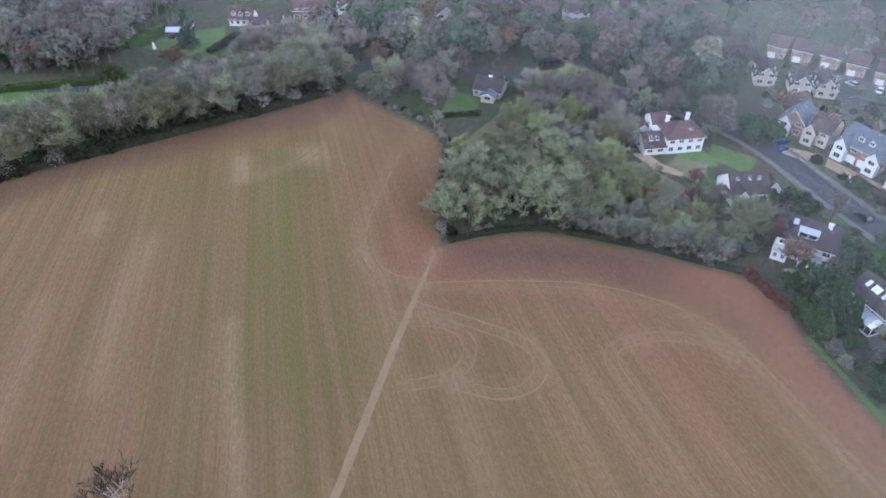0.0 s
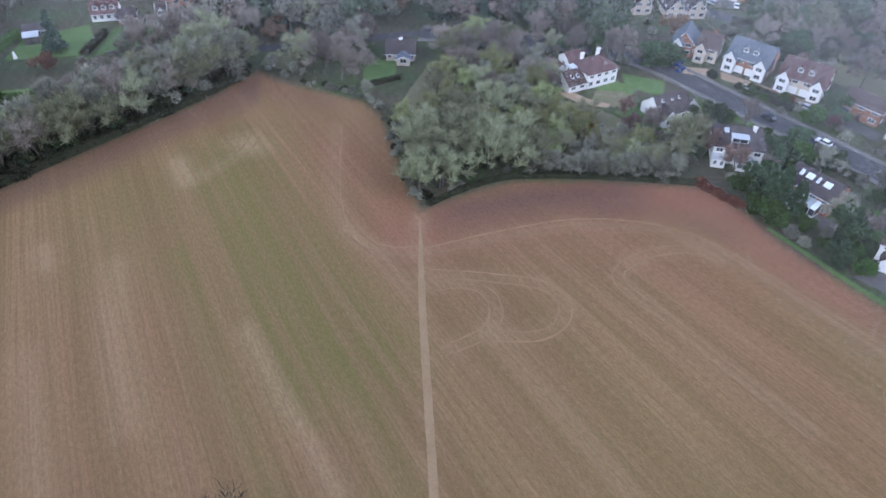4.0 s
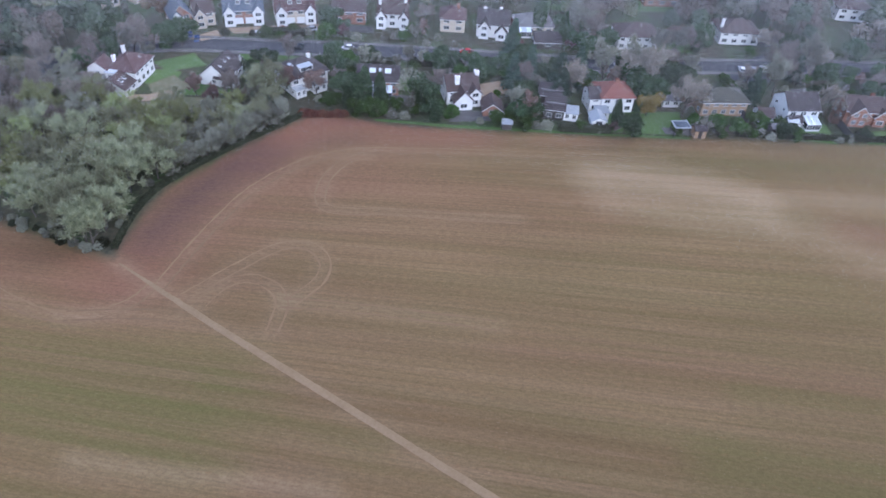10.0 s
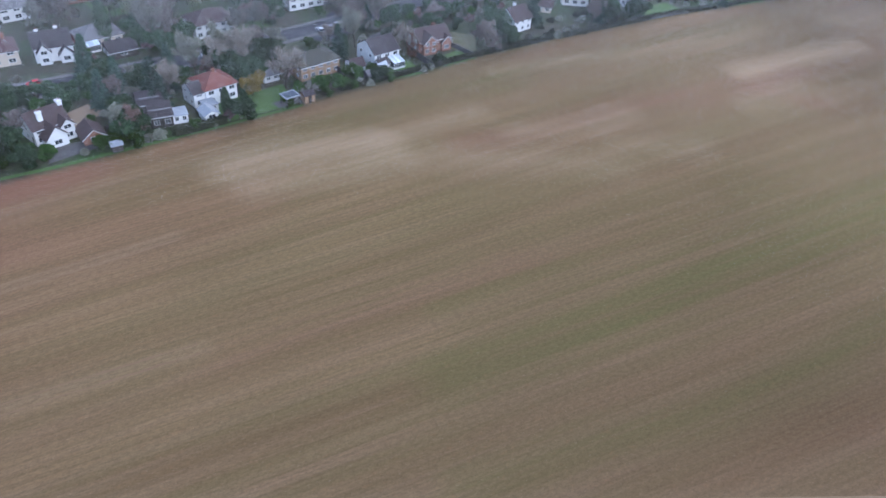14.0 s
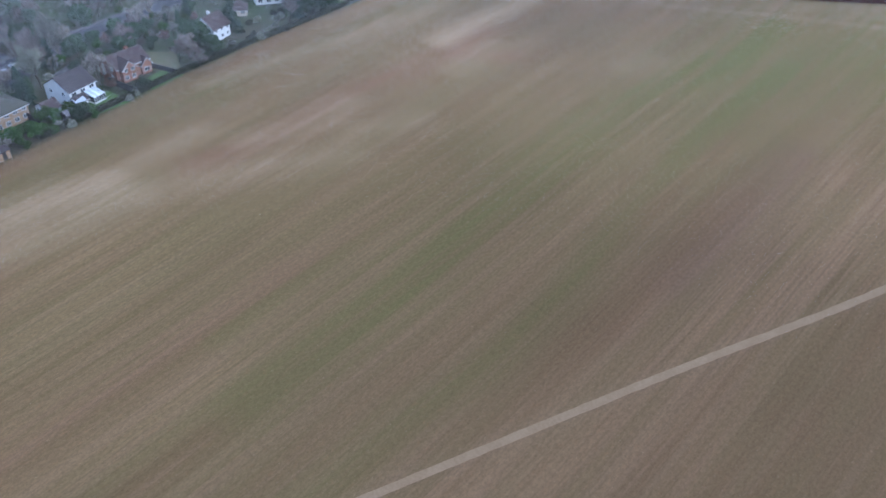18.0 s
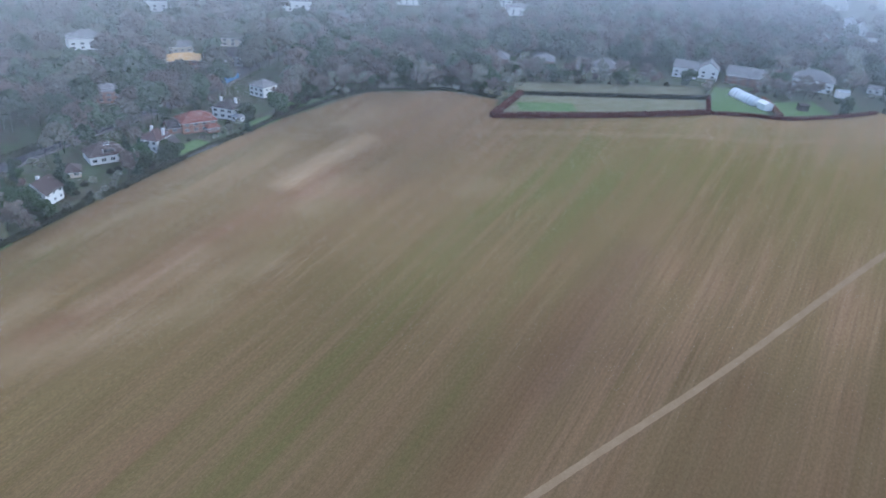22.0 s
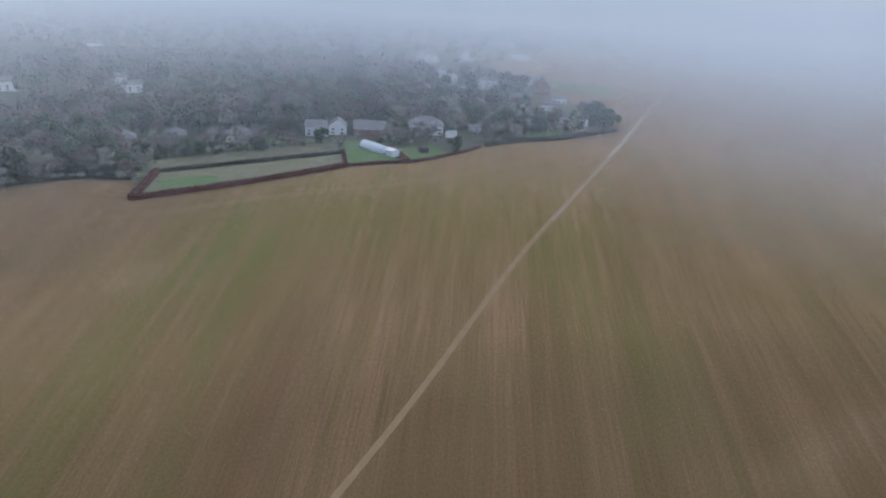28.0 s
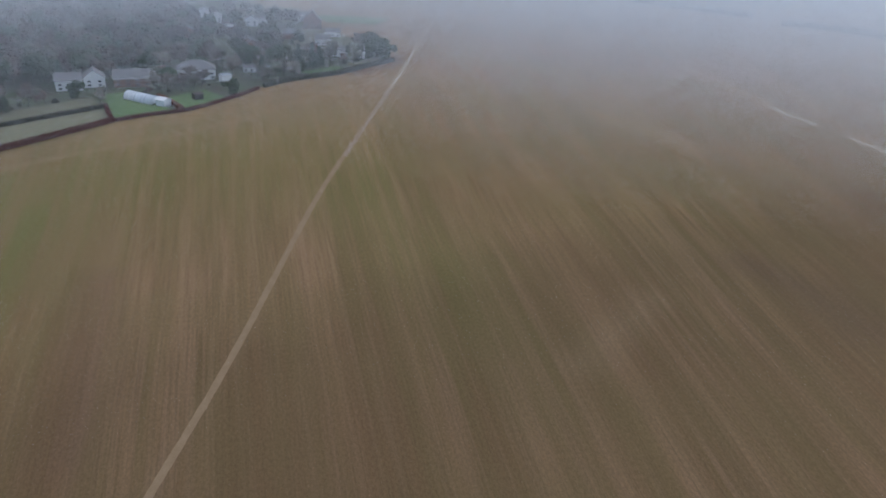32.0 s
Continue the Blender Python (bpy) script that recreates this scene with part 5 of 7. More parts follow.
# ---- trees ----
def bare_tree(seed, h, spread, lean=0.35, limbs=7, start=0.28, twigs=11, tw=0.055, rise=0.55):
    """Trunk and limbs as tapered tubes, and a crown of many thin twigs. Returns both meshes' data."""
    rng = np.random.default_rng(seed)
    wood, V, F = [], [], []

    def twig(p, d, ln):
        side = np.cross(d, rng.normal(size=3))
        side /= np.linalg.norm(side) + 1e-9
        q = p + d * ln + rng.normal(size=3) * 0.12 * ln
        k = len(V)
        V.extend([tuple(p - side * tw / 2), tuple(p + side * tw / 2), tuple(q + side * tw / 5), tuple(q - side * tw / 5)])
        F.append((k, k + 1, k + 2, k + 3))

    def grow(p, d, ln, r, level):
        q, seg = p, 3 if level == 0 else 2
        pts = [p]
        for s in range(seg):
            d2 = d + rng.normal(size=3) * (0.10 if level == 0 else 0.24) + np.array((0, 0, 0.10 * (level > 0)))
            d = d2 / np.linalg.norm(d2)
            e = q + d * ln / seg
            ra, rb = r * (1 - 0.6 * s / seg), r * (1 - 0.6 * (s + 1) / seg)
            if level < 3:
                wood.append(tube(q, e, ra, rb, 7 if level == 0 else (5 if level == 1 else 3)))
            else:
                w = np.cross(d, rng.normal(size=3))
                w *= 0.06 / (np.linalg.norm(w) + 1e-9)
                V.extend([tuple(q - w), tuple(q + w), tuple(e + w * 0.7), tuple(e - w * 0.7)])
                F.append(tuple(range(len(V) - 4, len(V))))
            q = e
            pts.append(q)
        if level >= 2:
            for _ in range(twigs if level == 3 else twigs // 3):
                t = rng.uniform(0.1, 1)
                away = pts[0] - np.array((0, 0, h * 0.3))
                dd = d * 0.6 + rng.normal(size=3) * 0.6 + away / (np.linalg.norm(away) + 1e-9) * 0.55
                twig(pts[0] + (q - pts[0]) * t, dd / np.linalg.norm(dd), rng.uniform(0.4, 1.3) * h / 9.5)
        if level == 3:
            return
        n = limbs if level == 0 else rng.integers(5, 7)
        for c in range(n):
            t = start + (1 - start) * (c + rng.uniform(0.2, 1)) / n if level == 0 else rng.uniform(0.35, 1.0)
            i = min(int(t * seg), seg - 1)
            at = pts[i] + (pts[i + 1] - pts[i]) * (t * seg - i)
            a = c * 2.4 + rng.uniform(-0.5, 0.5)
            out = np.array((math.cos(a), math.sin(a), rng.uniform(0.25, 1.0) * rise * 1.6))
            dd = d * (0.35 if level == 0 else 0.7) + out * (1.0 if level == 0 else 0.62)
            dd /= np.linalg.norm(dd)
            grow(at, dd, ln * (spread * (1.1 - 0.45 * t) if level == 0 else rng.uniform(0.5, 0.72)), r * (0.42 if level == 0 else 0.5), level + 1)
    grow(np.zeros(3), np.array((rng.normal() * 0.04, rng.normal() * 0.04, 1.0)), h * 0.72, h * 0.022, 0)
    return join(*wood), (V, F)


def leaf_quads(points, size, rng):
    """One small leaf-spray quad at each point, turned at random."""
    P = np.asarray(points, float)
    n = len(P)
    a = rng.normal(size=(n, 3))
    a /= np.linalg.norm(a, axis=1)[:, None]
    b = np.cross(a, rng.normal(size=(n, 3)))
    b /= np.linalg.norm(b, axis=1)[:, None] + 1e-9
    s = size * rng.uniform(0.6, 1.3, (n, 1))
    V = np.stack([P - a * s, P + b * s * 0.55, P + a * s, P - b * s * 0.55], 1).reshape(-1, 3)
    return V.tolist(), [(4 * i, 4 * i + 1, 4 * i + 2, 4 * i + 3) for i in range(n)]


def shell_quads(points, normals, size, rng, jitter=0.42):
    """Leaf or twig sprays that roughly face outwards from the crown."""
    P, N = np.asarray(points, float), np.asarray(normals, float)
    N = N + rng.normal(size=N.shape) * jitter
    N /= np.linalg.norm(N, axis=1)[:, None] + 1e-9
    a = np.cross(N, rng.normal(size=N.shape))
    a /= np.linalg.norm(a, axis=1)[:, None] + 1e-9
    b = np.cross(N, a)
    s = size * rng.uniform(0.6, 1.3, (len(P), 1))
    V = np.stack([P - a * s, P + b * s * 0.7, P + a * s, P - b * s * 0.7], 1).reshape(-1, 3)
    return V.tolist(), [(4 * i, 4 * i + 1, 4 * i + 2, 4 * i + 3) for i in range(len(P))]


def domed(seed, h, r, n, size, lumps=9, low=0.3, ragged=0.12):
    """A crown of overlapping domes of small sprays, with an uneven outline; only the outer faces are filled."""
    rng = np.random.default_rng(seed)
    C = np.array([(math.cos(k * 2.4) * r * 0.62 * math.sqrt(k / lumps), math.sin(k * 2.4) * r * 0.62 * math.sqrt(k / lumps), h * (0.74 - 0.34 * (k / lumps) ** 1.5)) for k in range(lumps)])
    C += rng.normal(size=C.shape) * (r * 0.08, r * 0.08, h * 0.035)
    R = r * rng.uniform(0.34, 0.5, lumps)
    P, N = [], []
    while len(P) < n:
        k = rng.integers(lumps)
        d = rng.normal(size=3)
        d /= np.linalg.norm(d)
        p = C[k] + d * R[k] * (1, 1, 0.9) * (1 + rng.normal() * ragged)
        if d[2] < -0.35 or p[2] < h * low * 0.5 or any(np.linalg.norm((p - C[j]) / R[j]) < 0.82 for j in range(lumps) if j != k):
            continue
        P.append(p)
        N.append(d)
    return shell_quads(P, N, size, rng)


def evergreen(seed, h, r, n=3000, size=0.32, shape="round"):
    rng = np.random.default_rng(seed)
    wood = [tube((0, 0, 0), (0, 0, h * 0.75), h * 0.022, h * 0.008, 6)]
    pts, faces = [], []
    if shape == "round":
        lumps = [(rng.normal(size=3) * (r * 0.45, r * 0.45, h * 0.16) + (0, 0, h * 0.56), r * rng.uniform(0.35, 0.62)) for _ in range(14)]
        for c, q in lumps:
            wood.append(tube((0, 0, h * 0.3), c, h * 0.008, 0.02, 3))
            d = rng.normal(size=(n // 14, 3))
            d /= np.linalg.norm(d, axis=1)[:, None]
            pts.append(c + d * q * rng.uniform(0.7, 1.05, (len(d), 1)) * (1, 1, 0.85))
            faces.append(d)
    elif shape == "cone":
        tiers = 13
        for k in range(tiers):
            z = h * (0.10 + 0.88 * k / tiers)
            rr = r * (1 - k / tiers) ** 0.85 * rng.uniform(0.85, 1.1)
            for c in range(max(4, int(11 * (1 - k / tiers)))):
                a = rng.uniform(0, 6.283)
                tip = np.array((math.cos(a) * rr, math.sin(a) * rr, z - rr * 0.18))
                wood.append(tube((0, 0, z), tip, 0.05, 0.01, 3))
                t = rng.uniform(0.15, 1, (max(6, int(n / 80)), 1))
                pts.append(np.array((0, 0, z)) * (1 - t) + tip * t + rng.normal(size=(len(t), 3)) * (0.22, 0.22, 0.16))
    else:
        z = rng.uniform(0.02, 1, n)
        a = rng.uniform(0, 6.283, n)
        rr = r * np.sin(np.clip(z * 0.86 + 0.14, 0, 1) * np.pi) ** 0.6 * rng.uniform(0.75, 1.1, n)
        pts.append(np.stack([np.cos(a) * rr, np.sin(a) * rr, z * h], 1))
    P = np.concatenate(pts)
    P[:, 2] = np.maximum(P[:, 2], 0.1)
    return join(*wood), shell_quads(P, np.concatenate(faces), size, rng, 0.7) if faces else leaf_quads(P, size, rng)


def shrub(seed, h, r, n, size):
    rng = np.random.default_rng(seed)
    wood = [tube((0, 0, 0), (rng.normal() * r * 0.5, rng.normal() * r * 0.5, h * 0.8), 0.05, 0.015, 3) for _ in range(6)]
    d = rng.normal(size=(n, 3))
    d[:, 2] = np.abs(d[:, 2])
    d /= np.linalg.norm(d, axis=1)[:, None]
    lump = 0.72 + 0.28 * np.array([noise.noise(Vector(q) * 2.2 + Vector((seed, 0, 0))) for q in d])[:, None]
    return join(*wood), leaf_quads(d * (r, r, h) * lump * rng.uniform(0.6, 1.05, (n, 1)) + (0, 0, 0.05), size, rng)


KINDS = {}


def kind_of(name, data, wood, crown, label, category="tree", thing_name="tree"):
    KINDS.setdefault(name, []).append((mesh("trunk", *data[0], wood), mesh("crown", *data[1], crown), label, category, thing_name))


for s in range(4):
    kind_of("olive", bare_tree(10 + s, 11.5, 0.62, limbs=9, start=0.10, twigs=10, tw=0.11, rise=0.45), "bark", "twig_olive", "broad bare tree with greenish lichen-grey twigs", "broad tree", "broad_tree")
for s in range(2):
    kind_of("moss", bare_tree(15 + s, 11.5, 0.58, limbs=9, start=0.12, twigs=10, tw=0.11, rise=0.5), "bark", "twig_moss", "broad bare tree with yellow-green mossy twigs", "broad tree", "broad_tree")
for s in range(3):
    kind_of("brown", bare_tree(20 + s, 11, 0.52, limbs=8, start=0.16, twigs=9, tw=0.11), "bark", "twig_brown", "bare winter tree with purplish brown twigs", "bare tree", "bare_tree")
    kind_of("grey", bare_tree(30 + s, 12, 0.42, limbs=8, start=0.16, twigs=9, tw=0.10, rise=0.8), "bark", "twig_grey", "tall slender bare tree with grey twigs", "slender tree", "slender_tree")
for s in range(2):
    kind_of("small", bare_tree(40 + s, 6.5, 0.60, limbs=7, start=0.18, twigs=9, tw=0.09), "bark", "twig_grey", "small bare garden tree", "garden tree", "garden_tree")
    kind_of("plum", bare_tree(46 + s, 6.0, 0.60, limbs=7, start=0.15, twigs=9, tw=0.10), "bark", "twig_red", "small bare tree with reddish twigs", "garden tree", "garden_tree")
    kind_of("dark", evergreen(50 + s, 9, 3.6, 3400, 0.34), "bark", "leaf_dark", "dense dark evergreen tree", "evergreen tree", "evergreen_tree")
    kind_of("bright", evergreen(55 + s, 4.2, 1.9, 1800, 0.24), "bark", "leaf_green", "rounded bright green garden shrub", "shrub", "shrub")
    kind_of("cone", evergreen(60 + s, 12, 3.4, 3600, 0.30, "cone"), "bark", "needle", "tall spreading conifer with drooping tiers", "conifer", "conifer")
    kind_of("column", evergreen(65 + s, 7.5, 1.15, 1700, 0.26, "column"), "bark", "leaf_dark", "narrow dark green garden cypress", "cypress", "cypress")
    kind_of("bush", shrub(70 + s, 2.4, 2.0, 900, 0.22), "bark", "hedge_dark", "low dark bramble bush", "shrub", "bush")
    kind_of("twiggy", shrub(75 + s, 2.6, 2.1, 900, 0.20), "bark", "twig_grey", "leafless grey-brown garden shrub", "shrub", "leafless_shrub")
    kind_of("redbush", shrub(78 + s, 2.0, 1.8, 900, 0.20), "bark", "hedge_red", "low reddish-leaved beech bush", "shrub", "beech_bush")
kind_of("russet", evergreen(80, 8, 3.0, 2600, 0.30), "bark", "leaf_russet", "tree still holding russet brown leaves", "russet tree", "russet_tree")
kind_of("gold", evergreen(82, 7.5, 2.6, 2200, 0.26), "bark", "leaf_gold", "tree with thinning yellow-gold leaves", "russet tree", "russet_tree")
kind_of("lone", bare_tree(90, 9.5, 0.70, limbs=8, start=0.22, twigs=3, tw=0.05, rise=0.5), "dead_wood", "twig_dark", "lone gnarled leafless tree standing in the field")

rng = random.Random(7)
TREES = []


def plant(kind, x, y, scale=1.0, group="", squash=1.0, label=""):
    t, c, lab, cat, nm = rng.choice(KINDS[kind])
    th = thing(nm, x, y, rng.uniform(0, 360), label or lab, cat, group)
    th.scale = (scale * squash, scale * squash, scale)
    for name, me in (("trunk", t), ("crown", c)):
        part_ob = new(name, me)
        part_ob.parent = th
    TREES.append((x, y))
    return th


def clear(x, y, gap=1.0, road=True):
    if inside(FIELD, np.array([x]), np.array([y]))[0]:
        return False
    if any(math.hypot(x - a, y - b) < r + gap for a, b, r in FOOT):
        return False
    X, Y = np.array([x]), np.array([y])
    if road and min(gap_to(r, X, Y)[0] for r in (ROAD, LANE, WEST_LANE)) < 4.0:
        return False
    if any(inside(o, X, Y)[0] for o, _ in LAWNS) or any(inside(o, X, Y)[0] for o, _ in DRIVES):
        return False
    return True


def hides(x, y):
    """True where a tree would stand close before a house, as seen from the camera."""
    for a, b, q in FOOT:
        if abs(x - a) < 22 and abs(y - b) < 22:
            for ex, ey in ((-5, 0), (-60, 18)):
                far_off = math.hypot(a - ex, b - ey)
                u, v = (ex - a) / far_off, (ey - b) / far_off
                ahead, side = (x - a) * u + (y - b) * v, abs(-(x - a) * v + (y - b) * u)
                if 0 < ahead < q + (10 if b > 130 else 4) and side < q * 0.6:
                    return True
    for a, b, q in FOOT:
        far_off = math.hypot(a + 60, b - 20)
        if far_off > 190 and abs(x - a) < 50 and abs(y - b) < 50:
            u, v = (-60 - a) / far_off, (20 - b) / far_off
            ahead, side = (x - a) * u + (y - b) * v, abs(-(x - a) * v + (y - b) * u)
            if 0 < ahead < 36 and side < q * 0.62:
                return True
    return False


FAR_SPOTS = {"brown": [], "grey": [], "dark": [], "olive": []}


def scatter(poly, count, mix, lo=0.8, hi=1.2, apart=3.0, gap=1.0, group="", road=True, far=False):
    xs, ys = [p[0] for p in poly], [p[1] for p in poly]
    done = 0
    for _ in range(count * 30):
        if done >= count:
            return
        x, y = rng.uniform(min(xs), max(xs)), rng.uniform(min(ys), max(ys))
        if not inside(poly, np.array([x]), np.array([y]))[0] or not clear(x, y, gap, road):
            continue
        if any(abs(x - a) < apart and abs(y - b) < apart and math.hypot(x - a, y - b) < apart for a, b in TREES):
            continue
        k = rng.choice(mix)
        if y > -230 and k not in ("bush", "twiggy", "bright", "redbush") and hides(x, y):
            continue
        if far and k in FAR_SPOTS:
            FAR_SPOTS[k].append((x, y))
            TREES.append((x, y))
        else:
            plant(k, x, y, rng.uniform(lo, hi), group)
        done += 1


# the copse at the field's inner corner
COPSE = [(-6.5, 94.5), (2, 98.4), (11, 100), (24, 98), (40, 93.6), (42, 98), (36, 106), (28, 112), (18, 119), (4, 120), (-6, 118), (-7.6, 108)]
scatter([(-6.0, 97), (2, 100), (12, 101.6), (18, 101), (16, 110), (4, 113), (-6, 112)], 26, ["olive"], 0.48, 0.64, 3.1, group="trees of the copse")
scatter([(-6, 111), (4, 112), (18, 108), (28, 106), (30, 111), (20, 120), (4, 122), (-6, 119)], 26, ["olive", "moss", "moss"], 0.46, 0.62, 3.4, group="trees of the copse")
scatter([(18, 100), (40, 95), (42, 98), (36, 106), (28, 108), (18, 108)], 26, ["moss", "small", "olive", "grey", "small"], 0.34, 0.46, 2.4, group="trees of the copse")
scatter(COPSE, 40, ["twiggy", "twiggy", "bush"], 0.5, 0.9, 1.6, group="undergrowth of the copse")
for k in range(34):
    t = k / 33
    plant("small" if k % 3 else "grey", 14 + 27 * t + rng.uniform(-0.6, 0.6), 99.9 - 5.4 * t + rng.uniform(-0.2, 1.2), rng.uniform(0.5, 0.72) * (0.62 if k % 3 == 0 else 1), "trees of the copse")
for x, y, s in ((-6.6, 97.4, 0.6), (-6.0, 103, 0.58), (-2.0, 99.2, 0.6)):
    plant("olive", x, y, s, "trees of the copse")
for p in smooth_line([(-32, 146), (-24, 139), (-14, 132), (-9.6, 124), (-9, 108), (-7.4, 97)], 1.3):
    plant(rng.choice(["twiggy", "twiggy", "bush", "small"]), p[0] + rng.uniform(-0.2, 1.4), p[1] + rng.uniform(-0.4, 1.2), rng.uniform(0.3, 0.6), "scrub below the trees")
# the belt along the field's western edge
for k in range(150):
    t = k / 149
    x, y = -118 + t * 84, 78 + t * 66.5
    o = rng.uniform(1.0, 9.0)
    plant("grey" if rng.random() < 0.5 else rng.choice(["brown", "olive", "olive"]), x - 0.6 * o, y + 0.78 * o, rng.uniform(0.66, 0.98), "belt of trees along the field edge")
for k in range(120):
    t = k / 119
    x, y = -118 + t * 83, 78 + t * 66
    o, k = rng.uniform(0.5, 5.0), rng.choice(["bush", "bush", "twiggy", "dark", "bush"])
    plant(k, x - 0.6 * o, y + 0.78 * o, rng.uniform(0.3, 0.5) if k == "dark" else rng.uniform(0.9, 1.7), "belt of trees along the field edge")
WOODMIX = ["brown", "brown", "grey", "olive", "dark"]
scatter([(-130, 140), (-92, 142), (-90, 182), (-150, 190)], 240, ["brown", "grey", "grey", "brown", "brown", "grey", "brown", "grey", "brown", "grey", "brown", "grey", "russet"], 0.8, 1.15, 3.5, far=True)
scatter([(-128, 141), (-92, 143), (-92, 170), (-140, 180)], 44, ["twiggy", "twiggy", "bright"], 0.7, 1.3, 1.6, group="undergrowth of the wood")
scatter([(-60, 128), (-36, 146), (-30, 160), (-48, 160), (-58, 152), (-66, 142)], 34, ["brown", "grey", "brown"], 0.6, 0.95, 2.6)
scatter([(-46, 160), (-20, 148), (-10, 148), (6, 160), (10, 184), (-40, 182)], 70, WOODMIX + ["russet", "grey", "dark"], 0.65, 1.05, 3.4, far=True)
scatter([(-30, 141), (-15, 131.5), (-13, 138), (-22, 146)], 18, ["olive", "grey", "brown", "brown"], 0.62, 0.92, 2.4)
scatter([(2, 121), (20, 120), (26, 134), (20, 150), (8, 150), (3, 138)], 36, ["brown", "brown", "grey", "olive", "moss"], 0.46, 0.70, 2.7)
scatter([(8, 152), (34, 146), (58, 150), (62, 175), (30, 195), (8, 190)], 80, WOODMIX + ["brown", "cone", "grey", "dark"], 0.6, 1.05, 3.6, far=True)
scatter([(20, 120), (30, 122), (33, 132), (32, 146), (20, 148)], 15, ["brown", "olive", "small", "small"], 0.36, 0.5, 2.4)
scatter([(34, 108), (44, 100), (50, 92), (54, 100), (46, 110), (40, 122)], 24, ["plum", "small", "brown", "olive", "twiggy"], 0.5, 0.8, 2.0)
scatter([(94, 140), (70, 150), (60, 152), (96, 180), (130, 160), (120, 120)], 80, WOODMIX + ["dark", "cone"], 0.6, 1.0, 4.0, far=True)
scatter([(88, 118), (100, 92), (126, 44), (150, 40), (150, 100), (120, 130)], 90, WOODMIX + ["dark", "cone", "brown"], 0.55, 1.0, 4.2, far=True)
# front gardens along the road
scatter([(55, 132), (88, 76), (92, 84), (62, 134)], 18, ["small", "plum", "bright", "twiggy", "bush"], 0.5, 0.9, 2.2, 0.2)
scatter([(84, 74), (112, 26), (124, 30), (98, 82)], 26, ["brown", "small", "grey", "dark", "plum"], 0.6, 0.95, 3.0, 0.2)
scatter([(50, 122), (82, 70), (78, 66), (46, 112)], 22, ["bright", "dark", "small", "bush", "column"], 0.4, 0.75, 2.2, 0.0)
scatter([(76, 66), (110, 16), (126, 4), (98, -4), (82, 24), (70, 50)], 36, ["brown", "dark", "small", "brown", "cone", "grey"], 0.55, 0.95, 3.0, 0.3)
# back gardens along the field's eastern edge
scatter([(46, 90), (66, 44), (72, 50), (54, 92)], 34, ["small", "twiggy", "bright", "bright", "plum", "column", "dark"], 0.5, 0.95, 2.0, 0.0)
scatter([(66, 42), (88, 2), (96, 8), (76, 46)], 26, ["twiggy", "bright", "small", "bright", "plum", "dark"], 0.4, 0.8, 2.0, 0.0)
scatter([(88, 0), (112, -46), (120, -38), (98, 6)], 26, ["twiggy", "bush", "small", "brown", "dark"], 0.45, 0.85, 2.2, 0.1)
scatter([(111, -45), (140, -118), (150, -112), (120, -38)], 50, ["twiggy", "bush", "small", "dark", "dark", "brown", "cone"], 0.4, 0.75, 2.2, -0.2)
scatter([(118, -30), (134, -8), (148, -36), (160, -72), (176, -112), (160, -118), (138, -64)], 34, ["dark", "brown", "small", "cone", "small"], 0.35, 0.55, 2.6, 0.0)
scatter([(50, 140), (86, 76), (110, 26), (140, -24), (150, -16), (122, 34), (98, 84), (66, 142)], 120, ["brown", "brown", "small", "plum", "dark", "dark", "bright", "dark"], 0.42, 0.74, 2.4, 0.0, far=False)
scatter([(44, 112), (52, 100), (66, 66), (84, 40), (104, 4), (124, -34), (136, -30), (112, 20), (84, 66), (60, 112)], 125, ["brown", "small", "plum", "dark", "dark", "bright", "bright", "twiggy", "column"], 0.38, 0.68, 2.0, -0.6)
for kind, x, y, s in (("cone", 118.5, -38.5, 0.95), ("cone", 74.5, 50.5, 1.05), ("dark", 124.6, -70.2, 0.78), ("dark", 96.4, -10.4, 0.33), ("column", 58.2, 93.4, 0.9), ("column", 56.6, 92.2, 1.0), ("column", 53.2, 84.4, 1.15), ("column", 54.4, 81.6, 1.0),
                      ("bright", 60.8, 92.6, 1.0), ("bright", 62.6, 94.6, 1.1), ("dark", 53.2, 132.4, 0.85), ("dark", 51.4, 134.6, 0.8), ("plum", 50.4, 94.2, 0.95), ("plum", 47.2, 100.4, 1.0), ("small", 59.5, 76.5, 1.0), ("brown", 61.8, 74.2, 0.6), ("plum", 65.0, 52.0, 1.0),
                      ("column", 73.4, 36.8, 0.8), ("gold", 80.6, 32.0, 0.8), ("russet", 62, 146, 0.85), ("cone", 88.2, 66.2, 0.9), ("dark", 84.4, 62.6, 0.8), ("gold", 28.8, 112.4, 0.7), ("redbush", 72.0, 118.4, 0.9), ("redbush", 74.6, 116.4, 0.8), ("dark", 78.6, 106.6, 0.5), ("dark", 66.4, 100.2, 0.55), ("russet", 103.0, -9.0, 0.4), ("russet", 98.6, -3.6, 0.35), ("russet", -104.5, 145.5, 1.0), ("russet", -76, 150.5, 0.65), ("cone", -76.5, 160.5, 0.85), ("bright", -85, 138.8, 1.2), ("column", 106, 66, 1.4), ("dark", 104.0, 58.0, 0.6), ("redbush", 107, 73, 1.3), ("cone", 150, -28, 1.0), ("dark", 46, 146, 0.9)):
    plant(kind, x, y, s)
plant("lone", -35.6, 40.4, 0.8)
for k in range(11):
    plant("redbush", 42.8 + k * 0.42 + rng.uniform(-0.2, 0.2), 92.8 - k * 0.72, rng.uniform(0.55, 0.85), "reddish bushes at the field corner")
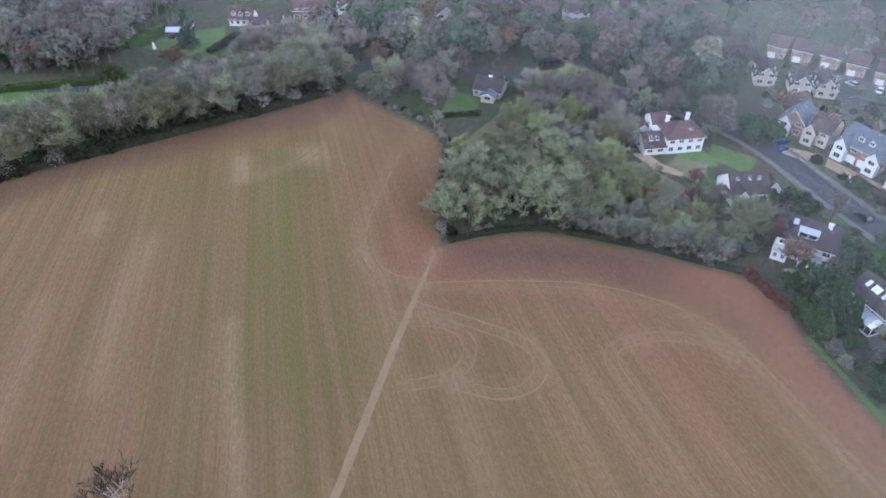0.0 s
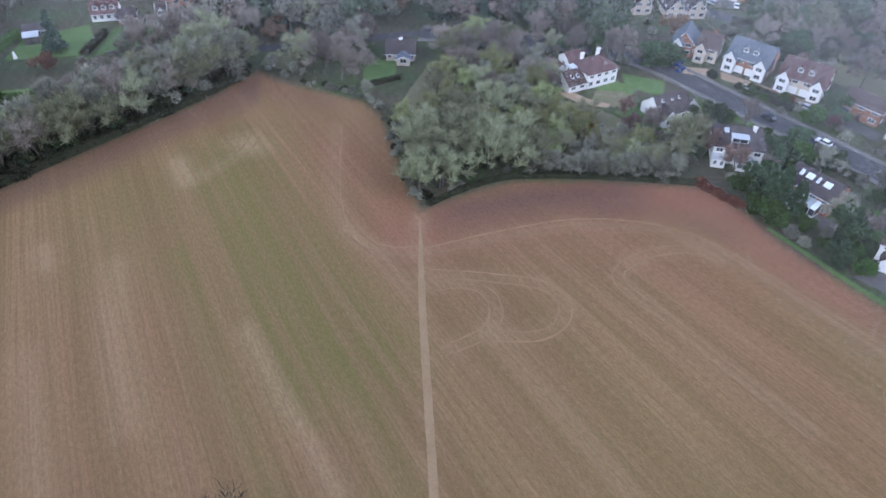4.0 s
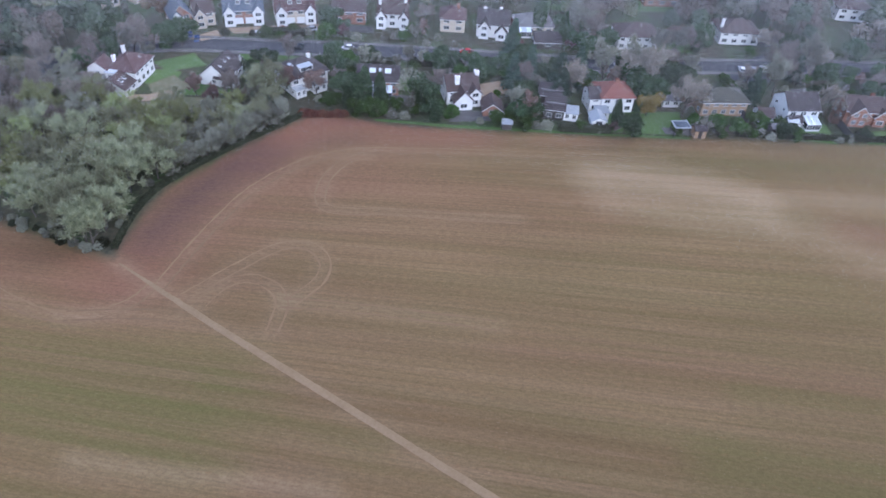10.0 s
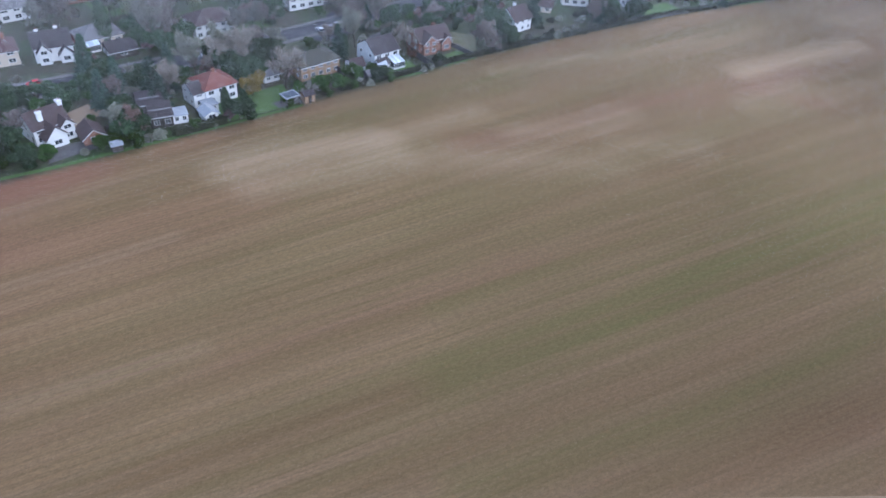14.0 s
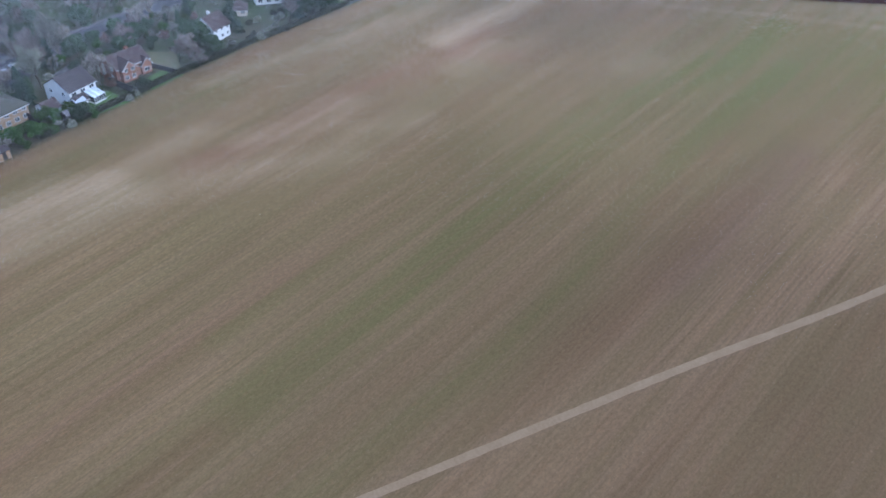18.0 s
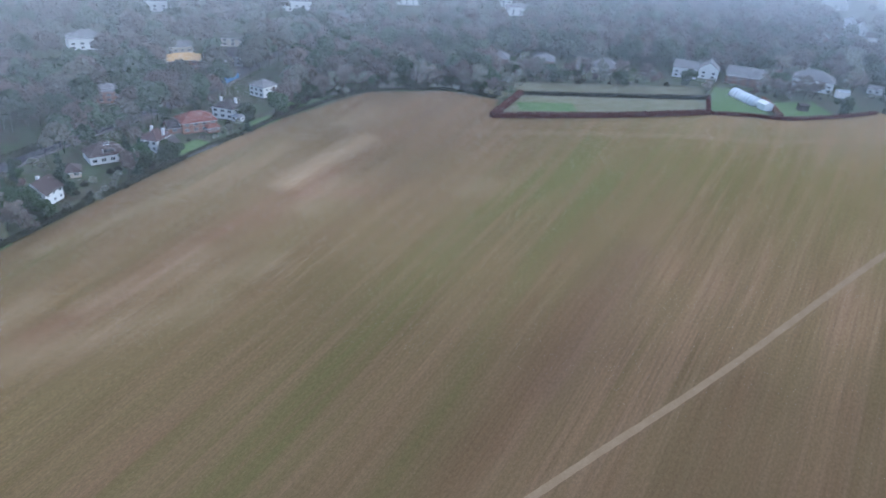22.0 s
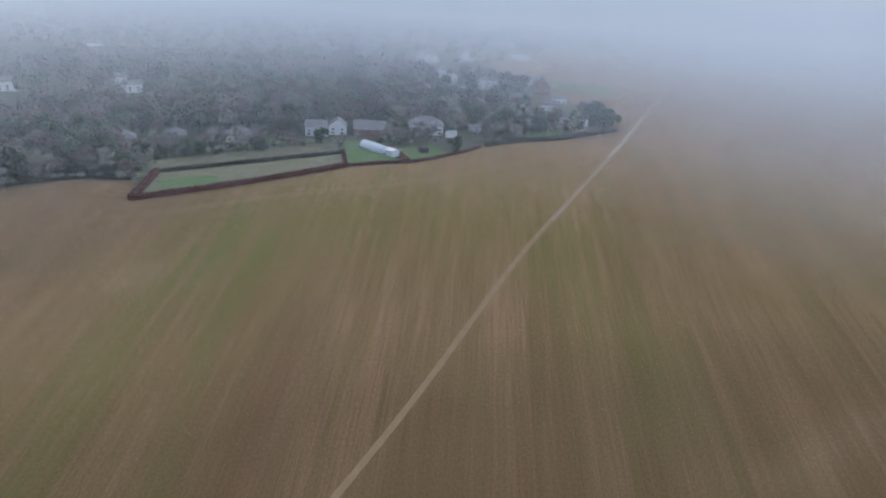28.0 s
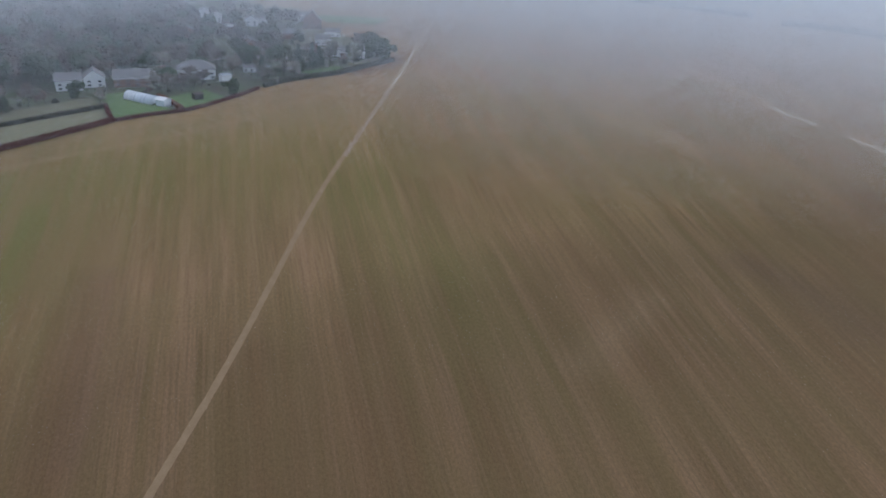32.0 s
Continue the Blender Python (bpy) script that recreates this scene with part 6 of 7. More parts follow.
# gardens of the close and the verge trees along the field's far corner
scatter([(58, 140), (100, 118), (122, 138), (100, 178), (58, 182)], 80, ["small", "twiggy", "bush", "dark", "plum", "brown"], 0.45, 0.8, 2.4, 0.0)
scatter([(-12, 148), (30, 147), (44, 141), (48, 134), (40, 132), (24, 147), (0, 150)], 26, ["brown", "grey", "small", "dark"], 0.5, 0.8, 2.2, 0.2, road=False)
for p in smooth_line([(141, -118), (150, -140), (150, -162), (142, -182), (130, -196), (116, -205)], 2.2):
    plant(rng.choice(["brown", "brown", "dark", "small", "twiggy", "grey"]), p[0] + rng.uniform(0.5, 5), p[1] + rng.uniform(-2.5, 2.5), rng.uniform(0.55, 0.95), "trees along the field corner")
    plant(rng.choice(["bush", "twiggy", "bush"]), p[0] + rng.uniform(-0.3, 1.5), p[1] + rng.uniform(-1, 1), rng.uniform(0.6, 1.1), "trees along the field corner")
# woods south-east and the gardens of the hamlet
SE_MIX = ["brown", "brown", "grey", "dark", "dark", "dark"]
scatter([(146, -166), (136, -190), (122, -202), (136, -226), (170, -262), (220, -250), (196, -180), (164, -130)], 170, SE_MIX, 0.8, 1.25, 3.4, far=True)
scatter([(164, -20), (182, -100), (210, -108), (216, -40), (190, 0)], 100, SE_MIX, 0.8, 1.15, 3.6, far=True)
scatter([(112, 22), (140, -20), (176, -6), (160, 36), (130, 44)], 70, SE_MIX, 0.6, 1.0, 3.6, far=True)
scatter([(150, -40), (184, -104), (214, -150), (206, -152), (170, -112), (140, -44)], 40, ["brown", "dark", "grey"], 0.6, 0.9, 2.4, 0.2, far=True)
scatter([(196, -118), (228, -160), (250, -215), (232, -222), (206, -170), (178, -124)], 60, ["brown", "dark", "grey"], 0.6, 0.9, 2.2, 0.0, road=False, far=True)
scatter([(124, -206), (64, -282), (76, -300), (140, -240)], 34, ["small", "twiggy", "brown", "grey", "bush", "dark"], 0.6, 1.0, 3.0, 0.3)
scatter([(166, -246), (124, -288), (92, -322), (60, -336), (80, -380), (180, -290)], 120, SE_MIX + ["cone", "brown"], 0.9, 1.35, 3.8, 0.5, far=True)
scatter([(22, -300), (2, -336), (-28, -368), (-54, -410), (-30, -440), (40, -376), (30, -352), (10, -352)], 44, ["small", "twiggy", "dark", "grey", "cone", "brown", "bush"], 0.8, 1.35, 4.5, 0.5)
for x, y, s in ((-44, -420, 1.6), (-50, -414, 1.3), (-38, -430, 1.7), (2, -372, 1.5), (8, -378, 1.6), (-2, -380, 1.3), (30, -372, 1.4), (24, -380, 1.5)):
    plant("dark", x, y, s)


scatter([(152, -234), (112, -260), (72, -298), (30, -338), (26, -324), (60, -294), (100, -246), (142, -220)], 70, ["small", "twiggy", "brown", "small", "bush", "dark", "plum"], 0.5, 0.85, 2.2, -2.0)
scatter([(60, -322), (22, -352), (-6, -368), (-50, -420), (-40, -440), (10, -400), (60, -350)], 40, ["brown", "small", "dark", "twiggy", "plum"], 0.7, 1.1, 3.0, -1.0)
# far woods in one mesh: small bare crowns and dark evergreens
def far_woods(name, label, wood_mix, spots, seed):
    r = np.random.default_rng(seed)
    V, F = [], []
    k = 0
    near_sets, far_sets = [], []
    for sets, count, size in ((near_sets, 500, 0.62), (far_sets, 270, 0.95)):
        for q in range(4):
            if wood_mix == "dark":
                c = domed(200 + q, 11.5, 3.9, count, size, 9, 0.2, 0.10)
            else:
                c = domed(210 + q, 11.5, 4.4, count, size * 0.9, 11, 0.3, 0.16)
            stem = tube((0, 0, 0), (0.3, 0.2, 8), 0.2, 0.05, 4)
            v, f = join(c, stem)
            sets.append((np.array(v), np.array(f)))
    tint = []
    for x, y in spots:
        v, f = (near_sets if math.hypot(x + 30, y - 20) < 250 else far_sets)[r.integers(4)]
        a, s = r.uniform(0, 6.28), r.uniform(0.7, 1.3) * (0.8 if y > -20 else 1.0)
        R = np.array(((math.cos(a), -math.sin(a), 0), (math.sin(a), math.cos(a), 0), (0, 0, 1))) * s
        V.append(v @ R.T + (x, y, 0))
        F.append(f + k)
        k += len(v)
        tint.append(np.full(len(v), r.uniform(0, 1)))
    V, F = np.concatenate(V), np.concatenate(F)
    me = bpy.data.meshes.new(name)
    me.vertices.add(len(V))
    me.vertices.foreach_set("co", V.ravel())
    me.loops.add(F.size)
    me.loops.foreach_set("vertex_index", F.ravel())
    me.polygons.add(len(F))
    me.polygons.foreach_set("loop_start", np.arange(0, F.size, 4))
    me.update(calc_edges=True)
    me.attributes.new("tint", "FLOAT", "POINT").data.foreach_set("value", np.concatenate(tint).astype(np.float32))
    me.materials.append(M["far_" + wood_mix])
    tagged(new(name, me), label, "woodland", kind="stuff")


def spots_in(poly, n, seed):
    r = random.Random(seed)
    xs, ys = [p[0] for p in poly], [p[1] for p in poly]
    out = []
    tries = 0
    while len(out) < n and tries < 20000:
        tries += 1
        x, y = r.uniform(min(xs), max(xs)), r.uniform(min(ys), max(ys))
        if any(gap_to([(a, b), (a - 75 * (a + 60) / math.hypot(a + 60, b - 20), b - 75 * (b - 20) / math.hypot(a + 60, b - 20))], np.array([x]), np.array([y]))[0] < q * 0.5 for a, b, q in FOOT if abs(x - a) < 90 and abs(y - b) < 90 and math.hypot(a + 60, b - 20) > 270):
            continue
        if inside(poly, np.array([x]), np.array([y]))[0] and not any(math.hypot(x - a, y - b) < q + 1.5 for a, b, q in FOOT) and gap_to(ROAD, np.array([x]), np.array([y]))[0] > 6:
            out.append((x, y))
    return out


EAST_WOOD = [(150, 60), (170, -10), (215, -40), (216, -110), (250, -170), (225, -240), (175, -275), (165, -300), (100, -370), (60, -430), (-20, -450), (30, -560), (200, -600), (340, -450), (430, -200), (380, 20), (260, 120)]
FAR_WOOD = [(340, -450), (200, -600), (120, -640), (60, -640), (40, -760), (60, -1000), (300, -1000), (640, -800), (820, -300), (700, 40), (380, 20), (430, -200)]
NEAR_WOOD = [(176, -262), (140, -292), (96, -330), (60, -352), (20, -384), (-20, -440), (40, -450), (110, -400), (190, -320)]
NORTH_WOOD = [(-220, 190), (-90, 186), (0, 192), (60, 196), (130, 170), (160, 100), (150, 60), (260, 120), (230, 240), (0, 270), (-240, 250)]
far_woods("brown_wood", "winter woodland of bare brown trees", "brown", spots_in(EAST_WOOD, 700, 3) + spots_in(FAR_WOOD, 420, 33) + spots_in(NEAR_WOOD, 40, 13) + spots_in(NORTH_WOOD, 160, 23) + FAR_SPOTS["brown"], 1)
far_woods("grey_wood", "winter woodland of bare grey trees", "grey", spots_in(EAST_WOOD, 240, 4) + spots_in(FAR_WOOD, 160, 34) + spots_in(NEAR_WOOD, 20, 14) + spots_in(NORTH_WOOD, 170, 5) + FAR_SPOTS["grey"], 2)
far_woods("olive_wood", "winter woodland of lichen-covered bare trees", "olive", spots_in(NORTH_WOOD, 110, 9) + FAR_SPOTS["olive"], 4)
far_woods("dark_wood", "dark evergreen trees among winter woodland", "dark", spots_in(EAST_WOOD, 480, 6) + spots_in(FAR_WOOD, 300, 36) + spots_in(NEAR_WOOD, 50, 15) + spots_in(NORTH_WOOD, 110, 8) + FAR_SPOTS["dark"], 3)


# ---- hedges ----
def hedge(points, w, h, material, label, per=70, size=0.2, seed=0, name="hedge"):
    """A dense core with a rough coat of leaves, following a line."""
    r = np.random.default_rng(seed)
    pts = smooth_line(points, 1.5)
    core_v, core_f, leaf = [], [], []
    prof = [(-0.46, 0), (-0.42, 0.8), (-0.2, 0.94), (0.2, 0.94), (0.42, 0.8), (0.46, 0)]
    for i, p in enumerate(pts):
        d = pts[min(i + 1, len(pts) - 1)] - pts[max(i - 1, 0)]
        ln = np.linalg.norm(d) / (2 if 0 < i < len(pts) - 1 else 1)
        d = d / (np.linalg.norm(d) + 1e-9)
        n = np.array((-d[1], d[0]))
        k = 1 + 0.14 * noise.noise((p[0] * 0.4, p[1] * 0.4, seed))
        core_v += [(*(p + n * a * w * k), b * h * k) for a, b in prof]
        if i:
            a, b = 6 * (i - 1), 6 * i
            core_f += [(a + j, a + j + 1, b + j + 1, b + j) for j in range(5)]
        m = int(per * ln)
        u = r.uniform(0, 5, m)
        j = u.astype(int).clip(0, 4)
        f = (u - j)[:, None]
        A, B = np.array(prof)[j], np.array(prof)[j + 1]
        q = A * (1 - f) + B * f
        t = r.uniform(-0.5, 0.5, (m, 1)) * ln
        xy = p + d * t + n * (q[:, :1] * w * k * r.uniform(0.95, 1.2, (m, 1)))
        leaf.append(np.c_[xy, q[:, 1] * h * k * r.uniform(0.9, 1.15, m)])
    core_f += [(0, 1, 2, 3, 4, 5), tuple(len(core_v) - 1 - j for j in range(6))]
    th = thing(name, 0, 0, 0, label, "hedge")
    part("core", (core_v, core_f), material, th)
    part("foliage", leaf_quads(np.concatenate(leaf), size, r), material, th)


hedge([(98.5, -180.5), (74, -217.5), (51.5, -258)], 2.0, 1.8, "hedge_red", "long clipped russet beech hedge beside the field", 60, 0.28, 1)
hedge([(98.5, -180.5), (104.5, -196), (111.5, -213.4)], 2.2, 2.1, "hedge_red", "russet beech hedge closing the paddock", 60, 0.28, 2)
hedge([(111.5, -214.5), (88, -245), (62, -280)], 1.8, 1.4, "hedge_dark", "dark clipped hedge behind the paddock", 60, 0.28, 3)
hedge([(51.5, -258), (57, -269), (62, -280)], 1.6, 1.6, "hedge_red", "low russet hedge across the garden", 50, 0.25, 4)
hedge([(50.5, -259), (40, -270), (28, -280), (16, -303), (8, -324)], 1.4, 1.3, "hedge_red", "low russet hedge along the garden end", 50, 0.25, 5)
hedge([(31, -279), (40, -292), (47, -300)], 1.6, 1.8, "hedge_red", "russet hedge between two gardens", 50, 0.25, 6)
hedge([(6, -328), (-4, -344), (-26, -366), (-40, -388), (-54, -409)], 2.2, 2.2, "hedge_dark", "dark hedge along the field edge", 50, 0.28, 7)
hedge([(-34, -380), (-44, -395), (-54.5, -410.5)], 1.8, 1.8, "hedge_red", "russet hedge at the end of the hamlet", 50, 0.25, 8)
hedge([(-5, 94.6), (3, 98.2), (11, 99.6), (24, 97.6), (36, 94.4), (42, 92.8)], 0.9, 0.9, "hedge_dark", "dark bramble hedge along the front of the copse", 80, 0.2, 9)
hedge([(65.3, 46), (67.6, 41.4), (70, 36.8)], 1.6, 1.5, "hedge_dark", "dark clipped hedge at the garden end", 80, 0.2, 10)
hedge([(83, 13.5), (88.8, 2.5)], 1.2, 1.1, "hedge_dark", "low hedge at the garden end", 70, 0.18, 11)
hedge([(89, 1.5), (100, -19.5), (110.5, -42)], 1.2, 1.1, "hedge_dark", "rough hedge along the field edge", 70, 0.2, 12)
hedge([(111, -44), (125.6, -78), (132, -96)], 1.2, 1.1, "hedge_dark", "rough hedge along the field edge", 60, 0.2, 13)
hedge([(134, -102), (140, -119), (148, -160), (134, -191), (114, -201)], 1.3, 1.0, "hedge_dark", "overgrown hedge along the field edge", 50, 0.25, 14)
hedge([(68.6, 121.6), (73.4, 113)], 2.2, 1.4, "hedge_dark", "clipped hedge beside the road", 80, 0.2, 15)
hedge([(66, 99.5), (72, 88.5)], 1.6, 1.3, "hedge_dark", "clipped hedge beside the road", 80, 0.2, 16)
hedge([(74, 84.6), (79, 74)], 1.6, 1.5, "hedge_dark", "dark clipped hedge beside the road", 80, 0.2, 17)
hedge([(-112, 131.5), (-90, 139.4), (-76, 141)], 1.6, 1.4, "leaf_green", "clipped green hedge beside the lane", 60, 0.2, 18)
hedge([(-91, 158), (-86.5, 169)], 1.6, 2.0, "leaf_green", "clipped green hedge of a garden", 60, 0.2, 19)
hedge([(-70.5, 158), (-67.6, 168)], 1.8, 1.2, "hedge_dark", "dark hedge between two lawns", 60, 0.2, 20)
hedge([(-12.5, 135), (-4, 137.6)], 1.0, 1.0, "hedge_dark", "low hedge at the end of the lawn", 60, 0.18, 21)
hedge([(148, -32), (158, -54), (166, -74)], 1.6, 1.6, "hedge_dark", "clipped hedge beside the road", 60, 0.2, 22)
hedge([(80, 152), (96, 140), (116, 132)], 2.0, 1.8, "hedge_dark", "clipped hedge around the close", 60, 0.2, 23)
hedge([(-122, 75), (-90, 101.5), (-60, 124.4), (-45, 136), (-35.5, 144.6)], 2.2, 1.3, "hedge_dark", "rough dark undergrowth along the tree belt", 60, 0.22, 25)


# ---- cars and garden things ----
def car(x, y, rot, paint):
    th = thing("car", x, y, rot, f"{paint.split('_')[1]} car parked beside the road or house", "car", "parked cars")
    th.scale = (0.72, 0.72, 0.72)
    body = [(-2.1, 0.35), (2.1, 0.35), (2.15, 0.6), (2.0, 0.82), (1.1, 0.95), (-1.95, 0.98), (-2.12, 0.7)]
    part("body", extrude(body, -0.86, 0.86, "y"), paint, th)
    cab = [(-1.85, 0.97), (1.05, 0.95), (0.35, 1.45), (-1.35, 1.47)]
    part("glass", extrude(cab, -0.74, 0.74, "y"), "glass", th)
    part("roof", box(-1.32, -0.72, 1.44, 0.34, 0.72, 1.5), paint, th)
    for a in (-1.3, 1.3):
        for b in (-0.86, 0.7):
            part("wheel", extrude([(a + 0.33 * math.cos(q), 0.33 + 0.33 * math.sin(q)) for q in np.arange(10) * 0.6283], b, b + 0.16, "y"), "rubber", th)
    for b in (-0.6, 0.6):
        part("headlight", box(2.02, b - 0.18, 0.62, 2.14, b + 0.18, 0.76), "white", th)


for x, y, rot, paint in ((68.4, 121.8, 130, "car_white"), (70.6, 119.4, 130, "car_black"), (76.0, 113.2, 120, "car_silver"), (57.4, 131.8, 40, "car_blue"), (58.2, 134.6, 40, "car_blue"), (66.2, 99.4, 60, "car_blue"), (85.8, 76.4, 118, "car_red"),
                         (117.0, 12.6, 20, "car_white"), (115.0, 14.8, 20, "car_silver"), (113.6, 17.2, 20, "car_white"), (119.4, 10.2, 20, "car_black"), (86, 161, 60, "car_white"), (80.6, 163.2, 130, "car_silver"), (66.4, 110.5, 115, "car_black"), (158.5, -58, 112, "car_silver"), (72.4, 100.6, 118, "car_white"), (99.8, 43, 118, "car_silver")):
    car(x, y, rot, paint)

# polytunnel
th = thing("polytunnel", 50.5, -292.2, math.degrees(math.atan2(12.5, -20)), "white polythene tunnel greenhouse on a lawn", "polytunnel")
arc = [(3.0 * math.cos(a), 3.3 * math.sin(a)) for a in np.linspace(math.pi, 0, 13)]
part("cover", extrude([(p, z) for p, z in arc] + [(2.9, 0.0), (-2.9, 0.0)], -9.4, 7.4, "x"), "plastic", th, "white polythene cover", True)
for k in range(9):
    x = -9.4 + k * 2.1
    ring = [(x + e, a[0] * q, a[1] * q) for a in arc for e, q in ((-0.07, 1.005), (0.07, 1.005), (0.07, 1.035), (-0.07, 1.035))]
    part("hoop", (ring, [(4 * i + j, 4 * i + (j + 1) % 4, 4 * i + 4 + (j + 1) % 4, 4 * i + 4 + j) for i in range(len(arc) - 1) for j in range(4)]), "lead", th)
part("end_frame", box(7.4, -2.2, 0, 7.6, 2.2, 0.4), "timber", th)
th = thing("garden_shed", 40.6, -286.4, 150, "small white shed at the end of the tunnel", "shed")
part("wall", extrude([(-2, 0), (2, 0), (2, 2.6), (0, 3.4), (-2, 2.6)], -2.4, 2.4, "x"), "plastic", th)
part("roof", extrude([(-2.3, 2.5), (0, 3.45), (2.3, 2.5), (2.3, 2.65), (0, 3.62), (-2.3, 2.65)], -2.6, 2.6, "x"), "white", th)


def shed(x, y, rot, w, d, h, wall, roof, label):
    th = thing("shed", x, y, rot, label, "shed")
    part("wall", extrude([(-d / 2, 0), (d / 2, 0), (d / 2, h), (0, h + 0.6), (-d / 2, h)], -w / 2, w / 2, "x"), wall, th)
    part("roof", extrude([(-d / 2 - 0.2, h - 0.1), (0, h + 0.62), (d / 2 + 0.2, h - 0.1), (d / 2 + 0.2, h), (0, h + 0.74), (-d / 2 - 0.2, h)], -w / 2 - 0.2, w / 2 + 0.2, "x"), roof, th)
    part("door", box(-0.4, -d / 2 - 0.05, 0.05, 0.4, -d / 2 - 0.003, h - 0.2), "timber", th)


shed(60.2, 55.6, -62, 1.9, 1.5, 1.5, "timber", "lead", "small garden shed with a pale roof at the field edge")
shed(78.5, 20.6, -60, 2.4, 2.0, 1.8, "tanbrick", "dark", "small brick shed at the garden end")
shed(92.5, 4.0, -60, 2.2, 1.8, 1.8, "timber", "lead", "grey-roofed timber garden shed")
shed(30, -300, 40, 4, 3, 2.4, "timber", "brown", "brown garden shed between hedges")
shed(26.6, -339, 40, 5, 3.6, 3.0, "render", "lead", "small grey garden shed")
shed(-34, -414, 30, 6, 4.5, 3.6, "render", "white", "small white shed at the hamlet's end")
shed(-82.5, 166.0, 10, 3.0, 2.4, 1.9, "timber", "lead", "small shed beside a curving path")
shed(88.4, 6.6, -60, 2.6, 2.0, 1.7, "timber", "grey", "weathered garden shed behind the hedge")
shed(46, -330, 30, 3, 2.4, 2.2, "timber", "lead", "small dark shed beside a house")
# dark-framed garden pavilion at the lawn's end
th = thing("pavilion", 77.0, 24.2, -58, "dark-framed open garden pavilion with a flat roof", "pavilion")
for a in (-1.5, 1.5):
    for b in (-1.2, 1.2):
        part("post", box(a - 0.08, b - 0.08, 0, a + 0.08, b + 0.08, 2.2), "timber", th)
part("roof_frame", join(box(-1.7, -1.4, 2.2, 1.7, -1.2, 2.4), box(-1.7, 1.2, 2.2, 1.7, 1.4, 2.4), box(-1.7, -1.2, 2.2, -1.5, 1.2, 2.4), box(1.5, -1.2, 2.2, 1.7, 1.2, 2.4)), "lead", th)
part("roof_panel", box(-1.5, -1.2, 2.24, 1.5, 1.2, 2.32), "slate", th)
# goal net on the lawn
th = thing("goal", 90.4, 2.4, 30, "small white garden goal on the lawn", "goal")
for a in (-0.9, 0.9):
    part("post", tube((a, 0, 0), (a, 0, 1.3), 0.05, 0.05, 6), "white", th)
    part("stay", tube((a, 0, 1.3), (a, 0.8, 0), 0.03, 0.03, 5), "white", th)
part("crossbar", tube((-0.9, 0, 1.3), (0.9, 0, 1.3), 0.05, 0.05, 6), "white", th)
part("net", join(*[tube((a, 0, 1.3), (a, 0.8, 0), 0.012, 0.012, 3) for a in np.linspace(-0.8, 0.8, 9)]), "white", th)
# statue-like white ornament, blue sheeting and low garden walls
th = thing("garden_ornament", -84.6, 158.6, 0, "white garden ornament on a lawn", "ornament")
part("ornament", prism([(0.5 * math.cos(a), 0.4 * math.sin(a)) for a in np.arange(8) * 0.785], 0, 1.6, 0.45), "white", th)
th = thing("tarpaulin", 190, -128, -60, "blue sheeting stretched over a low frame", "tarpaulin")
part("sheet", extrude([(-2.4, 0), (2.4, 0), (2.4, 1.6), (0, 2.2), (-2.4, 1.6)], -5, 5, "x"), "blue", th)


def wall_line(points, h, w, material, label, name="garden_wall"):
    th = thing(name, 0, 0, 0, label, name.replace("_", " "))
    for (x0, y0), (x1, y1) in zip(points, points[1:]):
        L = math.hypot(x1 - x0, y1 - y0)
        part("panel", turned(box(0, -w / 2, 0, L, w / 2, h), x0, y0, 0, math.degrees(math.atan2(y1 - y0, x1 - x0))), material, th)


wall_line([(99.4, -19.2), (103.0, -16.6), (108.0, -12.4)], 1.2, 0.2, "paving", "pale low garden wall")
wall_line([(123.6, -74.5), (127.4, -84), (131.6, -95)], 0.6, 0.3, "paving", "low pale stone wall at the garden end")
wall_line([(74.6, 52.4), (70.8, 55.4), (66.6, 58.8)], 1.5, 0.1, "timber", "dark board fence between gardens", "fence")
wall_line([(62.6, 70.4), (68.0, 74.0)], 1.5, 0.1, "timber", "dark board fence between gardens", "fence")
wall_line([(88.4, 12.2), (97.2, 16.6)], 1.6, 0.1, "timber", "dark board fence between gardens", "fence")
wall_line([(93.6, -8.2), (101.4, -4.2)], 1.6, 0.1, "timber", "dark board fence between gardens", "fence")
wall_line([(64.4, 84.4), (68.2, 87.2)], 1.5, 0.1, "timber", "dark board fence between gardens", "fence")
wall_line([(-66, 158), (-54, 160.5)], 0.5, 0.4, "paving", "low stone wall at the end of a lawn")
# far field hedges in the mist
hedge([(-325.5, -841.7), (-369.6, -785), (-415, -732)], 5, 5, "hedge_dark", "distant dark field hedge in the mist", 6, 1.0, 40)
hedge([(-423, -683), (-459, -656), (-489.5, -609)], 5, 5, "hedge_dark", "distant dark field hedge in the mist", 6, 1.0, 42)
hedge([(-111, -999), (-201, -996), (-271, -941)], 5, 5, "hedge_dark", "distant broken hedge in the mist", 6, 0.8, 41)


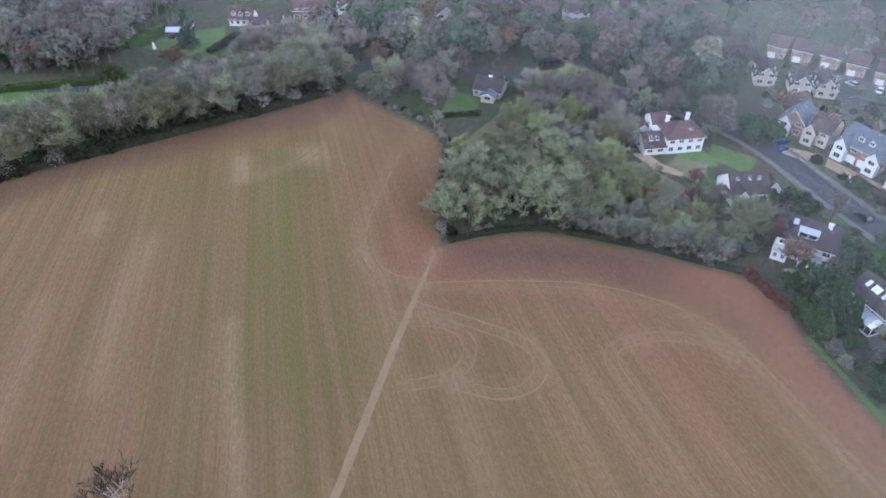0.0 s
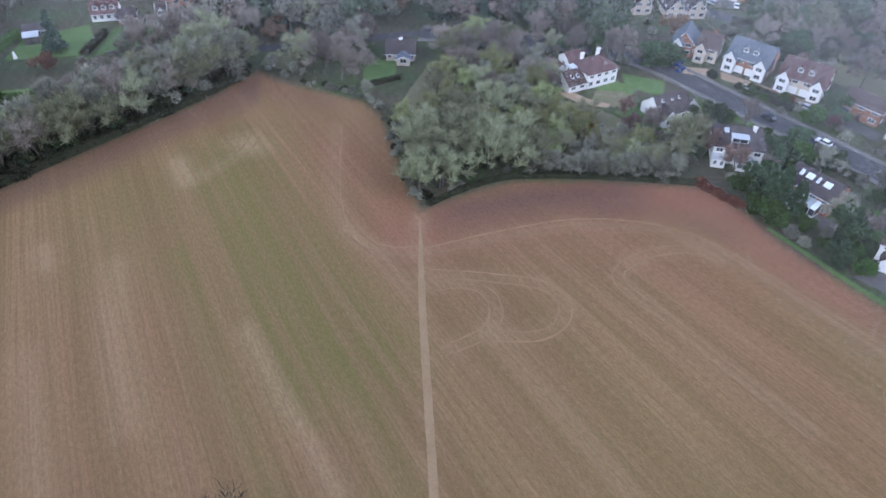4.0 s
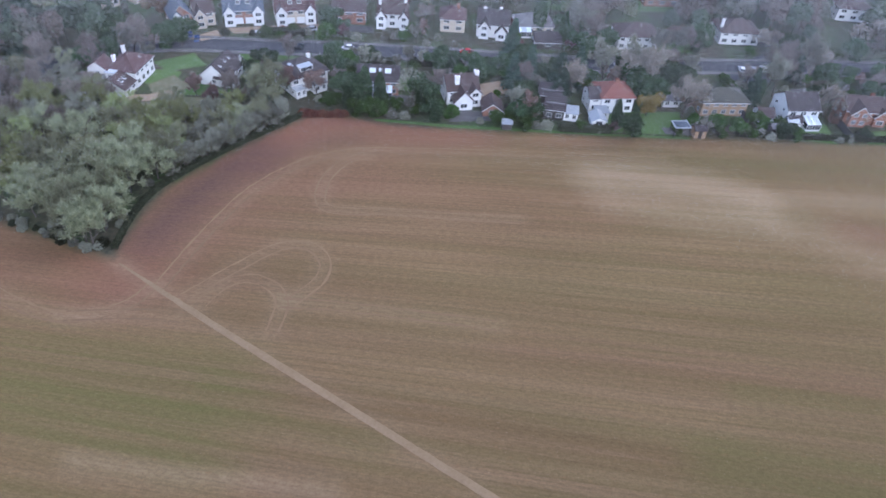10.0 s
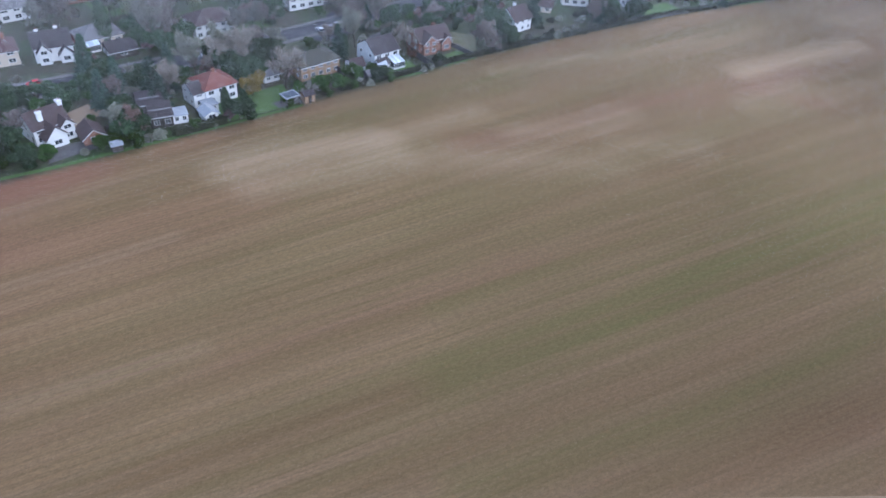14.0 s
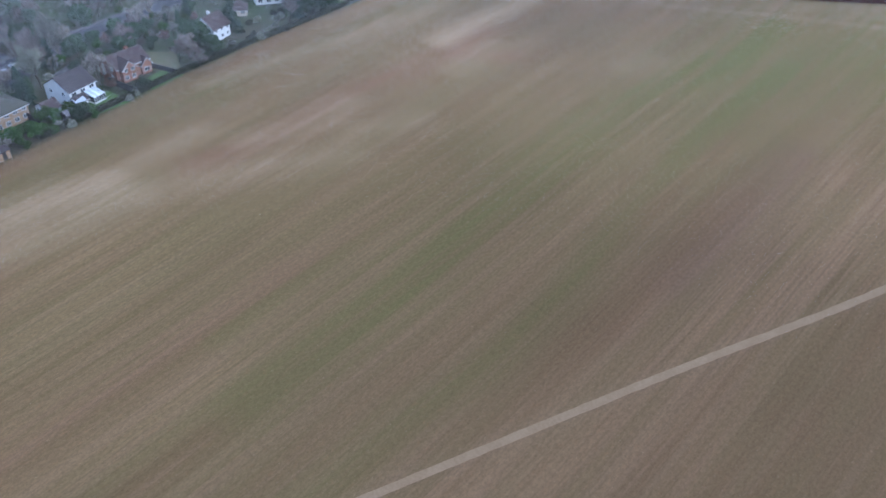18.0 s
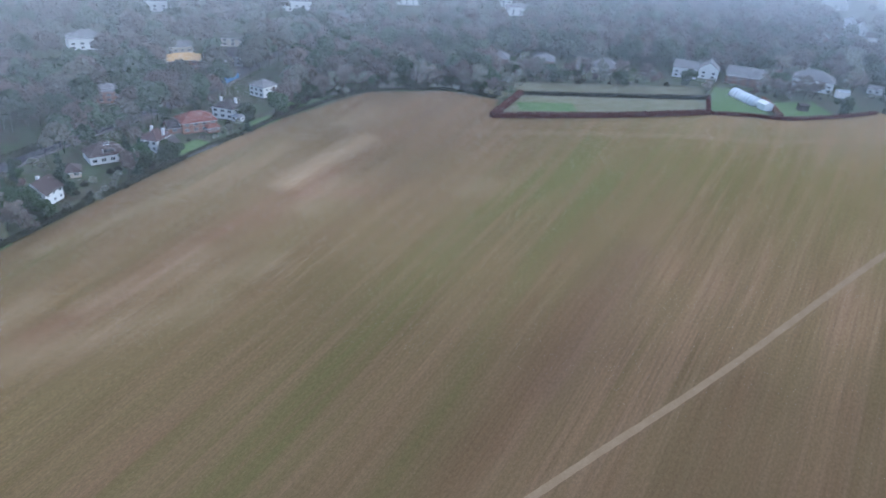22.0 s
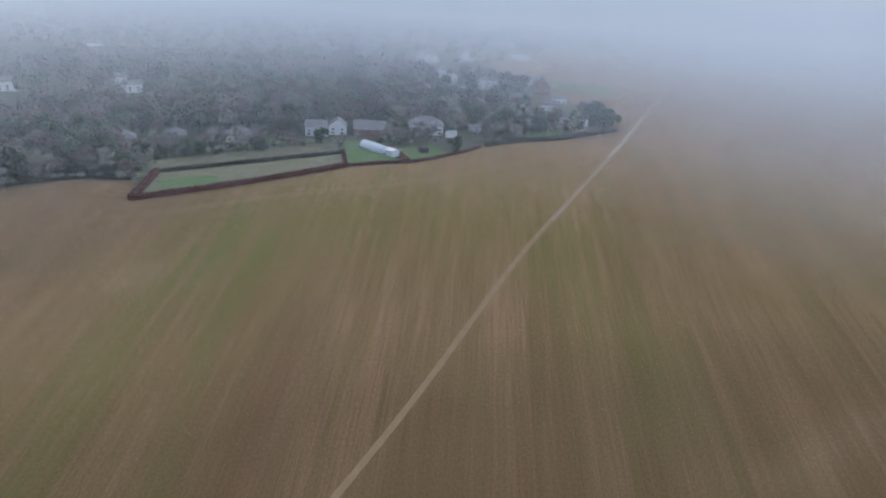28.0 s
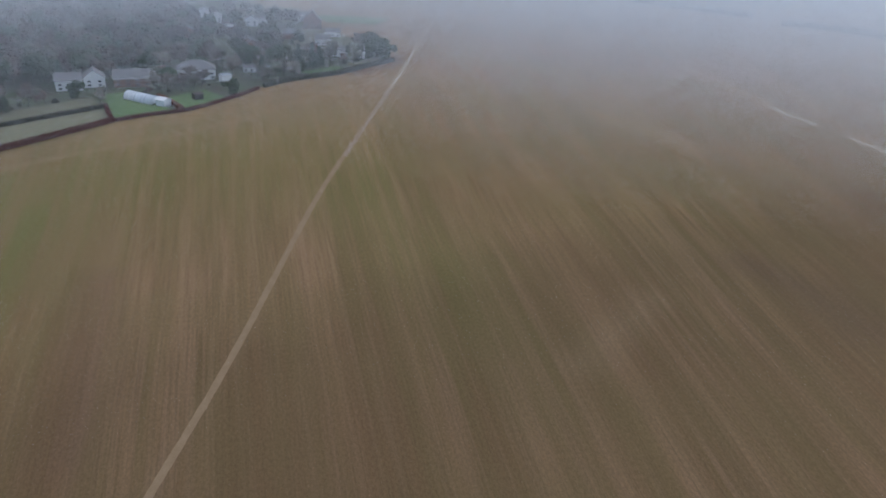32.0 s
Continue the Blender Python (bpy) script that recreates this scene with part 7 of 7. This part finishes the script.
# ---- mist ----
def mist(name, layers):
    """Level opaque strips ringed round the camera at many depths mimic haze. Thicker with distance over the far woods
    and fields.
    """
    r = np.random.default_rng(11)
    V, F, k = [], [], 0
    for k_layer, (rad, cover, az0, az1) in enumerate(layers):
        # strip spacing grows with radius, so it stays below a pixel in view
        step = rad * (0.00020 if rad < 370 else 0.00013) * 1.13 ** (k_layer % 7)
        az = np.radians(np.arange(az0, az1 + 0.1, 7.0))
        # strips lean back towards the sky to look brighter
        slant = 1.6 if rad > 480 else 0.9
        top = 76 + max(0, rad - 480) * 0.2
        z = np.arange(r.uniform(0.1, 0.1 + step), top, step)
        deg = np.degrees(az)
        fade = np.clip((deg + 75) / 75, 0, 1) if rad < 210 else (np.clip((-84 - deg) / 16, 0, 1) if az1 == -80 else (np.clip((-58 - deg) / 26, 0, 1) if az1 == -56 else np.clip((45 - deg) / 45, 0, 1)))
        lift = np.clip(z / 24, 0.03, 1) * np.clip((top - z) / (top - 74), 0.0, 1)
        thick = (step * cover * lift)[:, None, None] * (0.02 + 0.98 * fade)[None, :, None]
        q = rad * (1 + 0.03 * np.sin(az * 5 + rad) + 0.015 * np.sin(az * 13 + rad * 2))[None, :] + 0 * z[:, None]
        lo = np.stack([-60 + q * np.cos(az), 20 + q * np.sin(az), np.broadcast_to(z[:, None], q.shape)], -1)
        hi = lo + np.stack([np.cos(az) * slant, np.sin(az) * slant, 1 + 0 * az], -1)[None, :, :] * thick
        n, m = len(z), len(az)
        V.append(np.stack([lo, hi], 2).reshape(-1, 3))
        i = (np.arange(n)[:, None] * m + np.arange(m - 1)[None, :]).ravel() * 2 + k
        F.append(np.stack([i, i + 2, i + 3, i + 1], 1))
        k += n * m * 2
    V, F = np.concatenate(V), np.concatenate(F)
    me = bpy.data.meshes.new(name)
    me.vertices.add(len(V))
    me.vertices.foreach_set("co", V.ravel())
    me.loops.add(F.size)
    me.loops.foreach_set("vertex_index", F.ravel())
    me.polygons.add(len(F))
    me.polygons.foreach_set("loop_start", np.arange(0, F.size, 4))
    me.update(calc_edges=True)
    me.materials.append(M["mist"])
    tagged(new(name, me), "thin pale strips standing in for mist over the far woods and fields", "mist", kind="stuff")


# radius, cover and bearings, all taken from the camera's hover point
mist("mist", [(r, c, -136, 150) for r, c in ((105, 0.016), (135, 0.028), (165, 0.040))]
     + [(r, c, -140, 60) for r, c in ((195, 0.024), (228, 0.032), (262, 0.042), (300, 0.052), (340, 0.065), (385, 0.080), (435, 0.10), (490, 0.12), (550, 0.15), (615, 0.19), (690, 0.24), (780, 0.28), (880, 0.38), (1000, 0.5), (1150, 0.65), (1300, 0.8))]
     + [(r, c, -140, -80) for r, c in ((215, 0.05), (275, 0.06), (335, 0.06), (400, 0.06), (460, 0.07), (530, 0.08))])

# a self-lit ring wall stands in for mist behind the last fields
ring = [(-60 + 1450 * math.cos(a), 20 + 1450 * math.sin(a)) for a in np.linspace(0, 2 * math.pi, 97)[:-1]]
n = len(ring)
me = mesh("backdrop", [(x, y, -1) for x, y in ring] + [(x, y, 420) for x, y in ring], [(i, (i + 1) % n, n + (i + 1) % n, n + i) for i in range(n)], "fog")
tagged(new("backdrop", me), "pale glowing ring wall standing in for distant mist", "backdrop", kind="structure")

# ---- scale ----
# the plan above is drawn in units of 1.4 m; every thing is brought to metres here, about the plan's origin
METRES = Matrix.Scale(1.4, 4)
for ob in scene.objects:
    if ob.parent is None and ob not in (cam, sun):
        ob.matrix_basis = METRES @ ob.matrix_basis
